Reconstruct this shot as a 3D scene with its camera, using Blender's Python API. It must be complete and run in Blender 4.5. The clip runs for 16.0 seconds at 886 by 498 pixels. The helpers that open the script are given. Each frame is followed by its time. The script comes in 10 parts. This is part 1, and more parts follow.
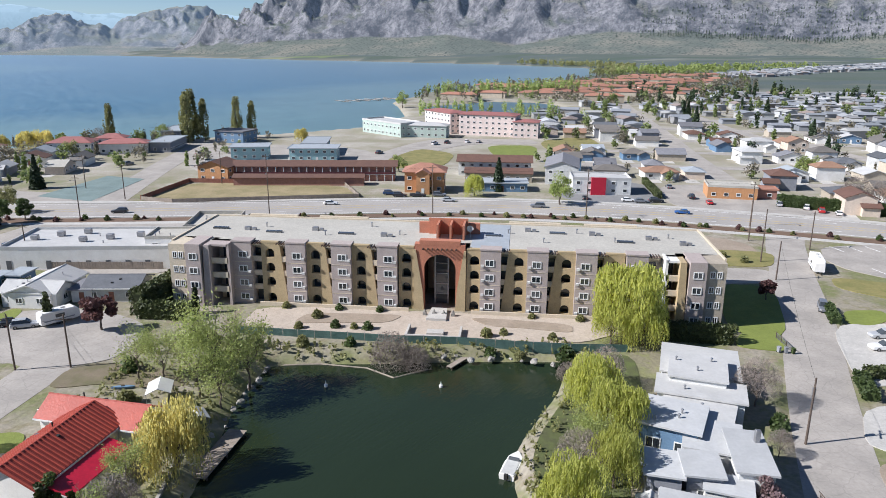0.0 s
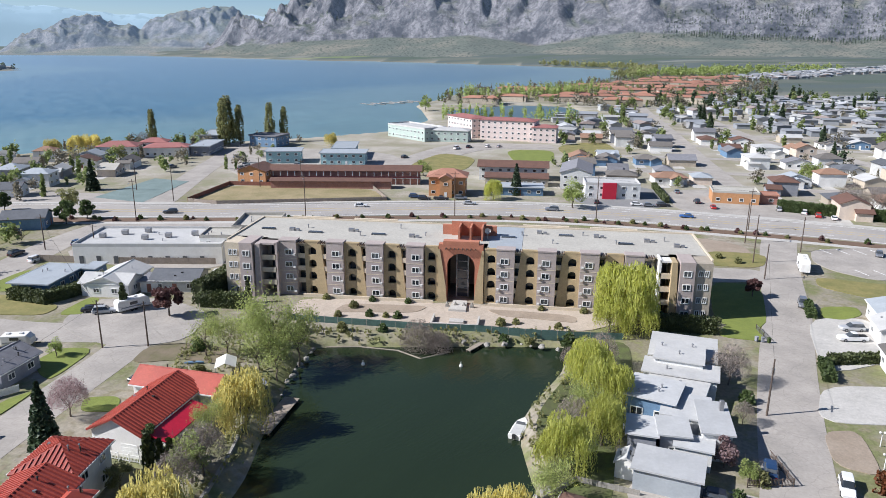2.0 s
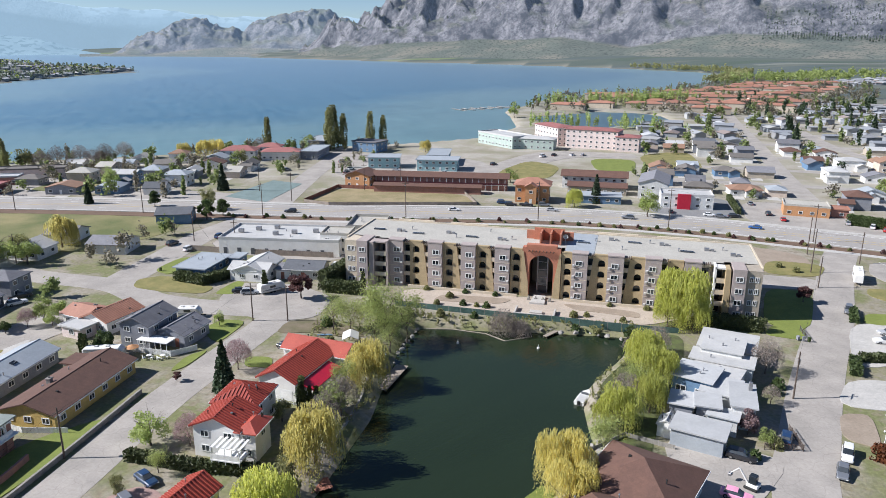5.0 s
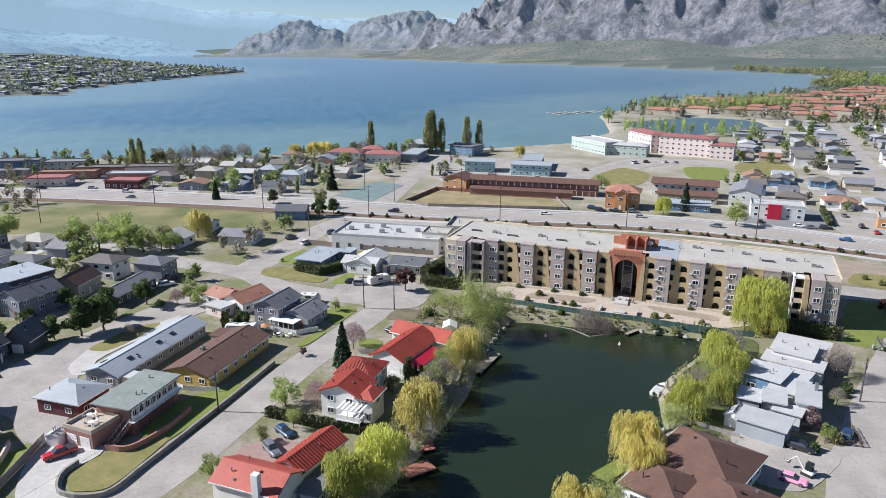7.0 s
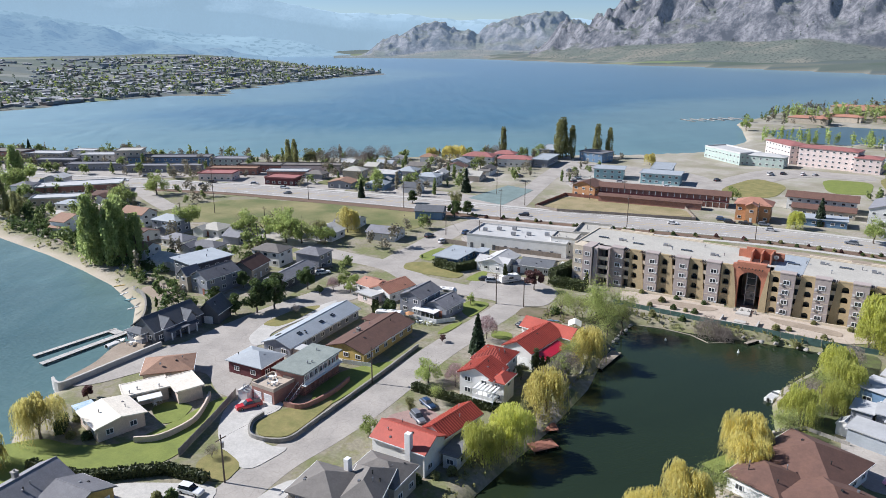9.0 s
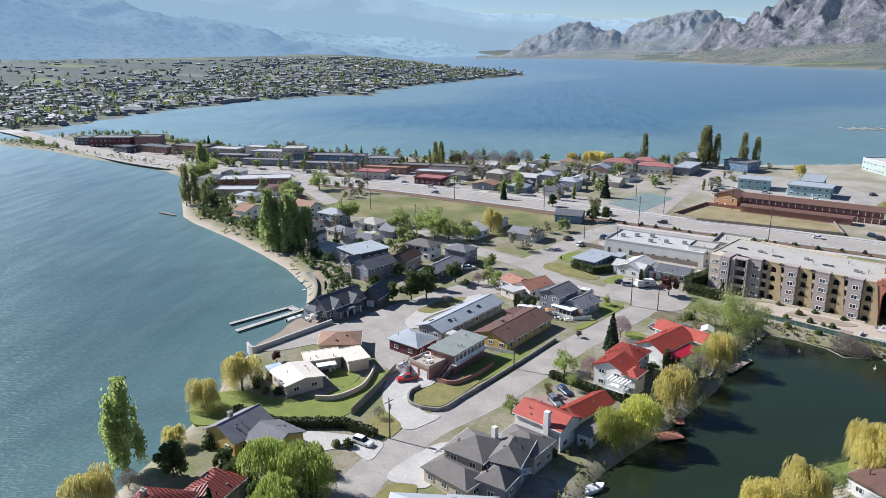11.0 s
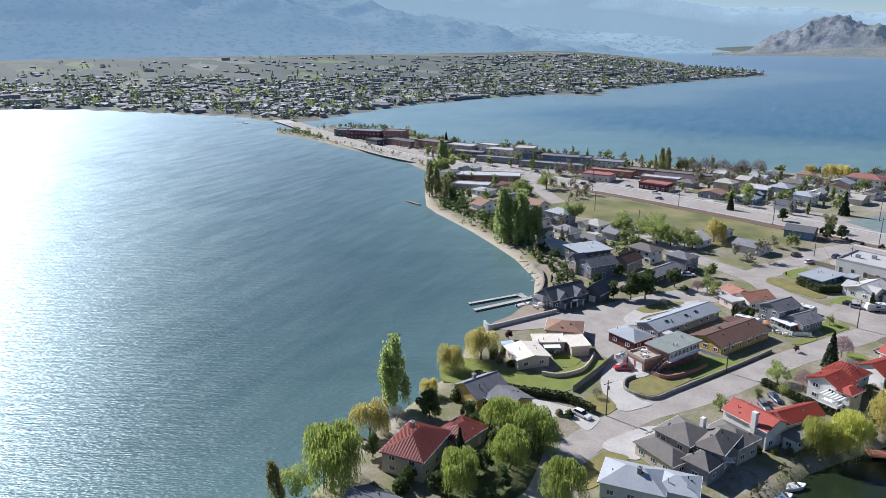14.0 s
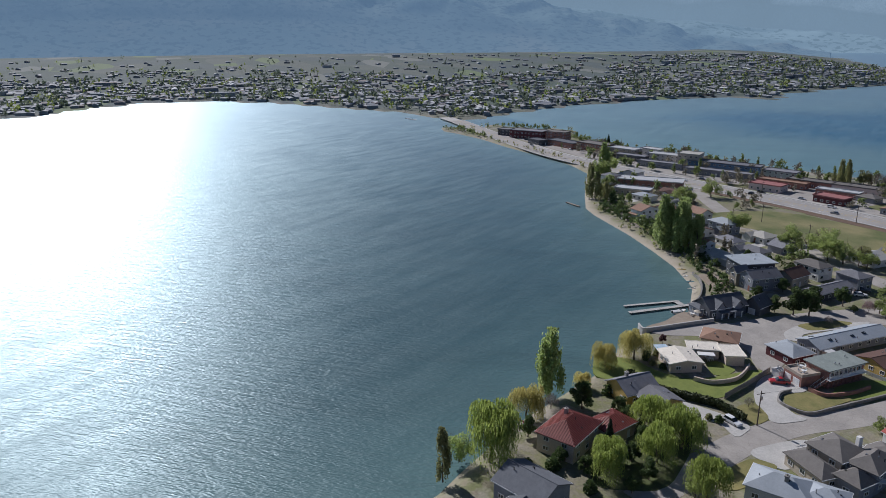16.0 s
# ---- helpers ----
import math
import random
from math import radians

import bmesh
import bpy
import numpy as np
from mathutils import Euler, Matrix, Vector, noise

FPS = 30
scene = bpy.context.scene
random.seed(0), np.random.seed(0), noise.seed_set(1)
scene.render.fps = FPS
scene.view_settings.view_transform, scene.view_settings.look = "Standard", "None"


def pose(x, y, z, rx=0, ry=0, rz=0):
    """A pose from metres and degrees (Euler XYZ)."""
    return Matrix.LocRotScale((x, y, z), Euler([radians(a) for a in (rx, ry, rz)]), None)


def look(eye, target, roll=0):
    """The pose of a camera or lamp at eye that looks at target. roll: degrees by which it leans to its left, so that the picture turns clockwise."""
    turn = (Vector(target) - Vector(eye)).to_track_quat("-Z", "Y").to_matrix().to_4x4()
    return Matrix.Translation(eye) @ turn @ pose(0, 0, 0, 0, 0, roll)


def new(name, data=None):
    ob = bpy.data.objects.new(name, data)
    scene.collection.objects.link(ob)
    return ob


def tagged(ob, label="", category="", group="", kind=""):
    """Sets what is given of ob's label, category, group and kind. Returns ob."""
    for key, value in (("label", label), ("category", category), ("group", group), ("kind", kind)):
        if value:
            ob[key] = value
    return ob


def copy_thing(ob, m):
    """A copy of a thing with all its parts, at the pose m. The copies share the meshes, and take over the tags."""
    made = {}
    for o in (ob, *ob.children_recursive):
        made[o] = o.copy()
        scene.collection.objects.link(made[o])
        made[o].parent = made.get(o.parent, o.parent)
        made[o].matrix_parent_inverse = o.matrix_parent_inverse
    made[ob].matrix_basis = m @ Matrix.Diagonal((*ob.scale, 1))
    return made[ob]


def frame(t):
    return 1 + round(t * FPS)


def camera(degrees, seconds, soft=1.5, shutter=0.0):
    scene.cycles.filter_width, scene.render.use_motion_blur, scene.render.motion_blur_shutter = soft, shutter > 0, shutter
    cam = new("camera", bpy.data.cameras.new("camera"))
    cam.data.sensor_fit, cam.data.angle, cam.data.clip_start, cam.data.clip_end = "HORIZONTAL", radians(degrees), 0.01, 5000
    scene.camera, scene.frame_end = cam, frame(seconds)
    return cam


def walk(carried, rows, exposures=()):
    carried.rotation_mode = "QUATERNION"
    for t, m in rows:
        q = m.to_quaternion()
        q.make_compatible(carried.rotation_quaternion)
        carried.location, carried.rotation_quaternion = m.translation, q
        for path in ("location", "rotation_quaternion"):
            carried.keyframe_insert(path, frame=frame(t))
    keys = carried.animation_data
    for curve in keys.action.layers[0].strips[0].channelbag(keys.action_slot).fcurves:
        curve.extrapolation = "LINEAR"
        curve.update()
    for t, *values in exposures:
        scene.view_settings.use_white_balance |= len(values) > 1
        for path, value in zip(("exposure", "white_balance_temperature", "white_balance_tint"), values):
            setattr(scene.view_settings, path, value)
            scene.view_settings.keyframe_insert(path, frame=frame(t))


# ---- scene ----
cam = camera(63.69, 16.0, 0.75)
PATH = [
    (0, look((13.71, -124.78, 49.74), (3.49, -29.21, 22.14), 0.37)),
    (0.5, look((14.17, -129.32, 51.09), (3.43, -33.82, 23.46), 0.38)),
    (1, look((14.64, -133.89, 52.44), (3.25, -38.47, 24.78), 0.39)),
    (1.5, look((15.19, -138.42, 53.80), (3.05, -43.11, 26.09), 0.38)),
    (2, look((15.74, -143.01, 55.15), (2.59, -47.84, 27.40), 0.36)),
    (2.5, look((16.35, -147.60, 56.50), (2.01, -52.60, 28.76), 0.33)),
    (3, look((16.90, -152.21, 57.88), (1.20, -57.43, 30.09), 0.31)),
    (3.5, look((17.45, -156.76, 59.28), (0.12, -62.28, 31.48), 0.30)),
    (6, look((21.34, -179.36, 66.20), (-9.04, -88.27, 38.26), 0.19)),
    (6.5, look((22.38, -183.70, 67.50), (-10.91, -93.64, 39.55), 0.16)),
    (7, look((23.47, -188.10, 68.86), (-12.86, -99.22, 40.90), 0.10)),
    (7.5, look((24.62, -192.47, 70.29), (-15.43, -105.22, 42.32), 0.03)),
    (8, look((25.90, -196.78, 71.72), (-18.10, -111.44, 43.74), -0.02)),
    (8.5, look((27.29, -201.09, 73.13), (-20.56, -117.86, 45.12), -0.05)),
    (9, look((28.84, -205.40, 74.56), (-22.63, -124.36, 46.57), -0.04)),
    (11.5, look((39.35, -226.34, 81.31), (-29.92, -159.93, 53.18), -0.25)),
    (12, look((41.84, -230.04, 82.67), (-30.61, -167.17, 54.41), -0.26)),
    (12.5, look((44.39, -233.58, 84.03), (-31.03, -174.36, 55.67), -0.27)),
    (13, look((47.08, -236.88, 85.39), (-31.23, -181.57, 56.96), -0.28)),
    (13.5, look((49.93, -239.99, 86.71), (-31.19, -188.91, 58.23), -0.31)),
    (14, look((52.87, -242.90, 88.00), (-30.81, -196.18, 59.43), -0.35)),
    (14.5, look((55.89, -245.61, 89.24), (-30.14, -203.43, 60.61), -0.38)),
    (15, look((59.00, -248.12, 90.46), (-29.17, -210.68, 61.75), -0.36)),
    (15.5, look((62.14, -250.46, 91.70), (-27.99, -218.07, 62.91), -0.32)),
    (16, look((65.35, -252.65, 92.94), (-26.39, -225.30, 64.04), -0.26)),
]
walk(cam, PATH, exposures=((0.0, 0.58, 6000, 12), (9.0, 0.6, 5950, 12), (12.5, 0.56, 5900, 13), (14.5, 0.3, 5880, 14), (16.0, -0.3, 5850, 14)))

# ---- light ----
SUN_FROM = Vector((-math.cos(radians(18)) * math.cos(radians(37)), -math.sin(radians(18)) * math.cos(radians(37)), math.sin(radians(37))))
world = bpy.data.worlds.new("world")
scene.world = world
world.use_nodes = True
wt = world.node_tree
sky = wt.nodes.new("ShaderNodeTexSky")
sky.sky_type, sky.sun_disc = "NISHITA", False
sky.sun_elevation = radians(37)
sky.sun_rotation = math.atan2(SUN_FROM.x, SUN_FROM.y)
sky.air_density, sky.dust_density, sky.ozone_density = 0.9, 0.4, 3.0
sky.altitude = 2000
wt.nodes["Background"].inputs["Strength"].default_value = 0.064
wt.links.new(sky.outputs[0], wt.nodes["Background"].inputs["Color"])
sun_data = bpy.data.lights.new("sun", "SUN")
sun_data.energy, sun_data.angle, sun_data.color = 5.0, radians(0.53), (1.0, 0.95, 0.88)
sun = new("sun", sun_data)
sun.matrix_world = look(SUN_FROM * 50, (0, 0, 0))


# ---- materials ----
def nodes_of(name):
    m = bpy.data.materials.new(name)
    m.use_nodes = True
    return m, m.node_tree, m.node_tree.nodes["Principled BSDF"]


def mixed(nt, a, b, fac, mode="MIX"):
    n = nt.nodes.new("ShaderNodeMix")
    n.data_type, n.blend_type = "RGBA", mode
    for sock, val in ((n.inputs[0], fac), (n.inputs[6], a), (n.inputs[7], b)):
        if isinstance(val, bpy.types.NodeSocket):
            nt.links.new(val, sock)
        elif isinstance(val, (int, float)):
            sock.default_value = val
        else:
            sock.default_value = (*val[:3], 1)
    return n.outputs[2]


def spread(nt, vec, scale, low=0.35, high=0.65, detail=4.0, rough=0.55, stretch=None):
    """Noise at a real-world size, spread to 0..1."""
    if stretch:
        mp = nt.nodes.new("ShaderNodeMapping")
        mp.inputs["Scale"].default_value = stretch
        nt.links.new(vec, mp.inputs["Vector"])
        vec = mp.outputs[0]
    n = nt.nodes.new("ShaderNodeTexNoise")
    n.inputs["Scale"].default_value, n.inputs["Detail"].default_value, n.inputs["Roughness"].default_value = scale, detail, rough
    nt.links.new(vec, n.inputs["Vector"])
    r = nt.nodes.new("ShaderNodeMapRange")
    r.inputs[1].default_value, r.inputs[2].default_value = low, high
    nt.links.new(n.outputs[0], r.inputs[0])
    return r.outputs[0]


def bumped(nt, bsdf, height, strength=0.4, dist=0.05):
    b = nt.nodes.new("ShaderNodeBump")
    b.inputs["Strength"].default_value, b.inputs["Distance"].default_value = strength, dist
    nt.links.new(height, b.inputs["Height"])
    nt.links.new(b.outputs[0], bsdf.inputs["Normal"])


def place_of(nt):
    return nt.nodes.new("ShaderNodeNewGeometry").outputs["Position"]


def spread_colour(nt, vec, scale):
    n = nt.nodes.new("ShaderNodeTexNoise")
    n.inputs["Scale"].default_value = scale
    nt.links.new(vec, n.inputs["Vector"])
    add = nt.nodes.new("ShaderNodeVectorMath")
    add.operation = "MULTIPLY_ADD"
    nt.links.new(n.outputs["Color"], add.inputs[0])
    add.inputs[1].default_value = (9, 9, 9)
    nt.links.new(vec, add.inputs[2])
    return add.outputs[0]


def surface(name, colour, dark=None, rough=0.8, scale=0.6, fine=8.0, metal=0.0, bump=0.3, dist=0.03, vary=0.0, fac=0.6, grain=0.07, cracks=0.0):
    """A weathered surface: patches at one scale, grain at another, and a shift from one object to the next."""
    m, nt, bsdf = nodes_of(name)
    pos = place_of(nt)
    dark = dark or [c * 0.72 for c in colour]
    big = spread(nt, pos, scale)
    small = spread(nt, pos, fine)
    k = nt.nodes.new("ShaderNodeMath")
    k.operation = "MULTIPLY"
    k.inputs[1].default_value = fac
    nt.links.new(big, k.inputs[0])
    c = mixed(nt, colour, dark, k.outputs[0])
    g = mixed(nt, [1 - grain] * 3, [1 + grain] * 3, small)
    c = mixed(nt, c, g, 1.0, "MULTIPLY")
    mid = spread(nt, pos, 1.4, 0.3, 0.7, 5, 0.65)
    c = mixed(nt, c, mixed(nt, [1 - grain * 1.5] * 3, [1 + grain * 1.3] * 3, mid), 1.0, "MULTIPLY")
    if cracks:
        # tar-filled cracks
        bend = mixed(nt, pos, spread_colour(nt, pos, 0.5), 0.12)
        vo = nt.nodes.new("ShaderNodeTexVoronoi")
        vo.feature = "DISTANCE_TO_EDGE"
        vo.inputs["Scale"].default_value = 0.3
        nt.links.new(bend, vo.inputs["Vector"])
        edge = nt.nodes.new("ShaderNodeMapRange")
        edge.inputs[1].default_value, edge.inputs[2].default_value, edge.inputs[3].default_value, edge.inputs[4].default_value = 0.006, 0.022, cracks, 0.0
        nt.links.new(vo.outputs["Distance"], edge.inputs[0])
        c = mixed(nt, c, [q * 0.5 for q in dark], edge.outputs[0])
    if vary:
        info = nt.nodes.new("ShaderNodeObjectInfo")
        hsv = nt.nodes.new("ShaderNodeHueSaturation")
        r = nt.nodes.new("ShaderNodeMapRange")
        r.inputs[3].default_value, r.inputs[4].default_value = 1 - vary, 1 + vary
        nt.links.new(info.outputs["Random"], r.inputs[0])
        nt.links.new(r.outputs[0], hsv.inputs["Value"])
        nt.links.new(c, hsv.inputs["Color"])
        c = hsv.outputs[0]
    nt.links.new(c, bsdf.inputs["Base Color"])
    bsdf.inputs["Roughness"].default_value, bsdf.inputs["Metallic"].default_value = rough, metal
    if bump:
        bumped(nt, bsdf, small, bump, dist)
    return m


def leafage(name, colour, other, through_light=0.48):
    m, nt, bsdf = nodes_of(name)
    geo = nt.nodes.new("ShaderNodeNewGeometry")
    info = nt.nodes.new("ShaderNodeObjectInfo")
    c = mixed(nt, colour, other, geo.outputs["Random Per Island"])
    hsv = nt.nodes.new("ShaderNodeHueSaturation")
    r = nt.nodes.new("ShaderNodeMapRange")
    r.inputs[3].default_value, r.inputs[4].default_value = 0.8, 1.2
    nt.links.new(info.outputs["Random"], r.inputs[0])
    nt.links.new(r.outputs[0], hsv.inputs["Value"])
    nt.links.new(c, hsv.inputs["Color"])
    nt.links.new(hsv.outputs[0], bsdf.inputs["Base Color"])
    bsdf.inputs["Roughness"].default_value = 0.6
    tr = nt.nodes.new("ShaderNodeBsdfTranslucent")
    nt.links.new(hsv.outputs[0], tr.inputs["Color"])
    mx = nt.nodes.new("ShaderNodeMixShader")
    mx.inputs[0].default_value = through_light
    nt.links.new(bsdf.outputs[0], mx.inputs[1])
    nt.links.new(tr.outputs[0], mx.inputs[2])
    nt.links.new(mx.outputs[0], nt.nodes["Material Output"].inputs["Surface"])
    return m


def water_mat(name, deep, near, shallow, rough, big, small, strength, lake=False):
    """Water with a body colour for each basin, shoals, wind lanes and ripples."""
    m, nt, bsdf = nodes_of(name)
    pos = place_of(nt)
    att = nt.nodes.new("ShaderNodeAttribute")
    att.attribute_name = "shoal"
    basin = nt.nodes.new("ShaderNodeAttribute")
    basin.attribute_name = "basin"
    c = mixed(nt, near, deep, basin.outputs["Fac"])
    c = mixed(nt, c, shallow, att.outputs["Fac"])
    turn = nt.nodes.new("ShaderNodeMapping")
    turn.inputs["Rotation"].default_value = (0, 0, radians(-60))
    nt.links.new(pos, turn.inputs["Vector"])
    patch_a = spread(nt, pos, 0.006, 0.3, 0.7, 5.0, stretch=(1.0, 2.2, 1.0))
    patch_b = spread(nt, turn.outputs[0], 0.03, 0.35, 0.65, 4.0, stretch=(0.4, 2.2, 1.0))
    c = mixed(nt, c, mixed(nt, (0.86, 0.88, 0.9), (1.14, 1.12, 1.1), patch_a), 1.0, "MULTIPLY")
    c = mixed(nt, c, mixed(nt, (0.92, 0.92, 0.92), (1.08, 1.08, 1.08), patch_b), 1.0, "MULTIPLY")
    nt.links.new(c, bsdf.inputs["Base Color"])
    bsdf.inputs["IOR"].default_value = 1.33
    # wind lanes: calmer and rougher streaks drawn out across the wind
    wind = nt.nodes.new("ShaderNodeMapping")
    wind.inputs["Rotation"].default_value = (0, 0, radians(-124))
    nt.links.new(pos, wind.inputs["Vector"])
    lane = spread(nt, wind.outputs[0], 0.045, 0.36, 0.64, 9.0, 0.72, stretch=(0.45, 2.6, 1.0))
    r = nt.nodes.new("ShaderNodeMapRange")
    r.inputs[3].default_value, r.inputs[4].default_value = rough * 0.87, rough * 1.1
    nt.links.new(lane, r.inputs[0])
    nt.links.new(r.outputs[0], bsdf.inputs["Roughness"])
    h1 = spread(nt, turn.outputs[0], big, 0.2, 0.8, 3.0, stretch=(0.35, 2.0, 1.0))
    h2 = spread(nt, turn.outputs[0], small, 0.2, 0.8, 2.0, stretch=(0.5, 1.8, 1.0))
    bumped(nt, bsdf, mixed(nt, h1, h2, 0.4), strength, 1.0)
    if lake:
        # wind-roughened lake: a soft-edged glitter laid over the body colour
        bsdf.inputs["Specular IOR Level"].default_value = 0.0
        gl = nt.nodes.new("ShaderNodeBsdfGlossy")
        gl.distribution = "GGX"
        gl.inputs["Color"].default_value = (0.76, 0.94, 1.0, 1)
        nt.links.new(r.outputs[0], gl.inputs["Roughness"])
        nt.links.new(bsdf.inputs["Normal"].links[0].from_socket, gl.inputs["Normal"])
        fr = nt.nodes.new("ShaderNodeFresnel")
        fr.inputs["IOR"].default_value = 1.36
        mx = nt.nodes.new("ShaderNodeMixShader")
        nt.links.new(fr.outputs[0], mx.inputs[0])
        nt.links.new(bsdf.outputs[0], mx.inputs[1])
        nt.links.new(gl.outputs[0], mx.inputs[2])
        nt.links.new(mx.outputs[0], nt.nodes["Material Output"].inputs["Surface"])
    return m


M = {}




# ---- mesh helpers ----
def mesh_ob(name, verts, faces, material, smooth=False):
    me = bpy.data.meshes.new(name)
    me.from_pydata([tuple(v) for v in verts], [], faces)
    me.materials.append(material)
    if smooth:
        me.shade_smooth()
    me.update()
    return new(name, me)


def part(name, bm, material, parent=None, label=""):
    """Links a bmesh as one mesh object under a thing or a part."""
    me = bpy.data.meshes.new(name)
    bm.to_mesh(me)
    bm.free()
    for m in (material if isinstance(material, (list, tuple)) else (material,)):
        me.materials.append(m)
    ob = new(name, me)
    if parent:
        ob.parent = parent
    return tagged(ob, label)


def share(name, src, m, parent, label=""):
    """One more piece on the mesh of an earlier one."""
    ob = new(name, src.data)
    ob.parent = parent
    ob.matrix_basis = m
    return tagged(ob, label)


def add_box(bm, x0, y0, z0, x1, y1, z1, mi=0):
    vs = [bm.verts.new(p) for p in ((x0, y0, z0), (x1, y0, z0), (x1, y1, z0), (x0, y1, z0), (x0, y0, z1), (x1, y0, z1), (x1, y1, z1), (x0, y1, z1))]
    for f in ((3, 2, 1, 0), (4, 5, 6, 7), (0, 1, 5, 4), (1, 2, 6, 5), (2, 3, 7, 6), (3, 0, 4, 7)):
        bm.faces.new([vs[i] for i in f]).material_index = mi
    return vs


def box(x0, y0, z0, x1, y1, z1, bevel=0.0):
    bm = bmesh.new()
    add_box(bm, x0, y0, z0, x1, y1, z1)
    if bevel:
        bmesh.ops.bevel(bm, geom=bm.edges[:], offset=bevel, segments=1, affect="EDGES")
    return bm


def prism(outline, z0, z1, bm=None):
    """An outline in plan, counter-clockwise, raised from z0 to z1."""
    bm = bm or bmesh.new()
    lo = [bm.verts.new((x, y, z0)) for x, y in outline]
    hi = [bm.verts.new((x, y, z1)) for x, y in outline]
    n = len(outline)
    bm.faces.new(hi)
    bm.faces.new(lo[::-1])
    for i in range(n):
        bm.faces.new((lo[i], lo[(i + 1) % n], hi[(i + 1) % n], hi[i]))
    return bm


def tube(bm, a, b, r0, r1, n=7):
    a, b = Vector(a), Vector(b)
    q = (b - a).to_track_quat("Z", "Y")
    rings = []
    for p, r in ((a, r0), (b, r1)):
        rings.append([bm.verts.new(p + q @ Vector((r * math.cos(2 * math.pi * k / n), r * math.sin(2 * math.pi * k / n), 0))) for k in range(n)])
    for k in range(n):
        bm.faces.new((rings[0][k], rings[0][(k + 1) % n], rings[1][(k + 1) % n], rings[1][k]))
    bm.faces.new(rings[1])
    bm.faces.new(rings[0][::-1])


def empty(name, m, label, category, group=""):
    ob = new(name)
    ob.matrix_basis = m
    return tagged(ob, label, category, group)


# ---- ground, lakes and distance ----
MAINLAND = np.array([(-40, -600), (-42, -300), (-60, -217), (-67, -209), (-82, -190), (-96, -166), (-105, -150), (-121, -137), (-124, -127), (-133, -104),
                     (-143, -96), (-156, -86), (-180, -78), (-202, -74), (-230, -70), (-270, -67), (-286, -64), (-318, -48), (-380, -14), (-415, -10),
                     (-460, -15), (-510, -23), (-563, -27), (-617, -39), (-640, -50), (-655, -36), (-640, -5), (-660, 19), (-617, 55), (-596, 88),
                     (-560, 66), (-478, 66), (-423, 105), (-374, 116), (-317, 143), (-250, 184), (-215, 220), (-170, 246), (-121, 281), (-85, 318),
                     (-70, 395), (-90, 480), (-104, 525), (-92, 600)], float)
FARLAND = np.array([(-82, 702), (-21, 793), (54, 888), (157, 1228), (204, 1466), (145, 1628), (-63, 1833), (-415, 2067), (-723, 2171), (-1093, 2382),
                    (-1561, 2640), (-2340, 2850), (-4900, 3100), (-4900, 4900), (4900, 4900), (4900, -4900), (-40, -4900)], float)
TOWN = np.array([(-743, -20), (-814, -40), (-866, -85), (-921, -129), (-1005, -194), (-1068, -293), (-1048, -369), (-987, -433), (-911, -476), (-897, -509),
                 (-880, -900), (-900, -4900), (-4900, -4900), (-4900, 2200), (-2152, 1931), (-1502, 1461), (-1022, 1206), (-1012, 1036), (-954, 798), (-880, 599),
                 (-800, 512), (-875, 485), (-863, 340), (-813, 180), (-767, 96), (-711, 17)], float)
POND = np.array([(-24, -112), (-20, -128), (-2, -132), (8, -112), (10, -89), (12, -76), (17, -62), (14, -47), (15, -40), (21, -24),
                 (23, -13), (6, -15), (-11, -18), (-26, -20), (-27, -30), (-24, -50), (-22, -64), (-22, -85), (-23, -99)], float)
LAGOON = np.array([(-71, 481), (-11, 554), (41, 533), (57, 455), (-5, 412), (-50, 421)], float)
WATER = -1.6


def signed(px, py, poly):
    """Metres from an outline, positive inside it."""
    best = np.full(px.shape, 1e18)
    inside = np.zeros(px.shape, bool)
    for (ax, ay), (bx, by) in zip(poly, np.roll(poly, -1, 0)):
        dx, dy = bx - ax, by - ay
        k = np.clip(((px - ax) * dx + (py - ay) * dy) / (dx * dx + dy * dy), 0, 1)
        best = np.minimum(best, (px - ax - k * dx) ** 2 + (py - ay - k * dy) ** 2)
        if ay != by:
            inside ^= ((ay > py) != (by > py)) & (px < (bx - ax) * (py - ay) / (by - ay) + ax)
    return np.where(inside, 1, -1) * np.sqrt(best)


def graded(lo, hi, step, far, grow):
    inner = list(np.arange(lo, hi + step, step))
    s = step
    a, b = [lo], [inner[-1]]
    while a[-1] > -far:
        s *= grow
        a.append(a[-1] - s)
        b.append(b[-1] + s)
    return np.array(sorted(a[1:]) + inner + b[1:])


def sheet(name, xs, ys, height, material, keep=None):
    gx, gy = np.meshgrid(xs, ys)
    z = height(gx, gy)
    n, m = len(xs), len(ys)
    verts = np.stack([gx, gy, z], -1).reshape(-1, 3)
    i = np.arange(n * m).reshape(m, n)
    q = np.stack([i[:-1, :-1], i[:-1, 1:], i[1:, 1:], i[1:, :-1]], -1).reshape(-1, 4)
    if keep is not None:
        k = keep(gx, gy)
        q = q[k.reshape(-1)[q].any(1)]
    me = bpy.data.meshes.new(name)
    me.vertices.add(len(verts))
    me.vertices.foreach_set("co", verts.ravel().astype(np.float32))
    me.loops.add(q.size)
    me.loops.foreach_set("vertex_index", q.ravel().astype(np.int32))
    me.polygons.add(len(q))
    me.polygons.foreach_set("loop_start", (np.arange(len(q)) * 4).astype(np.int32))
    me.update(calc_edges=True)
    me.validate()
    me.shade_smooth()
    me.materials.append(material)
    return new(name, me), gx, gy


FAR_CLOSE = np.concatenate([np.array([(-40, -4900), (-40, -600)]), MAINLAND[1:], FARLAND[:16]])


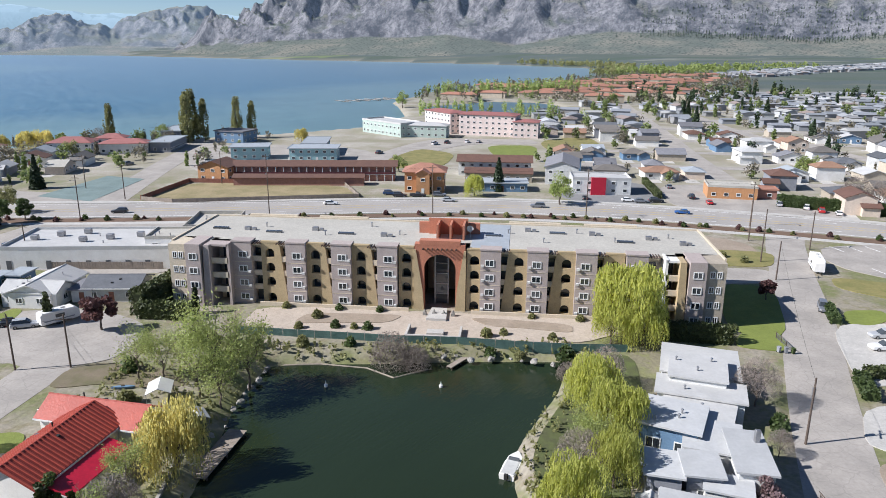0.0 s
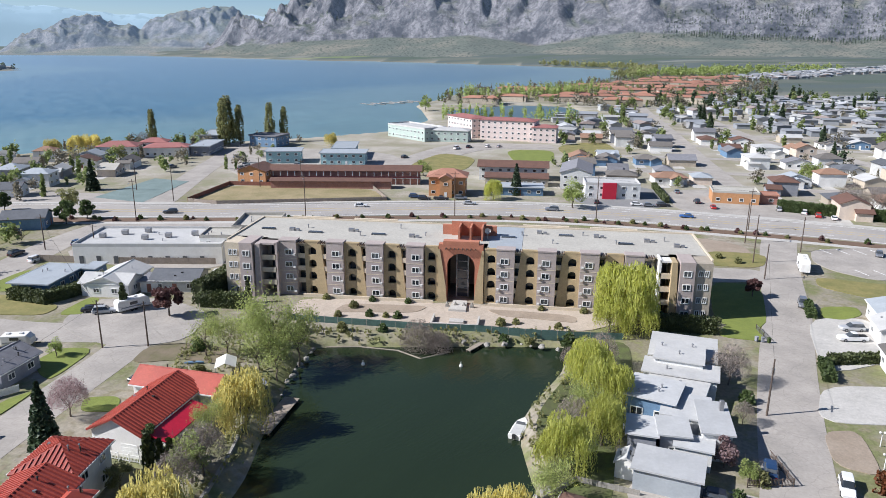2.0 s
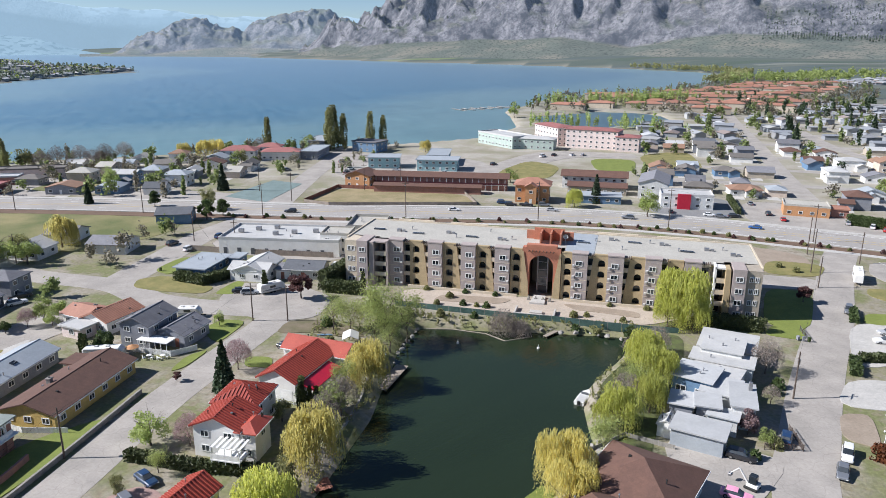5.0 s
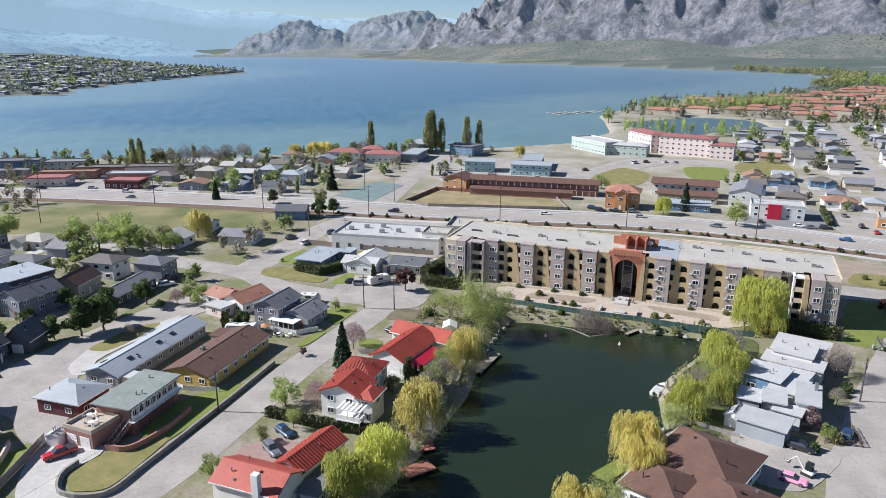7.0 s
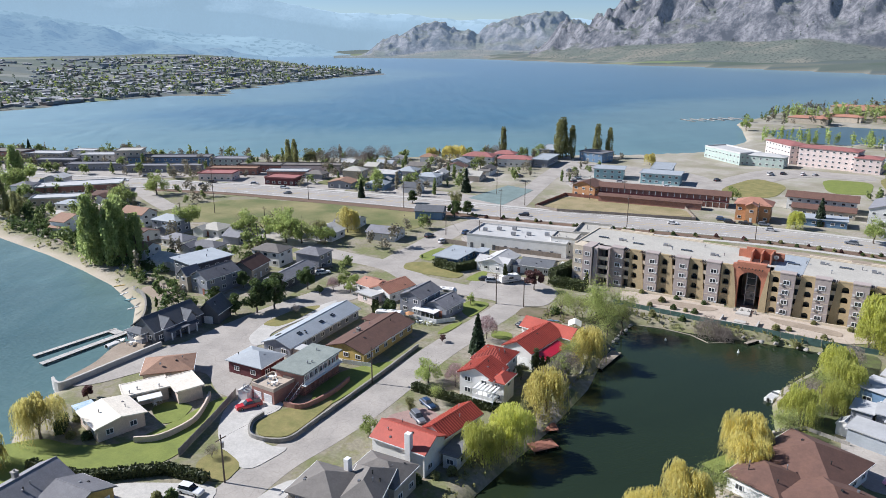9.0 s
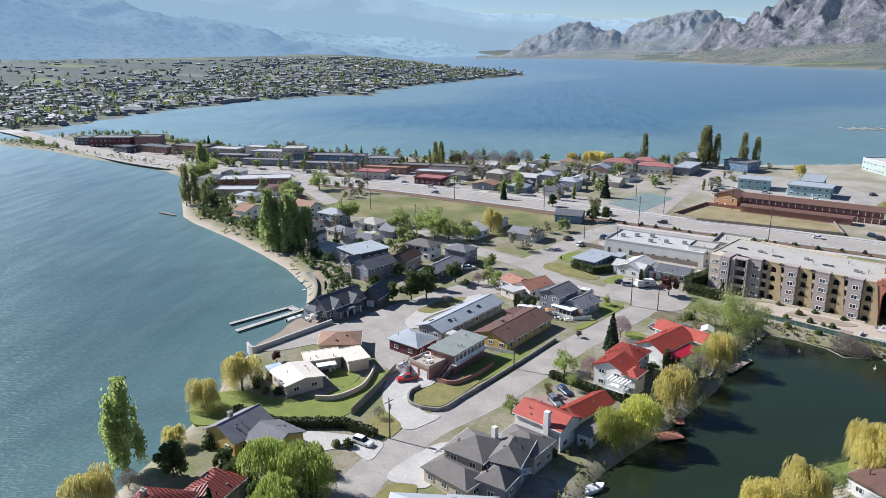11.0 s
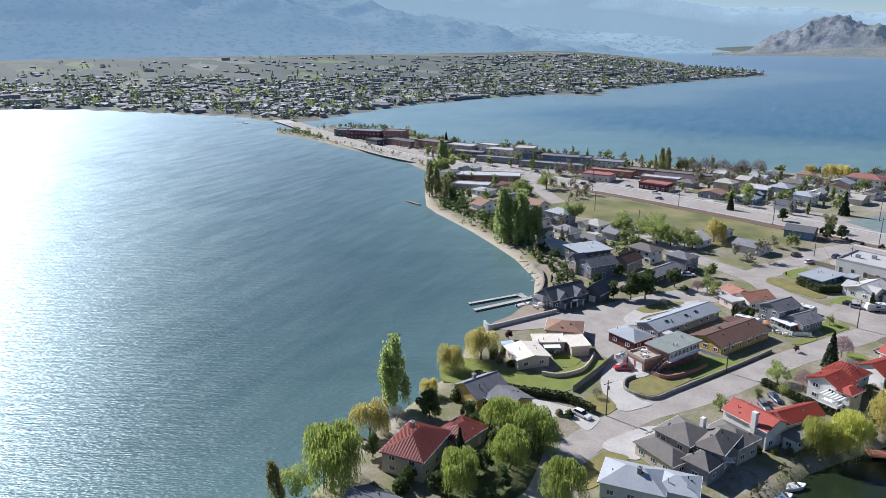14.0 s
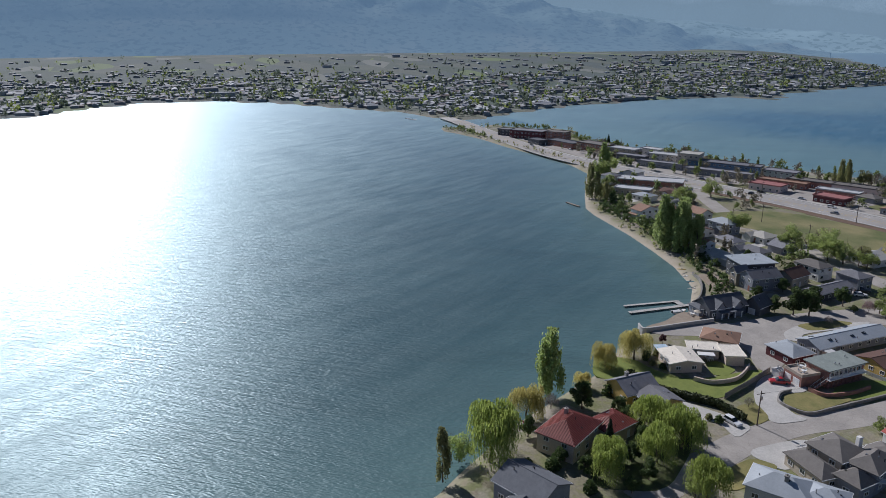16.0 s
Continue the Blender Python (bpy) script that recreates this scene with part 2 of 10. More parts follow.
def land(gx, gy):
    d = np.maximum(signed(gx, gy, FAR_CLOSE), signed(gx, gy, TOWN))
    d = np.minimum(d, -signed(gx, gy, POND))
    return np.minimum(d, -signed(gx, gy, LAGOON))


def ground_height(gx, gy):
    d = land(gx, gy)
    pond_side = np.abs(signed(gx, gy, POND)) < 12
    slope = np.where(pond_side, 0.9, 0.42)
    z = np.clip(WATER + d * slope, -5, 0)
    rise = np.clip((np.hypot(gx - 30, gy + 190) - 1200) / 1000, 0, 1) * np.clip(d / 250, 0, 1) * 26
    return z + rise


def ground_mat():
    m, nt, bsdf = nodes_of("dry_ground")
    pos = place_of(nt)
    a = spread(nt, pos, 0.035, 0.4, 0.6, 5)
    b = spread(nt, pos, 0.12, 0.42, 0.6, 6)
    c = spread(nt, pos, 1.4, 0.3, 0.7, 4)
    col = mixed(nt, (0.33, 0.295, 0.24), (0.21, 0.19, 0.125), a)
    b = spread(nt, pos, 0.09, 0.46, 0.58, 6)
    col = mixed(nt, col, (0.17, 0.18, 0.075), b)
    d2 = spread(nt, pos, 0.45, 0.5, 0.62, 5)
    col = mixed(nt, col, mixed(nt, (0.24, 0.2, 0.145), (0.2, 0.2, 0.09), a), d2)
    col = mixed(nt, col, mixed(nt, (0.8, 0.8, 0.8), (1.15, 1.15, 1.15), c), 1.0, "MULTIPLY")
    # paler swept ground among the houses beyond the highway
    sy = nt.nodes.new("ShaderNodeSeparateXYZ")
    nt.links.new(pos, sy.inputs[0])
    yr = nt.nodes.new("ShaderNodeMapRange")
    yr.inputs[1].default_value, yr.inputs[2].default_value, yr.inputs[4].default_value = 90, 150, 0.6
    nt.links.new(sy.outputs[1], yr.inputs[0])
    col = mixed(nt, col, mixed(nt, (0.43, 0.4, 0.35), (0.3, 0.27, 0.21), a), yr.outputs[0])
    # sand where the ground falls to the water
    sep = nt.nodes.new("ShaderNodeSeparateXYZ")
    nt.links.new(pos, sep.inputs[0])
    r = nt.nodes.new("ShaderNodeMapRange")
    r.inputs[1].default_value, r.inputs[2].default_value, r.inputs[3].default_value, r.inputs[4].default_value = -0.5, -0.15, 1, 0
    nt.links.new(sep.outputs[2], r.inputs[0])
    # sagebrush on the far flats and benches, bluish to stand in for haze
    far = nt.nodes.new("ShaderNodeVectorMath")
    far.operation = "LENGTH"
    nt.links.new(pos, far.inputs[0])
    fr = nt.nodes.new("ShaderNodeMapRange")
    fr.inputs[1].default_value, fr.inputs[2].default_value = 500, 900
    nt.links.new(far.outputs["Value"], fr.inputs[0])
    sage = mixed(nt, (0.075, 0.095, 0.08), (0.12, 0.13, 0.105), spread(nt, pos, 0.012, 0.4, 0.62, 6))
    # fields and orchards in long plots on the valley floor, haze tinted in
    vo = nt.nodes.new("ShaderNodeTexVoronoi")
    vo.inputs["Scale"].default_value = 0.011
    mp = nt.nodes.new("ShaderNodeMapping")
    mp.inputs["Scale"].default_value = (0.45, 1.6, 0.0)
    nt.links.new(pos, mp.inputs["Vector"])
    nt.links.new(mp.outputs[0], vo.inputs["Vector"])
    cell = nt.nodes.new("ShaderNodeSeparateXYZ")
    nt.links.new(vo.outputs["Color"], cell.inputs[0])
    plots = nt.nodes.new("ShaderNodeValToRGB")
    plots.color_ramp.interpolation = "CONSTANT"
    tones = ((0.0, (0.075, 0.1, 0.085)), (0.3, (0.06, 0.09, 0.068)), (0.5, (0.11, 0.125, 0.105)), (0.64, (0.15, 0.2, 0.08)), (0.72, (0.075, 0.1, 0.1)), (0.9, (0.19, 0.2, 0.18)))
    while len(plots.color_ramp.elements) < len(tones):
        plots.color_ramp.elements.new(0.5)
    for el, (p, c3) in zip(plots.color_ramp.elements, tones):
        el.position, el.color = p, (*c3, 1)
    nt.links.new(cell.outputs[0], plots.inputs[0])
    sage = mixed(nt, sage, plots.outputs[0], 0.75)
    col = mixed(nt, col, sage, fr.outputs[0])
    beach = nt.nodes.new("ShaderNodeAttribute")
    beach.attribute_name = "beach"
    sand = nt.nodes.new("ShaderNodeMath")
    sand.operation = "MAXIMUM"
    nt.links.new(beach.outputs["Fac"], sand.inputs[0])
    sand.inputs[1].default_value = 0.0
    col = mixed(nt, col, (0.40, 0.345, 0.27), sand.outputs[0])
    nt.links.new(col, bsdf.inputs["Base Color"])
    bsdf.inputs["Roughness"].default_value = 0.95
    bumped(nt, bsdf, c, 0.5, 0.1)
    return m


gxs = graded(-230, 130, 2.8, 4900, 1.05)
gys = graded(-240, 180, 2.8, 4900, 1.05)
ground, gx, gy = sheet("ground", gxs, gys, ground_height, ground_mat())
if len(ground.data.vertices) == gx.size:
    # the beach of the west shore, a few metres deep
    ld = land(gx, gy)
    v = np.where((gx < -126) & (gx > -330) & (gy < 0), np.clip(1.3 - ld / 3.2, 0, 1), np.clip(1.4 - ld / 3.5, 0, 1) * 0.45 * (signed(gx, gy, POND) < -25))
    at = ground.data.attributes.new("beach", "FLOAT", "POINT")
    at.data.foreach_set("value", v.ravel().astype(np.float32))
tagged(ground, "dry sandy ground with patchy spring grass", "ground", kind="structure")

M["lake"] = water_mat("lake_water", (0.017, 0.112, 0.17), (0.04, 0.084, 0.092), (0.15, 0.25, 0.235), 0.41, 0.36, 1.3, 0.3, True)
M["pond"] = water_mat("pond_water", (0.018, 0.029, 0.015), (0.018, 0.029, 0.015), (0.03, 0.04, 0.015), 0.08, 0.6, 2.0, 0.05)
lxs, lys = graded(-320, 120, 5, 4900, 1.06), graded(-300, 320, 5, 4900, 1.06)


def shoals(ob, gx, gy):
    """A sandy shelf with a clear edge along the north shore, a thin one elsewhere, and which basin the water belongs to."""
    d = -land(gx, gy)
    north = (gy > 60) & (gx < 400)
    v = np.where(north, np.clip((210 - d) / 90, 0, 1) * 0.85, np.clip(1 - d / 60, 0, 1) ** 1.3 * 0.45)
    lagoon = signed(gx, gy, LAGOON) > -12
    v = np.where(lagoon, 0.0, v)
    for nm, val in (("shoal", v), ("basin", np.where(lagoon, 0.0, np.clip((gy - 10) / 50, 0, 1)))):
        at = ob.data.attributes.new(nm, "FLOAT", "POINT")
        at.data.foreach_set("value", val.ravel().astype(np.float32))


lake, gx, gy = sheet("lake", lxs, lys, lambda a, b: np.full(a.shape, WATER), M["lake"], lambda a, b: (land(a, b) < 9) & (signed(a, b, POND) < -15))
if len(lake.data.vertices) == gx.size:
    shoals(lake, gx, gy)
tagged(lake, "wind-rippled blue lake with greenish shallows", "lake", kind="structure")
pond, gx, gy = sheet("pond", np.arange(-40, 36, 3.0), np.arange(-145, 0, 3.0), lambda a, b: np.full(a.shape, WATER + 0.01), M["pond"], lambda a, b: signed(a, b, POND) > -8)
tagged(pond, "still dark green pond", "pond", kind="structure")


def rock_mat(name, rock, dark, scrub, haze_glow=None, scale=0.006, amount=0.5, relief=14.0, tan=None):
    m, nt, bsdf = nodes_of(name)
    pos = place_of(nt)
    a = spread(nt, pos, scale, 0.42, 0.6, 9, 0.7, stretch=(1.0, 1.0, 0.45))
    b = spread(nt, pos, scale * 6, 0.46, 0.62, 7, 0.75, stretch=(1.0, 1.0, 0.6))
    f = spread(nt, pos, scale * 2.2, 0.25, 0.75, 10, 0.75, stretch=(1.0, 1.0, 0.5))
    geo = nt.nodes.new("ShaderNodeNewGeometry")
    sep = nt.nodes.new("ShaderNodeSeparateXYZ")
    nt.links.new(geo.outputs["Normal"], sep.inputs[0])
    r = nt.nodes.new("ShaderNodeMapRange")
    r.inputs[1].default_value, r.inputs[2].default_value = 0.8, 0.95
    nt.links.new(sep.outputs[2], r.inputs[0])
    ground_col = mixed(nt, scrub, tan or [c * 1.35 for c in scrub], spread(nt, pos, scale * 0.5, 0.45, 0.62, 7, 0.6))
    ground_col = mixed(nt, ground_col, [c * 0.55 for c in scrub], spread(nt, pos, scale * 9, 0.54, 0.6, 3, 0.5))
    col = mixed(nt, rock, dark, a)
    k = nt.nodes.new("ShaderNodeMath")
    k.operation = "MULTIPLY"
    k.inputs[1].default_value = amount
    nt.links.new(b, k.inputs[0])
    col = mixed(nt, col, dark, k.outputs[0])
    col = mixed(nt, col, ground_col, r.outputs[0])
    nt.links.new(col, bsdf.inputs["Base Color"])
    bsdf.inputs["Roughness"].default_value = 1.0
    bsdf.inputs["Specular IOR Level"].default_value = 0.0
    steep = nt.nodes.new("ShaderNodeMapRange")
    steep.inputs[1].default_value, steep.inputs[2].default_value, steep.inputs[3].default_value, steep.inputs[4].default_value = 0.8, 0.97, 1.0, 0.12
    nt.links.new(sep.outputs[2], steep.inputs[0])
    hm = nt.nodes.new("ShaderNodeMath")
    hm.operation = "MULTIPLY"
    nt.links.new(f, hm.inputs[0])
    nt.links.new(steep.outputs[0], hm.inputs[1])
    bumped(nt, bsdf, hm.outputs[0], 0.9, relief)
    # emission painted on the rock in place of blue air haze
    if haze_glow:
        bsdf.inputs["Emission Color"].default_value = (*haze_glow[:3], 1)
        bsdf.inputs["Emission Strength"].default_value = haze_glow[3]
    return m


CRAGS = []


def mountain(name, profile, eye_z, r0, r1, r2, material, label, relief, foot=0.3, crag=0.004, steps=(260, 70), seed=0.0, cliff=0.35, base=None):
    """A range in polar form about the pond: bearing to the left of +y and elevation of its crest, in degrees."""
    bs = np.array([p[0] for p in profile], float)
    es = np.array([p[1] for p in profile], float)
    na, nr = steps
    verts, faces = [], []
    near = r0
    for i in range(na):
        b = bs[0] + (bs[-1] - bs[0]) * i / (na - 1)
        if base:
            # the foot follows the far shore
            r0 = max(near, float(np.interp(b, (-6, 2.6, 11.2, 17.7, 23.6, 29.3, 35), (1690, 2050, 2330, 2510, 2830, 3230, 3400))))
        top = max(eye_z + r1 * math.tan(radians(np.interp(b, bs, es))), 3)
        # the height at which the talus ends and the rock begins
        bench = foot * top if base is None else max(eye_z + (r0 + (r1 - r0) * cliff) * math.tan(radians(np.interp(b, [q[0] for q in base], [q[1] for q in base]))), 4)
        bench = min(bench, top * 0.8)
        side = radians(b) * r1
        for j in range(nr):
            s = j / (nr - 1) * 1.35
            r = r0 + (r1 - r0) * min(s, 1) + (r2 - r1) * max(s - 1, 0) / 0.35
            x, y = 30 - r * math.sin(radians(b)), -190 + r * math.cos(radians(b))
            if s <= cliff:
                h = bench * (s / cliff) ** 1.25
            elif s <= 1:
                h = bench + (top - bench) * ((s - cliff) / (1 - cliff)) ** 0.82
            else:
                h = top * (1 - 0.5 * (s - 1) / 0.35)
            n = noise.ridged_multi_fractal(Vector((x * crag, y * crag, seed)), 0.85, 2.1, 7, 1.0, 2.0) - 1.0
            g = noise.ridged_multi_fractal(Vector((side * crag * 1.7 + n * 0.3, r * crag * 0.45, seed + 9)), 0.8, 2.2, 4, 1.0, 2.0) - 1.0
            low = noise.fractal(Vector((x * crag * 0.6, y * crag * 0.6, seed + 4)), 1.0, 2.0, 4)
            edge = min(1.0, (b - bs[0]) / 5, (bs[-1] - b) / 5)
            rough = min(1.0, max(s - cliff, 0) * 4.0) * (1.0 if s < 0.95 else 0.4)
            h += relief * edge * ((0.7 * n + 0.6 * g) * rough + 0.12 * low * min(1.0, s * 3))
            verts.append((x, y, h - 2))
            if name == "mountain" and cliff - 0.06 < s < 0.95:
                CRAGS.append((x, y, h - 3, s - cliff, b))
    for i in range(na - 1):
        for j in range(nr - 1):
            a = i * nr + j
            faces.append((a, a + 1, a + nr + 1, a + nr))
    return tagged(mesh_ob(name, verts, faces, material, True), label, "mountain", kind="structure")


# farther ranges: bluer colours and stronger emission, both painted haze
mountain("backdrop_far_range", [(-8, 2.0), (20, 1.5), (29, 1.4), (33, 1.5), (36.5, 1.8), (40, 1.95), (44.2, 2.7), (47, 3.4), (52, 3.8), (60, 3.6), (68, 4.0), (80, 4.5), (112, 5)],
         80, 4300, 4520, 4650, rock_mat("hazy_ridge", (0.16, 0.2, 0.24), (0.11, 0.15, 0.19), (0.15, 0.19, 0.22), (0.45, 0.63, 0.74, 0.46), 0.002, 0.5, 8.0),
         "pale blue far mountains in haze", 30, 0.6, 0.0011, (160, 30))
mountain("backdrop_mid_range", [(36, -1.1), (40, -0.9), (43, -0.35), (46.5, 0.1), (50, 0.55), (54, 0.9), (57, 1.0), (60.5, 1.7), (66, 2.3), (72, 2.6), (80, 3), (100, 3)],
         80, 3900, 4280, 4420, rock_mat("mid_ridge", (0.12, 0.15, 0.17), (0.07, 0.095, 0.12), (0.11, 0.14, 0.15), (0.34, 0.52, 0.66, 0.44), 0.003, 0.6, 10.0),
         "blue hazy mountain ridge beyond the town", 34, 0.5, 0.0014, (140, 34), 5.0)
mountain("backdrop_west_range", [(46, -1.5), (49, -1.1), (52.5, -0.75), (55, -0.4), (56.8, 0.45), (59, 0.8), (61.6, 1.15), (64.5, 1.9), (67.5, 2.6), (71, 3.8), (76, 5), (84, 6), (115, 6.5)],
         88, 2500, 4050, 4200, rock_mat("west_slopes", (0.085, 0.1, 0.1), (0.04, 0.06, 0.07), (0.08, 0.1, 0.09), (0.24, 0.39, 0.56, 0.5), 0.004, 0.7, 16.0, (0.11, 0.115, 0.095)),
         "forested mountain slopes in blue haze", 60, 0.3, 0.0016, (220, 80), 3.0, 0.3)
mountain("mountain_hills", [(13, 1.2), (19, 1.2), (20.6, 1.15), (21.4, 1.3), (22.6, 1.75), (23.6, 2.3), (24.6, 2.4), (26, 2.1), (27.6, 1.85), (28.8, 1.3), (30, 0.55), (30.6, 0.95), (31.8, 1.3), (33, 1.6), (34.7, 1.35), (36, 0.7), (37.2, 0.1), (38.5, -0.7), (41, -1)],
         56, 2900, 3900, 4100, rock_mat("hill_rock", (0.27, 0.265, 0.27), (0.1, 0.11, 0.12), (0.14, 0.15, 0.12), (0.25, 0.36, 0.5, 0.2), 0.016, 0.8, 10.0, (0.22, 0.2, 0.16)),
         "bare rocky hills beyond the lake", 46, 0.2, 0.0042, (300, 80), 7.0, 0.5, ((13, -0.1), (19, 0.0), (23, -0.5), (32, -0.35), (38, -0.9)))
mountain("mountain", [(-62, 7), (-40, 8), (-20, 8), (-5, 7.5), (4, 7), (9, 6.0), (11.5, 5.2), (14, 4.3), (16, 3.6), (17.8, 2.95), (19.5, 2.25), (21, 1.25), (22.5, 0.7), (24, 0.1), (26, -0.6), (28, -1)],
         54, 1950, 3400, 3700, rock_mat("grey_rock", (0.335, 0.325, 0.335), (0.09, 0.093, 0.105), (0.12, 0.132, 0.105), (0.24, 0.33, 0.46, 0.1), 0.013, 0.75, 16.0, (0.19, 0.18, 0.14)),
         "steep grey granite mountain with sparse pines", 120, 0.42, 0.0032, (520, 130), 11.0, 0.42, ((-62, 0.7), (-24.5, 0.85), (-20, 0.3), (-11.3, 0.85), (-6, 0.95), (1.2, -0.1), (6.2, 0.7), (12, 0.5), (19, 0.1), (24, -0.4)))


# ---- surface library ----
M["asphalt"] = surface("worn_asphalt", (0.39, 0.357, 0.32), (0.285, 0.263, 0.237), 0.9, 0.15, 2.5, bump=0.05, fac=0.8, grain=0.05, cracks=0.22)
M["road"] = surface("road_asphalt", (0.375, 0.35, 0.322), (0.295, 0.277, 0.257), 0.9, 0.08, 1.5, bump=0.05, fac=0.7, grain=0.05, cracks=0.12)
M["newroad"] = surface("dark_asphalt", (0.23, 0.23, 0.23), (0.18, 0.18, 0.18), 0.9, 0.2, 3.0, bump=0.2)
M["concrete"] = surface("pale_concrete", (0.5, 0.48, 0.445), (0.39, 0.375, 0.345), 0.85, 0.25, 4.0, bump=0.15)
M["terrace"] = surface("beige_terrace", (0.46, 0.39, 0.32), (0.38, 0.32, 0.26), 0.9, 0.3, 4.0, bump=0.15)
M["pavers"] = surface("red_pavers", (0.34, 0.23, 0.2), (0.28, 0.19, 0.17), 0.9, 0.4, 5.0)
M["gravel"] = surface("tan_gravel", (0.33, 0.27, 0.21), (0.24, 0.19, 0.14), 0.95, 0.2, 3.0, bump=0.4)
M["soil"] = surface("brown_soil", (0.17, 0.11, 0.075), (0.12, 0.08, 0.055), 1.0, 0.15, 2.0, bump=0.4)
M["lawn"] = surface("mown_lawn", (0.19, 0.225, 0.045), (0.13, 0.165, 0.032), 0.9, 0.3, 6.0, bump=0.5)
# darker copy of the lawn, tree shade put into its colour
M["shadelawn"] = surface("tree_shaded_grass", (0.10, 0.125, 0.035), (0.07, 0.07, 0.035), 0.95, 0.4, 5.0, bump=0.5, fac=0.9)
M["bankearth"] = surface("dry_bank_earth", (0.2, 0.16, 0.11), (0.13, 0.12, 0.06), 0.95, 0.35, 4.0, bump=0.5, fac=1.0)
M["drylawn"] = surface("dry_lawn", (0.25, 0.215, 0.08), (0.16, 0.16, 0.05), 0.95, 0.25, 4.0, bump=0.5, fac=0.9)
M["field"] = surface("park_grass", (0.25, 0.22, 0.10), (0.11, 0.13, 0.04), 0.95, 0.045, 3.0, bump=0.4, fac=1.0)
M["court"] = surface("court_paint", (0.19, 0.25, 0.24), (0.13, 0.18, 0.17), 0.8, 0.2, 3.0)
M["white"] = surface("white_stucco", (0.76, 0.75, 0.72), (0.66, 0.64, 0.6), 0.8, 0.4, 6.0, bump=0.1, grain=0.03)
M["cream"] = surface("cream_stucco", (0.62, 0.52, 0.43), (0.54, 0.44, 0.36), 0.85, 0.4, 6.0)
M["pale"] = surface("pale_siding", (0.6, 0.6, 0.58), (0.5, 0.5, 0.49), 0.7, 0.4, 6.0, vary=0.15)
M["beige"] = surface("beige_siding", (0.46, 0.4, 0.32), (0.38, 0.33, 0.26), 0.8, 0.4, 6.0, vary=0.2)
M["greywall"] = surface("grey_siding", (0.26, 0.27, 0.3), (0.2, 0.21, 0.24), 0.75, 0.4, 6.0, vary=0.1)
M["bluewall"] = surface("blue_siding", (0.13, 0.22, 0.34), (0.1, 0.18, 0.28), 0.7, 0.4, 6.0)
M["turq"] = surface("turquoise_paint", (0.3, 0.48, 0.5), (0.25, 0.4, 0.42), 0.7, 0.4, 6.0)
M["yellow"] = surface("yellow_siding", (0.56, 0.4, 0.13), (0.48, 0.34, 0.11), 0.8, 0.4, 6.0)
M["orange"] = surface("orange_stucco", (0.5, 0.26, 0.12), (0.42, 0.215, 0.1), 0.8, 0.4, 6.0)
M["brick"] = surface("pink_brick", (0.36, 0.19, 0.15), (0.28, 0.14, 0.11), 0.9, 0.8, 9.0)
M["maroonwall"] = surface("maroon_siding", (0.12, 0.03, 0.035), (0.09, 0.025, 0.03), 0.7, 0.4, 6.0)
M["pinkwall"] = surface("pink_stucco", (0.68, 0.57, 0.53), (0.6, 0.5, 0.46), 0.8, 0.3, 5.0)
M["lilac"] = surface("lilac_siding", (0.5, 0.33, 0.45), (0.42, 0.28, 0.38), 0.8, 0.4, 6.0)
M["darkwall"] = surface("dark_siding", (0.10, 0.105, 0.115), (0.075, 0.08, 0.088), 0.7, 0.4, 6.0)
M["palegreen"] = surface("pale_green_siding", (0.42, 0.5, 0.45), (0.36, 0.43, 0.39), 0.8, 0.4, 6.0)
M["redroof"] = surface("red_tile_roof", (0.42, 0.085, 0.055), (0.33, 0.062, 0.042), 0.45, 0.35, 3.0, bump=0.3)
M["orangeroof"] = surface("terracotta_roof", (0.36, 0.18, 0.125), (0.28, 0.135, 0.09), 0.7, 0.35, 3.0, vary=0.15)
# darker copies of the tile colours, shade between the ribs painted in
M["redroof_pan"] = surface("red_tile_pans_shaded", (0.27, 0.042, 0.03), (0.2, 0.032, 0.024), 0.55, 0.35, 3.0, bump=0.3)
M["maroonroof_pan"] = surface("maroon_tile_pans_shaded", (0.23, 0.058, 0.046), (0.17, 0.044, 0.036), 0.6, 0.4, 3.0)
M["crimson"] = surface("crimson_roof", (0.45, 0.015, 0.04), (0.39, 0.013, 0.035), 0.4, 0.3, 3.0, bump=0.1)
M["maroonroof"] = surface("maroon_tile_roof", (0.34, 0.09, 0.07), (0.26, 0.068, 0.055), 0.5, 0.4, 3.0)
M["brownroof"] = surface("brown_shingles", (0.14, 0.075, 0.055), (0.105, 0.058, 0.045), 0.85, 0.5, 5.0, vary=0.08)
M["greyroof"] = surface("grey_shingles", (0.2, 0.2, 0.215), (0.15, 0.15, 0.165), 0.85, 0.5, 5.0, vary=0.2)
M["darkroof"] = surface("charcoal_shingles", (0.115, 0.122, 0.135), (0.085, 0.09, 0.10), 0.85, 0.5, 5.0, vary=0.2)
M["warmroof"] = surface("taupe_shingles", (0.17, 0.155, 0.14), (0.13, 0.12, 0.11), 0.85, 0.5, 5.0, vary=0.1)
M["metalroof"] = surface("pale_metal_roof", (0.37, 0.40, 0.425), (0.3, 0.33, 0.355), 0.6, 0.3, 3.0, bump=0.03, vary=0.06, grain=0.04)
M["whiteroof"] = surface("white_membrane", (0.5, 0.495, 0.48), (0.4, 0.4, 0.39), 0.7, 0.3, 2.5, bump=0.03, vary=0.05, grain=0.03)
M["creamroof"] = surface("cream_membrane", (0.74, 0.68, 0.58), (0.66, 0.6, 0.5), 0.7, 0.3, 3.0, bump=0.1)
M["flatroof"] = surface("ballast_roof", (0.45, 0.43, 0.38), (0.37, 0.35, 0.31), 0.9, 0.15, 3.0, bump=0.2)
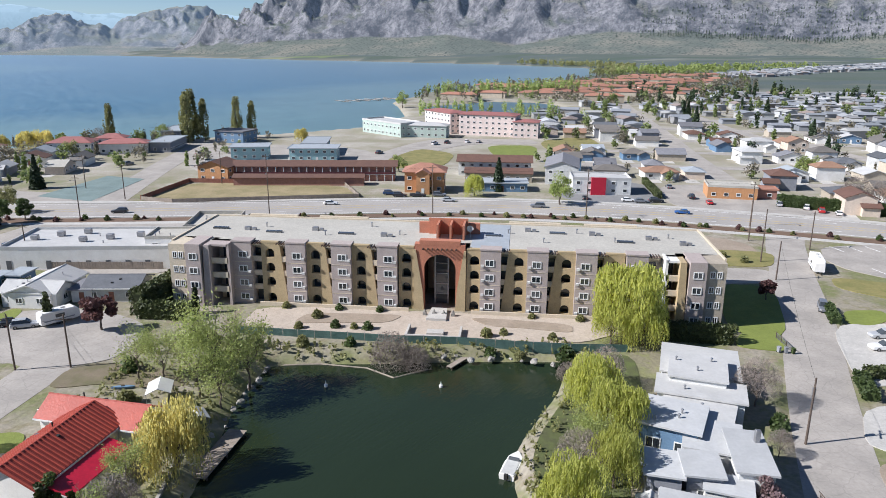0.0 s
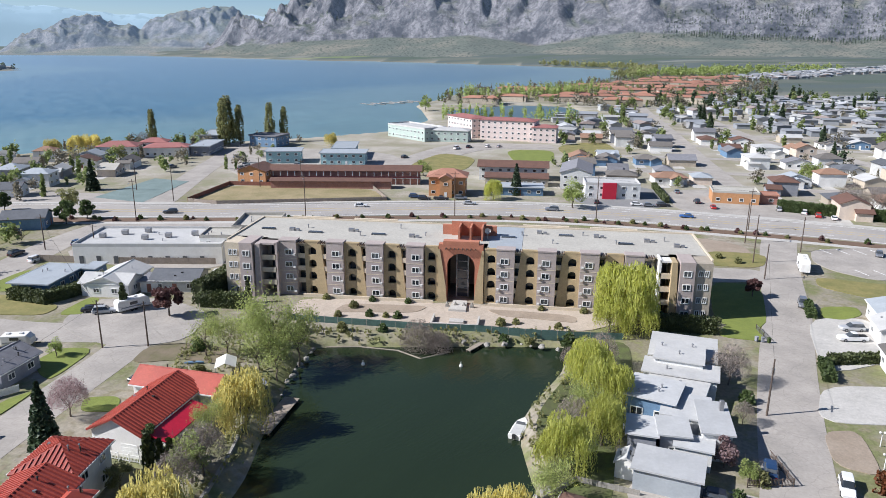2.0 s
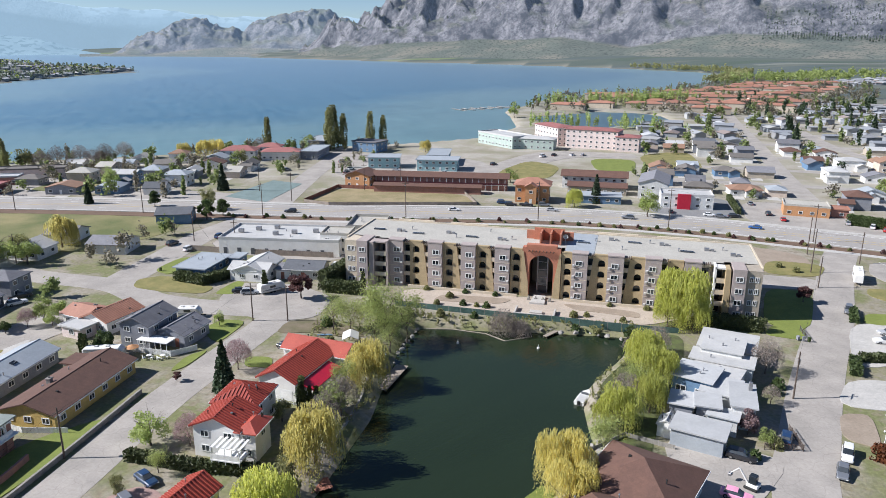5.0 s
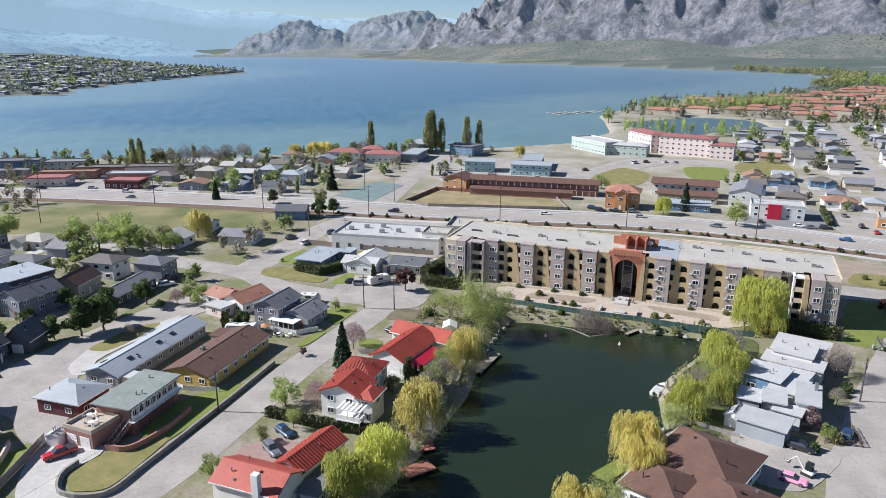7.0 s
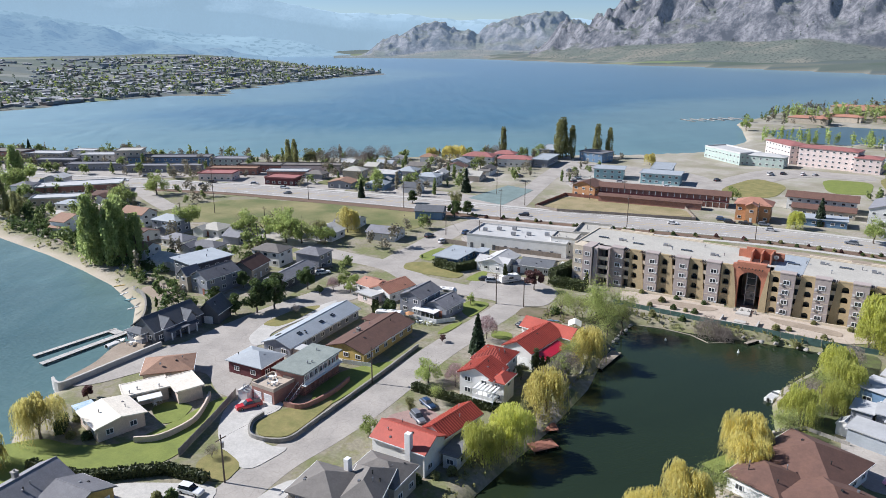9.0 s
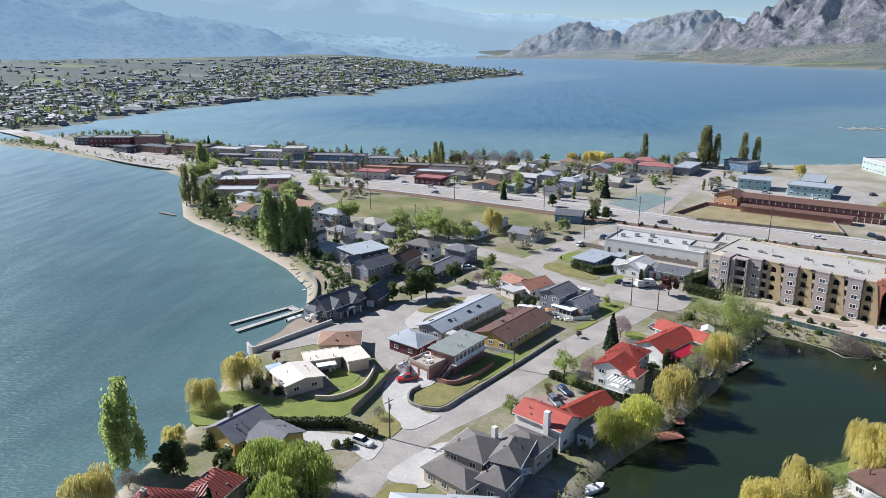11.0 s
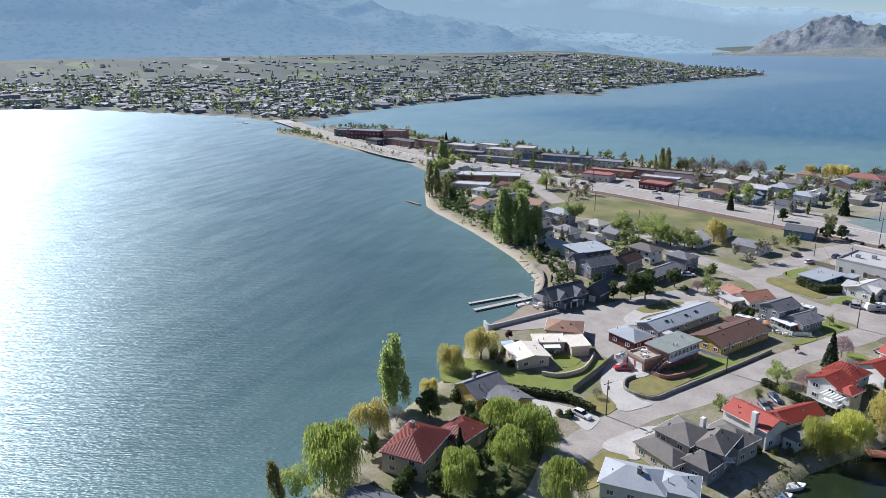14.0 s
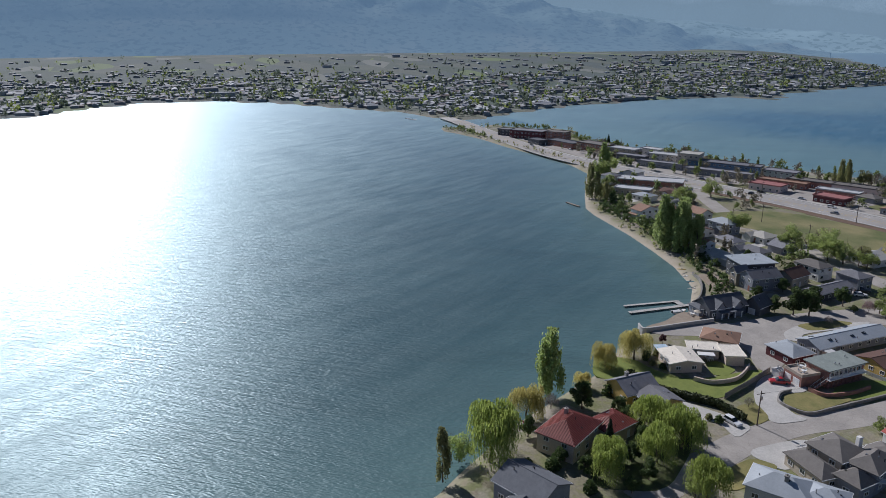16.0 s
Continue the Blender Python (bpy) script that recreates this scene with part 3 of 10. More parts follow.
M["dustyred"] = surface("dusty_red_tiles", (0.34, 0.14, 0.125), (0.26, 0.108, 0.098), 0.7, 0.35, 3.0, vary=0.1)
M["drygrass"] = surface("yellowed_dry_grass", (0.33, 0.265, 0.15), (0.22, 0.19, 0.09), 0.95, 0.12, 2.0, bump=0.5, fac=1.0)
M["trim"] = surface("white_trim", (0.78, 0.78, 0.76), (0.7, 0.7, 0.68), 0.5, 1.0, 8.0, bump=0.05)
M["wood"] = surface("weathered_wood", (0.33, 0.28, 0.23), (0.22, 0.18, 0.15), 0.9, 1.0, 12.0, bump=0.4)
M["redwood"] = surface("red_deck_wood", (0.3, 0.13, 0.09), (0.22, 0.09, 0.06), 0.8, 1.0, 12.0, bump=0.4)
M["pole"] = surface("pole_wood", (0.12, 0.09, 0.07), (0.08, 0.06, 0.05), 0.9, 0.8, 10.0)
M["steel"] = surface("grey_steel", (0.35, 0.35, 0.36), (0.28, 0.28, 0.29), 0.45, 2.0, 10.0, 0.7, bump=0.05)
M["rubber"] = surface("black_rubber", (0.02, 0.02, 0.02), (0.015, 0.015, 0.015), 0.8, 2.0, 10.0, bump=0.0)
M["stone"] = surface("pale_boulders", (0.33, 0.31, 0.28), (0.2, 0.19, 0.17), 0.9, 0.8, 5.0, bump=0.6, vary=0.25)
M["bark"] = surface("grey_bark", (0.15, 0.12, 0.095), (0.09, 0.07, 0.055), 0.95, 1.5, 9.0, bump=0.6)
M["fencegrey"] = surface("fence_boards", (0.3, 0.27, 0.24), (0.22, 0.2, 0.18), 0.9, 0.6, 8.0)
M["greenmesh"] = surface("green_mesh_screen", (0.14, 0.24, 0.22), (0.11, 0.2, 0.18), 0.7, 0.5, 5.0, bump=0.1)


def glass_mat():
    m, nt, bsdf = nodes_of("window_glass")
    info = nt.nodes.new("ShaderNodeObjectInfo")
    c = mixed(nt, (0.015, 0.02, 0.025), (0.09, 0.1, 0.11), info.outputs["Random"])
    nt.links.new(c, bsdf.inputs["Base Color"])
    bsdf.inputs["Roughness"].default_value, bsdf.inputs["IOR"].default_value = 0.06, 1.52
    bsdf.inputs["Specular IOR Level"].default_value = 0.7
    return m


M["glass"] = glass_mat()
M["leaf"] = leafage("spring_leaves", (0.46, 0.52, 0.19), (0.3, 0.37, 0.11), 0.52)
M["budhaze"] = leafage("budding_twigs", (0.44, 0.5, 0.16), (0.28, 0.31, 0.11), 0.45)
M["greyhaze"] = leafage("half_bare_crowns", (0.27, 0.245, 0.17), (0.17, 0.15, 0.11), 0.25)
M["leafdark"] = leafage("dark_leaves", (0.13, 0.18, 0.06), (0.07, 0.105, 0.035))
M["leafgold"] = leafage("golden_willow", (0.72, 0.64, 0.24), (0.56, 0.5, 0.17), 0.6)
M["leafwillow"] = leafage("green_willow", (0.46, 0.53, 0.14), (0.29, 0.36, 0.085), 0.52)
M["leaflime"] = leafage("lime_willow", (0.62, 0.62, 0.17), (0.47, 0.5, 0.12), 0.58)
M["leafolive"] = leafage("olive_haze", (0.34, 0.34, 0.15), (0.22, 0.22, 0.09))
M["twig"] = leafage("bare_twigs", (0.3, 0.25, 0.21), (0.18, 0.15, 0.13), 0.1)
M["needle"] = leafage("conifer_needles", (0.05, 0.08, 0.035), (0.03, 0.05, 0.022), 0.1)
M["cedar"] = leafage("cedar_hedge", (0.09, 0.11, 0.035), (0.05, 0.065, 0.02), 0.1)
M["poplar"] = leafage("poplar_leaves", (0.45, 0.52, 0.2), (0.29, 0.36, 0.12), 0.52)
M["purple"] = leafage("purple_leaves", (0.19, 0.1, 0.09), (0.12, 0.06, 0.06))
M["pinkleaf"] = leafage("pink_blossom", (0.42, 0.3, 0.3), (0.3, 0.2, 0.2))
M["leafmid"] = leafage("garden_leaves", (0.29, 0.34, 0.13), (0.15, 0.19, 0.065))
# paled to grey-green, distance haze put into the leaf colour
M["fartree"] = leafage("far_leaves", (0.2, 0.24, 0.17), (0.13, 0.165, 0.12))
M["pinefar"] = leafage("far_pines", (0.1, 0.13, 0.1), (0.07, 0.09, 0.075), 0.1)
M["rust"] = leafage("rust_hedge", (0.2, 0.07, 0.025), (0.12, 0.045, 0.02))


# ---- roads, lawns and paving ----
def strip(name, line, width, material, z, label, category, parent=None, kind="structure"):
    """A ribbon of even width along a line."""
    pts = [Vector((x, y)) for x, y in line]
    left, right = [], []
    for i, p in enumerate(pts):
        d = (pts[min(i + 1, len(pts) - 1)] - pts[max(i - 1, 0)]).normalized()
        n = Vector((-d.y, d.x)) * width / 2
        left.append(p + n)
        right.append(p - n)
    bm = bmesh.new()
    rows = []
    for a, b in zip(left, right):
        rows.append([bm.verts.new((a.x, a.y, z)), bm.verts.new((b.x, b.y, z)), bm.verts.new((b.x, b.y, z - 0.3)), bm.verts.new((a.x, a.y, z - 0.3))])
    for r, s in zip(rows, rows[1:]):
        for i, j in ((0, 1), (1, 2), (3, 0)):
            bm.faces.new((r[j], r[i], s[i], s[j]))
    ob = part(name, bm, material, parent)
    return tagged(ob, label, category, kind=kind) if not parent else tagged(ob, label)


def smooth_line(line, steps=6):
    """Points between, on a curve through the given ones."""
    p = [Vector((x, y)) for x, y in line]
    p = [p[0] * 2 - p[1]] + p + [p[-1] * 2 - p[-2]]
    out = []
    for i in range(1, len(p) - 2):
        for k in range(steps):
            t = k / steps
            a, b, c, d = p[i - 1:i + 3]
            out.append(0.5 * (2 * b + (c - a) * t + (2 * a - 5 * b + 4 * c - d) * t * t + (3 * b - 3 * c + d - a) * t ** 3))
    return [tuple(v) for v in out] + [tuple(p[-2])]


def shifted(line, off):
    pts = [Vector(v) for v in line]
    out = []
    for i, p in enumerate(pts):
        d = (pts[min(i + 1, len(pts) - 1)] - pts[max(i - 1, 0)]).normalized()
        out.append(tuple(p + Vector((-d.y, d.x)) * off))
    return out


def patch(name, outline, material, z, label, category, rounded=True):
    pts = list(outline)
    area = sum(a[0] * b[1] - b[0] * a[1] for a, b in zip(pts, pts[1:] + pts[:1]))
    if area < 0:
        pts.reverse()
    if rounded:
        # cut the corners twice for softer edges
        for _ in range(2):
            pts = [q for a, b in zip(pts, pts[1:] + pts[:1]) for q in ((a[0] * 0.82 + b[0] * 0.18, a[1] * 0.82 + b[1] * 0.18), (a[0] * 0.18 + b[0] * 0.82, a[1] * 0.18 + b[1] * 0.82))]
    bm = prism(pts, -0.35, z)
    bm.normal_update()
    bmesh.ops.triangulate(bm, faces=[f for f in bm.faces if len(f.verts) > 4])
    return tagged(part(name, bm, material), label, category, kind="structure")


HIGHWAY = smooth_line([(-700, -8), (-626, -9), (-534, -10), (-473, -8), (-431, -3), (-382, 8), (-337, 24), (-289, 39), (-254, 50), (-200, 62),
                       (-150, 71), (-105, 78), (-61, 87), (-10, 97), (30, 98), (70, 92), (122, 79), (200, 52), (320, 10), (600, -100)])
highway = strip("road_highway", HIGHWAY, 19, M["road"], 0.085, "wide grey asphalt highway with turning lanes", "road")
for off in (-8.6, 8.6):
    strip("edge_line", shifted(HIGHWAY, off), 0.25, M["trim"], 0.1, "", "", highway)
for off in (-1.4, 1.4):
    strip("centre_line", shifted(HIGHWAY, off), 0.22, M["yellow"], 0.1, "faded yellow centre line", "", highway)
for off in (-5.0, 5.0):
    lane = shifted(HIGHWAY, off)
    for i in range(40, len(lane) - 14, 2):
        a, b = Vector(lane[i]), Vector(lane[i + 1])
        strip("lane_dash", (a, a + (b - a).normalized() * 3.0), 0.2, M["trim"], 0.1, "", "", highway)
strip("kerb", shifted(HIGHWAY[14:], 9.8), 0.5, M["concrete"], 0.2, "pale concrete kerb along the highway", "kerb")
strip("kerb", shifted(HIGHWAY[30:92], -9.8), 0.5, M["concrete"], 0.2, "pale concrete kerb along the highway", "kerb")
strip("pavement", shifted(HIGHWAY[14:], 11.6), 2.2, M["concrete"], 0.16, "pale concrete pavement beside the highway", "pavement")
strip("verge", shifted(HIGHWAY[62:97], -13.0), 4.5, M["soil"], 0.1, "brown planted bark-mulch verge", "verge")
strip("path", shifted(HIGHWAY[62:97], -17.0), 2.6, M["concrete"], 0.08, "pale footpath along the planted verge", "path")
strip("verge", shifted(HIGHWAY[50:64], -13.5), 6.0, M["soil"], 0.112, "bare brown soil bank beside the highway", "verge")
strip("verge", shifted(HIGHWAY[40:52], -12.5), 5.0, M["soil"], 0.124, "bare brown soil bank beside the highway", "verge")
STREETS = {
    "road_pondside": ([(-44, -178), (-48, -167), (-53, -153), (-57, -140), (-59, -125), (-58, -112), (-58, -97), (-60, -72), (-60, -50), (-60, -28), (-64, -16)], 8.4),
    "road_cross": ([(-52, -20), (-72, -24), (-95, -24), (-113, -17), (-140, -16), (-168, -11), (-196, -8), (-228, -5), (-258, 2), (-300, 18), (-330, 24)], 9.0),
    "road_north": ([(-113, -20), (-116, 8), (-119, 35), (-117, 58), (-115, 74), (-120, 95), (-135, 160), (-150, 240)], 11.0),
    "road_east": ([(44, -112), (48, -70), (51, -56), (56, -36), (62, -15), (69, 8), (77, 40), (85, 68), (92, 84)], 9.5),
    "road_suburb": ([(93, 150), (94, 226), (97, 305), (99, 384), (100, 447), (103, 540)], 9.0),
    "road_suburb_cross": ([(178, 190), (164, 258), (148, 301), (142, 342), (140, 420)], 9.0),
    "road_lane": ([(30, 188), (95, 186), (150, 180)], 7.5),
    "road_lane_two": ([(40, 232), (95, 230), (170, 226)], 7.5),
    "road_lane_three": ([(100, 276), (150, 272), (240, 262)], 7.5),
    "road_lane_four": ([(40, 330), (100, 334), (180, 326), (260, 312)], 8.0),
    "road_lane_five": ([(44, 392), (100, 396), (190, 388), (300, 372)], 8.0),
    "road_lane_six": ([(100, 456), (190, 450), (320, 432)], 8.0),
    "road_lane_seven": ([(120, 150), (180, 152), (260, 140)], 7.5),
    "road_hotel": ([(-50, 150), (-52, 184), (-38, 240), (-20, 262), (20, 262)], 9.0),
}
for i, (nm, (ln, wd)) in enumerate(STREETS.items()):
    strip(nm, smooth_line(ln), wd, M["asphalt"], 0.03 + 0.004 * i, "sun-bleached grey asphalt street with cracks", "road")
PATCHES = [
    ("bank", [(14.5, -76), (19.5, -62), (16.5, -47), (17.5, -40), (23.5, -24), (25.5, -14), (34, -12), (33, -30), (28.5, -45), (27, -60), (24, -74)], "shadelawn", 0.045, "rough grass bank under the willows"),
    ("terrace", [(-166, -78), (-150, -82), (-147, -75), (-162, -70)], "gravel", 0.07, "terraced garden of dry gravel and timber"),
    ("lawn", [(-255, -57), (-212, -65), (-208, -58), (-250, -50)], "lawn", 0.06, "green lawn behind the beach"),
    ("lawn", [(-236, 78), (-200, 90), (-212, 112), (-240, 104)], "field", 0.07, "rough grass lot between motels and houses"),
    ("lot", [(-52, 28), (-50, 66), (0, 77), (40, 76), (74, 66), (74, 44), (56, 43), (50, 28)], "gravel", 0.03, "bare tan gravel strip behind the apartments"),
    ("pavement_close", [(-120.6, -128.5), (-120.9, -102), (-118.2, -98), (-119.2, -86), (-119, -69), (-117, -50), (-113, -34), (-100, -40), (-104, -60), (-104, -85), (-99, -92), (-92, -97), (-86, -106), (-84, -112), (-90, -112), (-100, -106), (-112, -112), (-116, -124)], "asphalt", 0.05, "grey asphalt cul-de-sac"),
    ("driveway", [(-83.6, -113.5), (-82.5, -109), (-78.8, -107.4), (-73.5, -107.6), (-72.3, -110.6), (-73.6, -116), (-71, -119.5), (-64, -121.5), (-60, -119.5), (-61, -130), (-70, -127.6), (-76.3, -123.4), (-81.2, -118)], "concrete", 0.08, "curved white concrete driveway"),
    ("terrace", [(-121.2, -128), (-121.3, -103), (-127, -101), (-132, -106.5), (-130.5, -111), (-126.5, -117.5), (-124.5, -126.5)], "gravel", 0.1, "raised terrace of gravel and stone above the lake"),
    ("driveway", [(-107, -87), (-111, -76.6), (-107.5, -62), (-105.8, -52), (-103, -58), (-104.5, -82), (-99, -86), (-101.8, -90)], "concrete", 0.08, "pale concrete driveway beside a lawn"),
    ("driveway", [(-79, -147), (-77, -143.5), (-62, -134.5), (-58, -143), (-66, -142), (-70, -149)], "concrete", 0.08, "wide pale concrete driveway"),
    ("driveway", [(-53.5, -145), (-54, -128), (-47.5, -123.5), (-45, -136), (-44, -142)], "concrete", 0.08, "pale concrete forecourt of a shingled house"),
    ("lawn", [(-110, -153), (-104, -143), (-96, -141.5), (-88, -136), (-87, -126), (-87.5, -114), (-86, -111.5), (-80.8, -121.5), (-76.2, -132.5), (-77, -138.5), (-85, -146), (-92, -155), (-98, -160)], "lawn", 0.07, "bright mown lawn by the lake"),
    ("lawn", [(-95.8, -124.6), (-95.4, -120), (-89.1, -118.4), (-86.3, -124.2), (-88.4, -127.4)], "lawn", 0.09, "small walled courtyard lawn"),
    ("verge", [(-71.4, -132.8), (-71.8, -126.5), (-63.5, -128.5), (-61.8, -134), (-66.7, -136)], "drylawn", 0.09, "dry grass corner beside a driveway"),
    ("lawn", [(-72.9, -116.5), (-72.2, -109.6), (-65.2, -99.1), (-63.4, -113.5), (-63.6, -117.5), (-68.4, -120)], "drylawn", 0.1, "dry raised lawn behind a low wall"),
    ("lawn", [(-65, -107.6), (-64.6, -93.7), (-65, -76), (-73.4, -88), (-72.4, -100.5)], "lawn", 0.08, "shaded lawn beside a brick house"),
    ("lawn", [(-111, -78.9), (-110.8, -63.5), (-106.1, -57.8), (-104.6, -72.4), (-105.6, -77.8)], "drylawn", 0.1, "dry lawn island with a small bare tree"),
    ("lawn", [(-66.5, -59), (-67.5, -51.6), (-64.6, -47), (-64.6, -56.3)], "lawn", 0.08, "mown corner lawn"),
    ("lawn", [(-72.5, -37.3), (-71.5, -31.1), (-65, -30.5), (-64.6, -43.7), (-68.1, -42)], "lawn", 0.08, "green front lawn with a small tree"),
    ("lawn", [(-110, -11), (-104.9, -6.3), (-93, -8), (-85.6, -11.5), (-86, -17), (-99.4, -18), (-107.2, -17)], "drylawn", 0.09, "patchy verge lawn by a hedge"),
    ("lawn", [(-111, -3), (-111, 10.4), (-104.1, 12), (-104.6, 0.4), (-103.9, -5)], "lawn", 0.08, "green lawn beside a bungalow"),
    ("lawn", [(-83.5, -16.2), (-83.1, -5), (-79.9, -5.6), (-77.7, -15)], "lawn", 0.08, "small green front lawn"),
    ("driveway", [(-80, -20), (-82, -6), (-66, -3), (-52, -10), (-50, -24), (-60, -30), (-72, -26)], "asphalt", 0.055, "broad worn asphalt forecourt"),
    ("lawn", [(-55.4, -48.4), (-49.9, -47.1), (-47.5, -51.8), (-53.3, -52.8)], "lawn", 0.07, "small green lawn beside a red-roofed house"),
    ("bank", [(-55.3, -35.6), (-56.1, -29.0), (-52.2, -25.7), (-42.2, -26.0), (-34.4, -31.8), (-40.0, -33.5), (-46.5, -32.4)], "bankearth", 0.06, "dry earth bank with sparse scrub"),
    ("lawn", [(-47.9, -154.4), (-50.8, -144.7), (-45.3, -140.7), (-40.9, -155.7), (-42.9, -160.3)], "drylawn", 0.08, "sunlit lawn between two drives"),
    ("lawn", [(-59.4, -180.8), (-65.1, -151.4), (-56.9, -156.1), (-44.9, -170.8), (-51.2, -185.3)], "shadelawn", 0.06, "lawn under garden trees with their shade painted in"),
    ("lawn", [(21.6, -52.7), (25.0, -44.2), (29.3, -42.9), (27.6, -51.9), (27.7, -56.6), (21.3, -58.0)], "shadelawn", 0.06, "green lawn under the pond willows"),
    ("park", [(-250, -28), (-250, 10), (-238, 34), (-188, 49), (-140, 54), (-132, 38), (-140, 8), (-165, 2), (-210, -6)], "field", 0.05, "mottled green and tan park field"),
    ("terrace", [(-36, -7), (-36, 3), (40, 3), (33, -3), (25, -9), (1, -10), (-6, -9.6), (-32, -9)], "terrace", 0.12, "pale concrete terrace before the apartments"),
    ("planting_bed", [(-27, -6), (-25.5, -0.5), (-15, 0.3), (-7, 0.6), (-9.3, -3.6), (-18, -4.6)], "gravel", 0.2, "curved tan gravel bed on the terrace"),
    ("planting_bed", [(5, 0.8), (14, 0.6), (24.4, -0.4), (24.4, -4.5), (16, -3.2), (9.1, -3)], "gravel", 0.2, "curved tan gravel bed on the terrace"),
    ("lawn", [(58, 42), (73.5, 41.3), (78, 54.6), (62, 56)], "drylawn", 0.08, "patchy grass beside the side street"),
    ("lawn", [(54.9, 0.6), (61.4, -1.4), (60.2, -8.1), (51.3, -6.8)], "lawn", 0.08, "bright mown lawn behind a cedar hedge"),
    ("lawn", [(57, 28), (69, 27), (62.4, -2), (52.4, 0)], "lawn", 0.07, "mown lawn at the end of the apartments"),
    ("pavement_parking", [(88, 50), (92, 63), (135, 70), (140, 48), (99, 34), (90, 42)], "asphalt", 0.06, "pale asphalt parking lot with white bays"),
    ("pavement_lane", [(52, 27), (54, 40), (73, 40), (72, 30)], "asphalt", 0.05, "asphalt parking lane behind the apartments"),
    ("verge", [(84, 36), (98, 32), (130, 36), (130, 24), (93, 20), (82, 28)], "drylawn", 0.08, "dry grass and dirt strip beside parking"),
    ("lawn", [(77.6, 13.8), (85.4, 15), (85, 10), (79.7, 6), (75.6, 7)], "lawn", 0.1, "small bright front lawn"),
    ("driveway", [(72, 6), (86, 8), (84, -12), (66, -22)], "concrete", 0.08, "pale concrete driveways"),
    ("driveway", [(64, -26.2), (80, -24.6), (76, -38), (59, -39.2)], "concrete", 0.09, "pale concrete driveway"),
    ("verge", [(58.8, -41.9), (64.3, -40.8), (62.8, -53.2), (57.2, -51)], "gravel", 0.08, "bare tan dirt plot"),
    ("paving_pavers", [(-52.5, -101), (-47, -92), (-36, -98), (-34, -104), (-44, -108)], "pavers", 0.09, "pinkish paver parking court"),
    ("lot", [(-110, 98), (-109, 124), (-50, 127), (-40, 106), (-97, 90)], "drygrass", 0.05, "fenced lot of yellowed dry grass"),
    ("tennis_court", [(-146, 93), (-144, 132), (-127, 128), (-124, 88)], "court", 0.07, "blue-green tennis court"),
    ("pavement_hotel", [(-56, 184), (-38, 262), (20, 270), (24, 250), (-16, 245), (-40, 178)], "asphalt", 0.05, "pale hotel parking lot"),
    ("lawn", [(-46, 185), (-36, 226), (-16, 210), (-18, 172), (-39, 164)], "drylawn", 0.07, "dry grass mound beside a loop road"),
    ("lawn", [(-4, 241), (22, 245), (22, 205), (3, 200)], "lawn", 0.07, "green hotel lawn"),
    ("field", [(22, 262), (52, 290), (58, 220), (32, 203)], "drylawn", 0.06, "open dry field behind the hotel"),
    ("pavement_shops", [(63, 104), (64, 142), (86, 146), (98, 132), (112, 118), (112, 93), (90, 98)], "asphalt", 0.05, "pale asphalt shop parking lot"),
    ("pavement_shops", [(27, 110), (31, 145), (61, 148), (62, 108)], "newroad", 0.05, "asphalt parking lot of a takeaway"),
    ("pavement_corner", [(-200, 66), (-200, 100), (-125, 100), (-122, 84)], "asphalt", 0.04, "pale paved corner lot"),
    ("pavement_motel", [(-300, 52), (-330, 90), (-260, 120), (-205, 110), (-205, 74)], "asphalt", 0.045, "paved motel forecourts"),
    ("pavement_motel", [(-100, 128), (-140, 180), (-150, 225), (-60, 225), (-40, 150), (-46, 132)], "asphalt", 0.045, "paved motel yards"),
    ("pavement_strip", [(-600, 0), (-590, 40), (-478, 50), (-423, 85), (-330, 110), (-300, 60), (-360, 24), (-440, 8)], "asphalt", 0.045, "paved motel yards along the causeway"),
    ("pavement_store", [(-112, 20), (-112, 68), (-60, 76), (-56, 40), (-66, 16)], "asphalt", 0.045, "worn asphalt round a store"),
    ("driveway", [(28, -62), (30, -58), (48, -60), (40, -76), (32, -76)], "asphalt", 0.05, "worn asphalt yard beside a garage"),
]
for i, (nm, outline, mt, z, lab) in enumerate(PATCHES):
    patch(nm, outline, M[mt], z + 0.03 + 0.003 * (i % 9), lab, nm.split("_")[0], nm != "tennis_court")


# ---- buildings ----
def ring(w, h, bar, depth):
    bm = bmesh.new()
    for x0, z0, x1, z1 in ((-w / 2, 0, w / 2, bar), (-w / 2, h - bar, w / 2, h), (-w / 2, bar, -w / 2 + bar, h - bar), (w / 2 - bar, bar, w / 2, h - bar), (-bar * 0.35, bar, bar * 0.35, h - bar)):
        add_box(bm, x0, -depth, z0, x1, 0.02, z1)
    return bm


SHARED = {}


def shared_mesh(key, make, material):
    if key not in SHARED:
        me = bpy.data.meshes.new(key[0])
        bm = make()
        bm.to_mesh(me)
        bm.free()
        me.materials.append(material)
        SHARED[key] = me
    return SHARED[key]


PLAIN = False


def plain_window(w, h, bar):
    """A small far window in one piece: a raised frame that steps back to the glass."""
    bm = bmesh.new()
    rings = []
    for x, z0, z1, y in ((w / 2, 0, h, 0.02), (w / 2, 0, h, -0.1), (w / 2 - bar, bar, h - bar, -0.1), (w / 2 - bar, bar, h - bar, -0.02)):
        rings.append([bm.verts.new(p) for p in ((-x, y, z0), (x, y, z0), (x, y, z1), (-x, y, z1))])
    for r, q in zip(rings, rings[1:]):
        for i in range(4):
            bm.faces.new((r[i], r[(i + 1) % 4], q[(i + 1) % 4], q[i]))
    bm.faces.new(rings[-1]).material_index = 1
    bm.normal_update()
    return bm


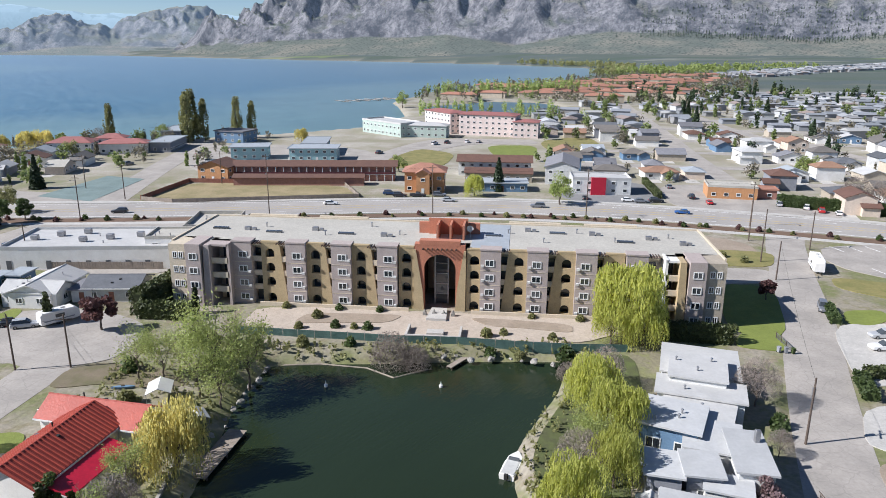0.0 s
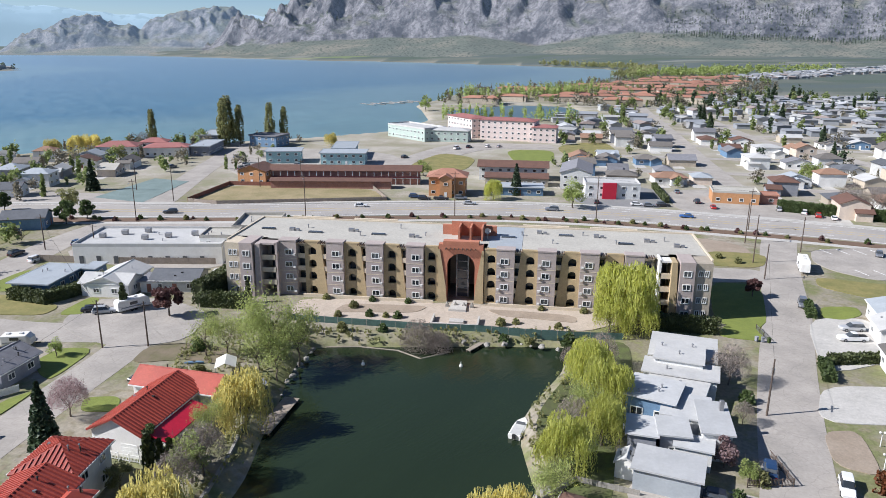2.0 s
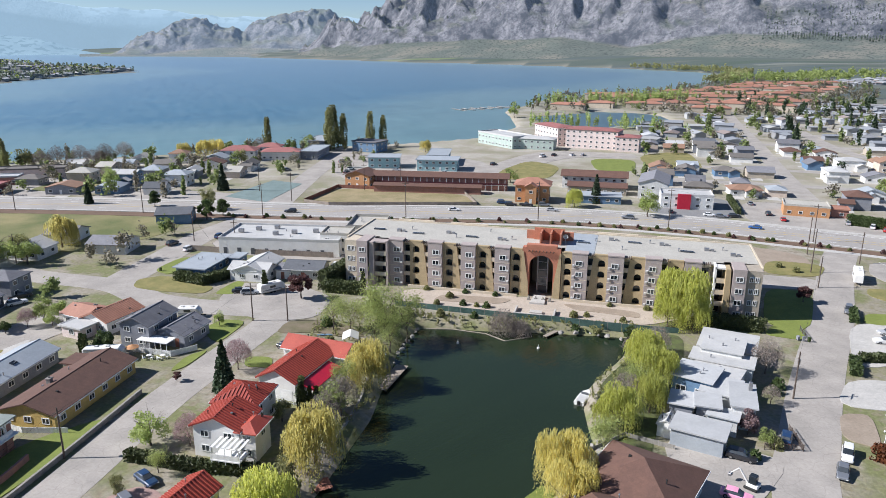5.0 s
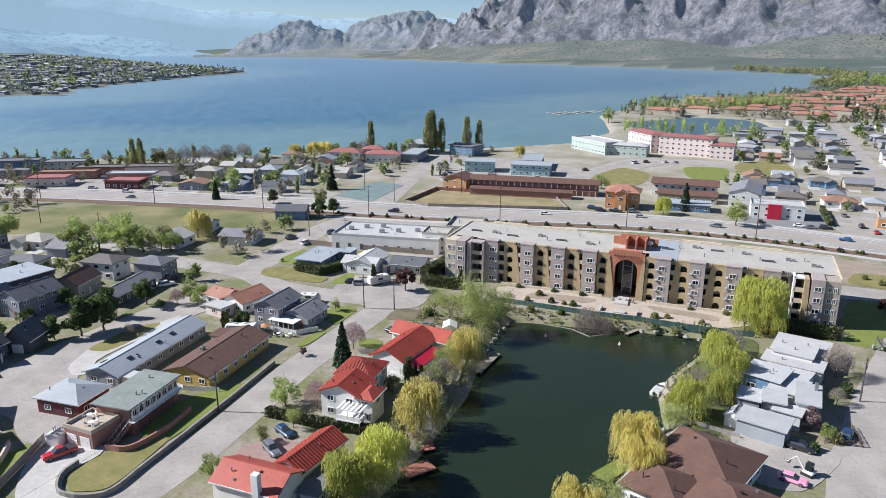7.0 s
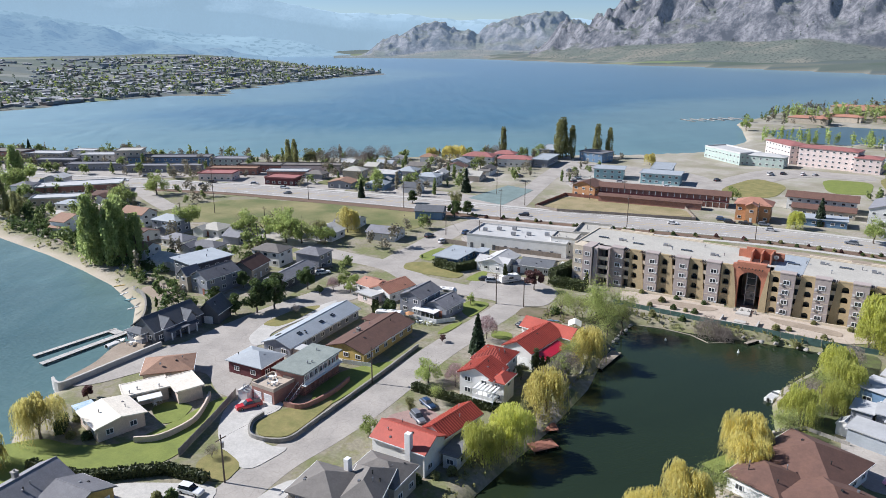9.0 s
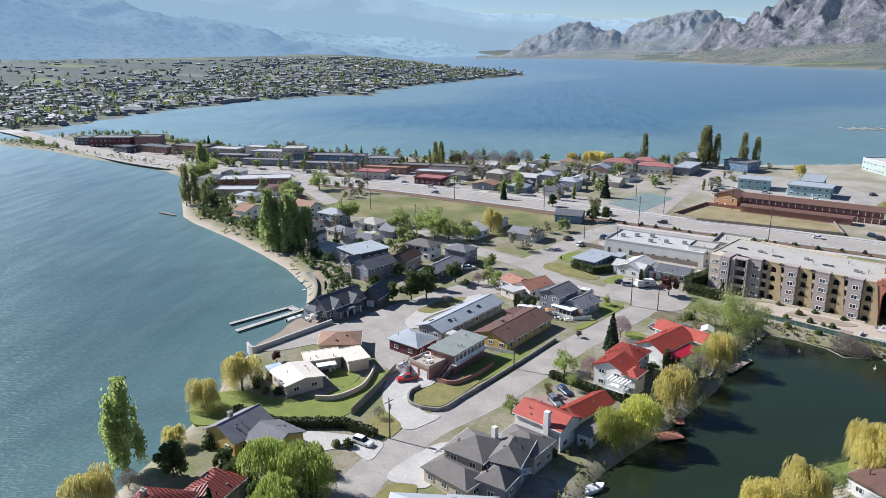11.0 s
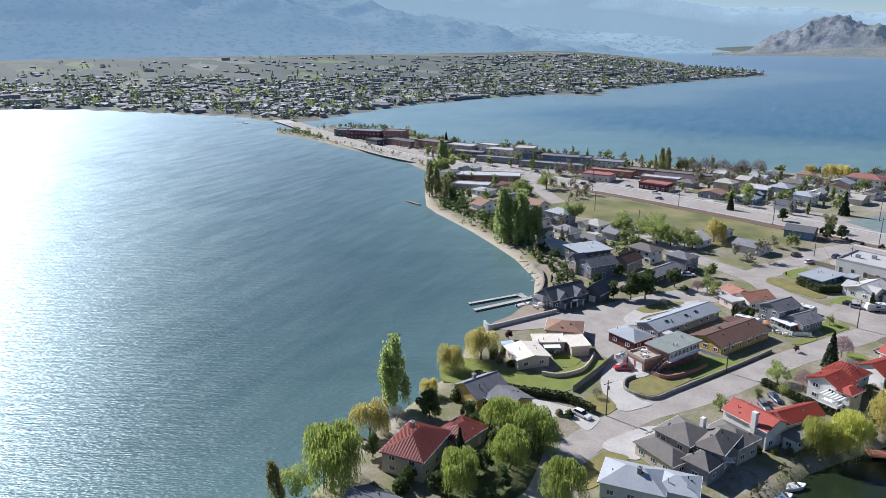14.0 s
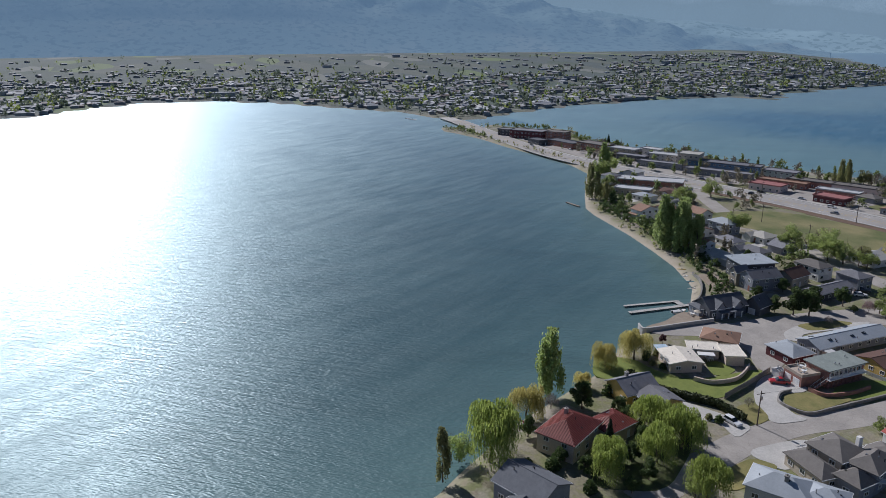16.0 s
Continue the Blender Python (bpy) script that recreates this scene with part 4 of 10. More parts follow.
def window(parent, m, w=1.5, h=1.2, bar=0.13, frame_m="trim", name="window"):
    """A framed window on a wall: its own origin is the sill's middle, looking along -y."""
    if PLAIN:
        fr = new(name, shared_mesh(("window", w, h), lambda: plain_window(w, h, bar), M[frame_m]))
        if len(fr.data.materials) < 2:
            fr.data.materials.append(M["glass"])
        fr.parent, fr.matrix_basis = parent, m
        return fr
    fr = new(name, shared_mesh(("window_frame", w, h, bar, frame_m), lambda: ring(w, h, bar, 0.1), M[frame_m]))
    fr.parent, fr.matrix_basis = parent, m
    pn = new("pane", shared_mesh(("pane", w, h), lambda: box(-w / 2 + 0.05, -0.04, 0.05, w / 2 - 0.05, 0.015, h - 0.05), M["glass"]))
    pn.parent = fr
    return fr


def door(parent, m, w=1.0, h=2.05, material="trim", name="door"):
    def make():
        bm = bmesh.new()
        n = max(2, round(h / 0.55))
        prof = [(0.015, 0.0)]
        for i in range(n):
            prof += [(-0.05, i * h / n), (-0.05, (i + 0.9) * h / n), (-0.025, (i + 0.93) * h / n), (-0.025, (i + 1) * h / n)]
        prof.append((0.015, h))
        a, b = [[bm.verts.new((x, y, z)) for y, z in prof] for x in (-w / 2, w / 2)]
        for i in range(len(prof) - 1):
            bm.faces.new((a[i], b[i], b[i + 1], a[i + 1]))
        bm.faces.new(a)
        bm.faces.new(b[::-1])
        bmesh.ops.recalc_face_normals(bm, faces=bm.faces[:])
        return bm
    ob = new(name, shared_mesh((name, w, h, material), make, M[material]))
    ob.parent, ob.matrix_basis = parent, m
    return ob


def gable_roof(W, D, h, rise, t=0.22):
    """Ridge along y, eaves at x = -W/2 and W/2."""
    bm = bmesh.new()
    prof = [(-W / 2, h - 0.02), (0, h + rise - 0.02), (W / 2, h - 0.02), (W / 2, h + t), (0, h + rise + t), (-W / 2, h + t)]
    a = [bm.verts.new((x, -D / 2, z)) for x, z in prof]
    b = [bm.verts.new((x, D / 2, z)) for x, z in prof]
    for i in range(6):
        j = (i + 1) % 6
        bm.faces.new((a[i], b[i], b[j], a[j]))
    for v in (a, b):
        bm.faces.new((v[0], v[1], v[4], v[5]))
        bm.faces.new((v[1], v[2], v[3], v[4]))
    bmesh.ops.recalc_face_normals(bm, faces=bm.faces[:])
    return bm


def hip_roof(W, D, h, rise, t=0.18):
    bm = bmesh.new()
    r = min(W, D) / 2
    base = [(-W / 2, -D / 2), (W / 2, -D / 2), (W / 2, D / 2), (-W / 2, D / 2)]
    lo = [bm.verts.new((x, y, h - 0.02)) for x, y in base]
    mid = [bm.verts.new((x, y, h + t)) for x, y in base]
    if W >= D:
        top = [bm.verts.new((-W / 2 + r, 0, h + rise)), bm.verts.new((W / 2 - r + 0.01, 0, h + rise))]
        sides = ((0, 1, top[1], top[0]), (1, 2, top[1]), (2, 3, top[0], top[1]), (3, 0, top[0]))
    else:
        top = [bm.verts.new((0, -D / 2 + r, h + rise)), bm.verts.new((0, D / 2 - r + 0.01, h + rise))]
        sides = ((0, 1, top[0]), (1, 2, top[1], top[0]), (2, 3, top[1]), (3, 0, top[0], top[1]))
    bm.faces.new(lo[::-1])
    for i in range(4):
        j = (i + 1) % 4
        bm.faces.new((lo[i], lo[j], mid[j], mid[i]))
    for s in sides:
        bm.faces.new([mid[v] if isinstance(v, int) else v for v in s])
    bmesh.ops.recalc_face_normals(bm, faces=bm.faces[:])
    return bm


def flat_roof(W, D, h, lip=0.35, t=0.25):
    """A slab, with a raised rim round it where there is a lip."""
    bm = bmesh.new()
    levels = [(0.0, h), (0.0, h + t + lip)] + ([(0.25, h + t + lip), (0.25, h + t)] if lip else [])
    rings = [[bm.verts.new((sx * (W / 2 - q), sy * (D / 2 - q), z)) for sx, sy in ((-1, -1), (1, -1), (1, 1), (-1, 1))] for q, z in levels]
    for lo, hi in zip(rings, rings[1:]):
        for i in range(4):
            bm.faces.new((lo[i], lo[(i + 1) % 4], hi[(i + 1) % 4], hi[i]))
    bm.faces.new(rings[-1])
    bm.faces.new(rings[0][::-1])
    return bm


def ribs_of(W, D, h, rise, kind, step=0.62):
    """Raised tile courses running from eave to ridge."""
    bm = bmesh.new()
    n = int(D / step)
    for s in (-1, 1):
        for i in range(n + 1):
            y = -D / 2 + 0.15 + i * (D - 0.3) / n
            x0, z0 = s * W / 2 * 0.995, h + 0.21
            k = 1.0
            if kind == "hip":
                k = min(1.0, max(0.0, (D / 2 - abs(y)) / (W / 2)))
                if k < 0.12:
                    continue
                z0 = h + 0.17
            x1, z1 = x0 * (1 - k * 0.985), z0 + (rise + (0.0 if kind == "gable" else -0.14)) * k * 0.985
            v = []
            for dx, dz in ((0, 0.0), (0, 0.13)):
                v.append([bm.verts.new((x0, y - 0.1, z0 + dz)), bm.verts.new((x0, y + 0.1, z0 + dz)), bm.verts.new((x1, y + 0.1, z1 + dz)), bm.verts.new((x1, y - 0.1, z1 + dz))])
            lo, hi = v
            bm.faces.new(hi)
            for i2 in range(4):
                bm.faces.new((lo[i2], lo[(i2 + 1) % 4], hi[(i2 + 1) % 4], hi[i2]))
    if kind == "hip" and D > W:
        for s in (-1, 1):
            n2 = int(W / step)
            for i in range(n2 + 1):
                x = -W / 2 + 0.15 + i * (W - 0.3) / n2
                k = max(0.0, 1 - abs(x) / (W / 2))
                if k < 0.1:
                    continue
                y0, z0 = s * D / 2 * 0.995, h + 0.17
                y1, z1 = s * (D / 2 - k * 0.97 * W / 2), h + 0.17 + (rise - 0.14) * k * 0.97
                lo = [bm.verts.new(p) for p in ((x - 0.1, y0, z0), (x + 0.1, y0, z0), (x + 0.1, y1, z1), (x - 0.1, y1, z1))]
                hi = [bm.verts.new((v.co.x, v.co.y, v.co.z + 0.13)) for v in lo]
                bm.faces.new(hi)
                for i2 in range(4):
                    bm.faces.new((lo[i2], lo[(i2 + 1) % 4], hi[(i2 + 1) % 4], hi[i2]))
    bmesh.ops.recalc_face_normals(bm, faces=bm.faces[:])
    return bm


def wing(thing, inv, x, y, rot, w, d, h, roof="gable", rise=1.6, wall="white", top="greyroof", over=0.5, ridge="y", wins="nesw", z0=0.0, ribs=False, chimney=None, seed=1, lip=0.3, win=(1.5, 1.2), gdoor=""):
    """One block of a house: w and d are the roof's size at the eaves."""
    turn = 90 if ridge == "x" else 0
    W, D = (d, w) if ridge == "x" else (w, d)
    m = inv @ pose(x, y, 0, 0, 0, rot + turn)
    ww, dd = W - 2 * over, D - 2 * over
    bm = box(-ww / 2, -dd / 2, z0, ww / 2, dd / 2, h)
    if roof == "gable":
        rz = rise * (1 - 2 * over / W) if W else rise
        for s in (-1, 1):
            yy = s * dd / 2
            a = [bm.verts.new((-ww / 2, yy, h)), bm.verts.new((ww / 2, yy, h)), bm.verts.new((0, yy, h + rise))]
            yb = yy - s * 0.2
            b = [bm.verts.new((-ww / 2, yb, h)), bm.verts.new((ww / 2, yb, h)), bm.verts.new((0, yb, h + rise))]
            bm.faces.new(a)
            bm.faces.new(b[::-1])
            bm.faces.new((a[0], a[2], b[2], b[0]))
            bm.faces.new((a[1], b[1], b[2], a[2]))
    wl = part("wall", bm, M[wall], thing)
    wl.matrix_basis = m
    rb = {"gable": lambda: gable_roof(W, D, h, rise), "hip": lambda: hip_roof(W, D, h, rise), "flat": lambda: flat_roof(W, D, h, lip), "none": None}[roof]
    if rb:
        ro = part("roof", rb(), M[top], thing)
        ro.matrix_basis = m
        if ribs:
            # the roof under the ribs takes the copy with their shade painted in
            ro.data.materials[0] = M.get(top + "_pan", M[top])
            part("roof_ribs", ribs_of(W, D, h, rise, roof), M[top], ro)
        if chimney:
            cx, cy, ch = chimney
            bm = bmesh.new()
            add_box(bm, cx - 0.4, cy - 0.4, h, cx + 0.4, cy + 0.4, h + rise + ch)
            add_box(bm, cx - 0.5, cy - 0.5, h + rise + ch, cx + 0.5, cy + 0.5, h + rise + ch + 0.15)
            tube(bm, (cx, cy, h + rise + ch + 0.1), (cx, cy, h + rise + ch + 0.5), 0.15, 0.15)
            part("chimney", bm, M["stone"], ro)
    rng = random.Random(seed * 7 + int(x * 3) + int(y * 5))
    if not PLAIN and roof in ("gable", "hip"):
        # pipes and vents on the slopes, and a gutter along each eave
        for i in range(rng.choice((2, 3, 4))):
            vx, vy = rng.choice((-1, 1)) * rng.uniform(0.1, 0.36) * W, rng.uniform(-0.28, 0.28) * D
            vz = h + rise * (1 - abs(vx) * 2 / W) + (0.18 if roof == "gable" else 0.1)
            vb = bmesh.new()
            if rng.random() < 0.5:
                tube(vb, (vx, vy, vz - 0.3), (vx, vy, vz + 0.55), 0.09, 0.09, 6)
                tube(vb, (vx, vy, vz + 0.55), (vx, vy, vz + 0.68), 0.17, 0.1, 6)
            else:
                add_box(vb, vx - 0.19, vy - 0.19, vz - 0.2, vx + 0.19, vy + 0.19, vz + 0.2)
            part("roof_vent", vb, M["steel"] if rng.random() < 0.6 else M["rubber"], ro)
        for s in (-1, 1):
            part("gutter", box(s * W / 2 - 0.09, -D / 2, h - 0.04, s * W / 2 + 0.09, D / 2, h + 0.16), M["trim"], ro)
        if roof == "gable":
            rc = bmesh.new()
            tube(rc, (0, -D / 2, h + rise + 0.2), (0, D / 2, h + rise + 0.2), 0.11, 0.11, 6)
            part("ridge_cap", rc, M[top], ro)
    elif not PLAIN and roof == "flat" and w * d > 60:
        for i in range(3):
            vx, vy = rng.uniform(-0.38, 0.38) * W, rng.uniform(-0.38, 0.38) * D
            vb = bmesh.new()
            tube(vb, (vx, vy, h), (vx, vy, h + 0.75), 0.12, 0.12, 6)
            tube(vb, (vx, vy, h + 0.75), (vx, vy, h + 0.9), 0.22, 0.12, 6)
            part("roof_vent", vb, M["steel"], ro)
    levels = max(1, int((h - z0 + 0.4) / 2.6))
    sides = {"s": (0, -dd / 2, 0, ww), "n": (0, dd / 2, 180, ww), "e": (ww / 2, 0, 90, dd), "w": (-ww / 2, 0, -90, dd)}
    # plain back walls face away from the pond
    backs = "n" + ("w" if x < -120 else "") + ("e" if x > 70 else "")
    for s, (sx, sy, sr, ln) in sides.items():
        if s not in wins or (s in backs and abs(rot) < 60):
            continue
        n = max(1, int(ln / 3.4))
        for lv in range(levels):
            for i in range(n):
                u = (i + 0.5) / n * ln - ln / 2
                place = m @ pose(sx, sy, 0, 0, 0, sr)
                if lv == 0 and i == n // 2 and s in gdoor:
                    door(thing, place @ pose(u, 0, z0 + 0.02), 2.6, 2.15, "trim", "garage_door")
                elif lv == 0 and i == n // 2 and rng.random() < 0.4:
                    door(thing, place @ pose(u, 0, z0 + 0.05), 1.0, 2.05, "trim" if rng.random() < 0.6 else "redwood")
                else:
                    window(thing, place @ pose(u, 0, z0 + 0.95 + lv * (h - z0) / levels), *win)
    return wl


def house(label, wings, name="house", category="house", group=""):
    x, y, rot = wings[0]["x"], wings[0]["y"], wings[0]["rot"]
    base = pose(x, y, 0, 0, 0, rot)
    thing = empty(name, base, label, category, group)
    inv = base.inverted()
    for i, w in enumerate(wings):
        wing(thing, inv, seed=i + 1, **w)
    return thing


def W(x, y, rot, w, d, h, roof="gable", rise=1.6, **k):
    return dict(x=x, y=y, rot=rot, w=w, d=d, h=h, roof=roof, rise=rise, **k)


def add_part(thing, name, bm, material, m, label=""):
    """A part given in the world's own axes."""
    ob = part(name, bm, M[material], thing, label)
    ob.matrix_basis = thing.matrix_basis.inverted() @ m
    return ob


# ---- the apartment building by the pond ----
M["tan"] = surface("tan_stucco", (0.45, 0.35, 0.205), (0.385, 0.3, 0.175), 0.9, 0.35, 5.0, bump=0.2)
M["mauve"] = surface("mauve_stucco", (0.41, 0.35, 0.325), (0.355, 0.3, 0.28), 0.9, 0.35, 5.0, bump=0.2)
M["sand"] = surface("sand_stucco", (0.58, 0.50, 0.38), (0.5, 0.43, 0.33), 0.9, 0.35, 5.0, bump=0.2)
M["terracotta"] = surface("terracotta_stucco", (0.47, 0.19, 0.115), (0.39, 0.155, 0.095), 0.9, 0.35, 5.0, bump=0.2)
M["sageroof"] = surface("sage_grey_roof", (0.25, 0.28, 0.255), (0.19, 0.215, 0.2), 0.85, 0.4, 5.0)
M["paleblue"] = surface("pale_blue_panels", (0.34, 0.48, 0.6), (0.6, 0.66, 0.7), 0.4, 0.9, 4.0, bump=0.1, fac=0.9)
M["tanroof"] = surface("sun_faded_brown_shingles", (0.30, 0.18, 0.12), (0.24, 0.14, 0.095), 0.85, 0.4, 5.0)
M["greymembrane"] = surface("grey_membrane_roof", (0.47, 0.475, 0.475), (0.38, 0.385, 0.385), 0.75, 0.3, 2.5, bump=0.03, vary=0.08, grain=0.03)
M["beam"] = surface("dark_beams", (0.09, 0.055, 0.04), (0.06, 0.04, 0.03), 0.8, 1.0, 8.0)
STOREY, TOPZ = 2.88, 12.3
apartments = empty("apartment_building", pose(0, 0, 0), "four-storey tan and mauve stucco apartment block with arches", "building")


def arch_panel(w, hole_w, hole_h, storeys, y0, y1):
    """A stucco panel with one arched opening a storey."""
    bm = bmesh.new()
    n = 10
    for k in range(storeys):
        zb, zt = k * STOREY, (k + 1) * STOREY if k < storeys - 1 else TOPZ
        sill = zb + 0.75 if k else zb + 0.3
        r = hole_w / 2
        spring = sill + hole_h - r
        arc = [(r * math.cos(math.pi * i / n), spring + r * math.sin(math.pi * i / n)) for i in range(n + 1)]
        hole = [(r, sill)] + arc + [(-r, sill)]
        outer = [(w / 2, sill)] + [(w / 2, spring)] + [(w / 2 * math.cos(math.pi * i / n) / max(abs(math.cos(math.pi * i / n)), abs(math.sin(math.pi * i / n)) * 1e-9 + 0.72), zt) if 0 < i < n else ((w / 2 if i == 0 else -w / 2), spring) for i in range(1, n)] + [(-w / 2, spring), (-w / 2, sill)]
        outer = [(max(-w / 2, min(w / 2, x)), z) for x, z in outer]
        vh = [[bm.verts.new((x, y, z)) for x, z in hole] for y in (y0, y1)]
        vo = [bm.verts.new((x, y0, z)) for x, z in outer]
        for i in range(len(hole) - 1):
            bm.faces.new((vo[i], vo[i + 1], vh[0][i + 1], vh[0][i]))
            bm.faces.new((vh[0][i], vh[0][i + 1], vh[1][i + 1], vh[1][i]))
        # corners above the springing
        for s in (0, 1):
            c = bm.verts.new(((w / 2 if s == 0 else -w / 2), y0, zt))
            a, b = (vo[1], vo[2]) if s == 0 else (vo[-3], vo[-2])
            try:
                bm.faces.new((a, c, b))
            except ValueError:
                pass
        add_box(bm, -w / 2, y0, zb, w / 2, y1, sill)
    for s in (-1, 1):
        x0, x1 = sorted((s * w / 2, s * (w / 2 - 0.02)))
        add_box(bm, x0, y0 + 0.002, 0, x1, y1, TOPZ)
    add_box(bm, -w / 2, y0 - 0.05, TOPZ, w / 2, y1, TOPZ + 0.35)
    return bm


def side_prism(prof, x0, x1):
    """A profile in y and z, drawn out along x."""
    bm = bmesh.new()
    a, b = [[bm.verts.new((x, y, z)) for y, z in prof] for x in (x0, x1)]
    for i in range(len(prof)):
        j = (i + 1) % len(prof)
        bm.faces.new((a[i], a[j], b[j], b[i]))
    bm.faces.new(a)
    bm.faces.new(b[::-1])
    bmesh.ops.recalc_face_normals(bm, faces=bm.faces[:])
    return bm


core = bmesh.new()
add_box(core, -47.5, 6.4, 0, -5.6, 25.5, TOPZ - 0.4)
add_box(core, 4.9, 6.4, 0, 43.5, 25.5, TOPZ - 0.4)
add_box(core, -5.6, 17.5, 0, 4.9, 25.5, TOPZ - 0.4)
add_box(core, -53.4, 7.5, 0, -47.5, 24.5, TOPZ - 0.4)
add_box(core, 43.5, 7.5, 0, 51.4, 25.5, TOPZ - 0.4)
part("wall", core, M["sand"], apartments)
roof_bm = prism([(-53.3, 7.6), (-47.4, 7.6), (-47.4, 5.3), (-5.5, 5.3), (-5.5, 9.6), (4.8, 9.6), (4.8, 5.3), (43.4, 5.3), (43.4, 7.6), (51.3, 7.6), (51.3, 25.4), (-53.3, 25.4)], TOPZ - 0.4, TOPZ)
bmesh.ops.triangulate(roof_bm, faces=[f for f in roof_bm.faces if len(f.verts) > 4])
roof_top = part("roof", roof_bm, M["flatroof"], apartments, "flat pale gravel roof")
rim = bmesh.new()
add_box(rim, -53.5, 25.4, TOPZ - 0.5, 51.5, 25.75, TOPZ + 0.3)
add_box(rim, -53.75, 3.9, TOPZ - 0.4, -53.4, 25.4, TOPZ + 0.3)
add_box(rim, 51.4, 3.9, TOPZ - 0.4, 51.75, 25.4, TOPZ + 0.3)
for x0 in (-46, -30, 12, 28):
    add_box(rim, x0, 25.75, TOPZ - 0.5, x0 + 11, 26.6, TOPZ + 0.55)
part("parapet", rim, M["sand"], roof_top)
rng = random.Random(4)
for i, x in enumerate((-42, -36, -28, -21, -13, 9, 16, 22, 29, 35, 40, -48, 46)):
    y = rng.uniform(12, 21)
    bm = bmesh.new()
    if i % 2:
        add_box(bm, x - 1.6, y - 0.45, TOPZ, x + 1.6, y + 0.45, TOPZ + 0.35)
        part("skylight", bm, M["glass"], roof_top, "long blue-tinted skylight")
    else:
        add_box(bm, x - 0.6, y - 0.5, TOPZ, x + 0.6, y + 0.5, TOPZ + 0.7)
        add_box(bm, x + 0.9, y - 0.4, TOPZ, x + 1.7, y + 0.4, TOPZ + 0.5)
        part("roof_unit", bm, M["steel"], roof_top, "grey metal roof ventilator")
for x, y in ((-39, 17), (-25, 12), (-17, 20), (-10, 14), (12, 18), (19, 12), (26, 20), (33, 14), (44, 18)):
    bm = bmesh.new()
    tube(bm, (x, y, TOPZ), (x, y, TOPZ + 0.8), 0.12, 0.12)
    tube(bm, (x, y, TOPZ + 0.8), (x, y, TOPZ + 0.95), 0.25, 0.2)
    part("vent_pipe", bm, M["steel"], roof_top)
bm = box(4.9, 5.5, TOPZ + 0.01, 12.3, 25.2, TOPZ + 0.06)
part("new_membrane", bm, M["metalroof"], roof_top, "fresh pale blue roofing patch")

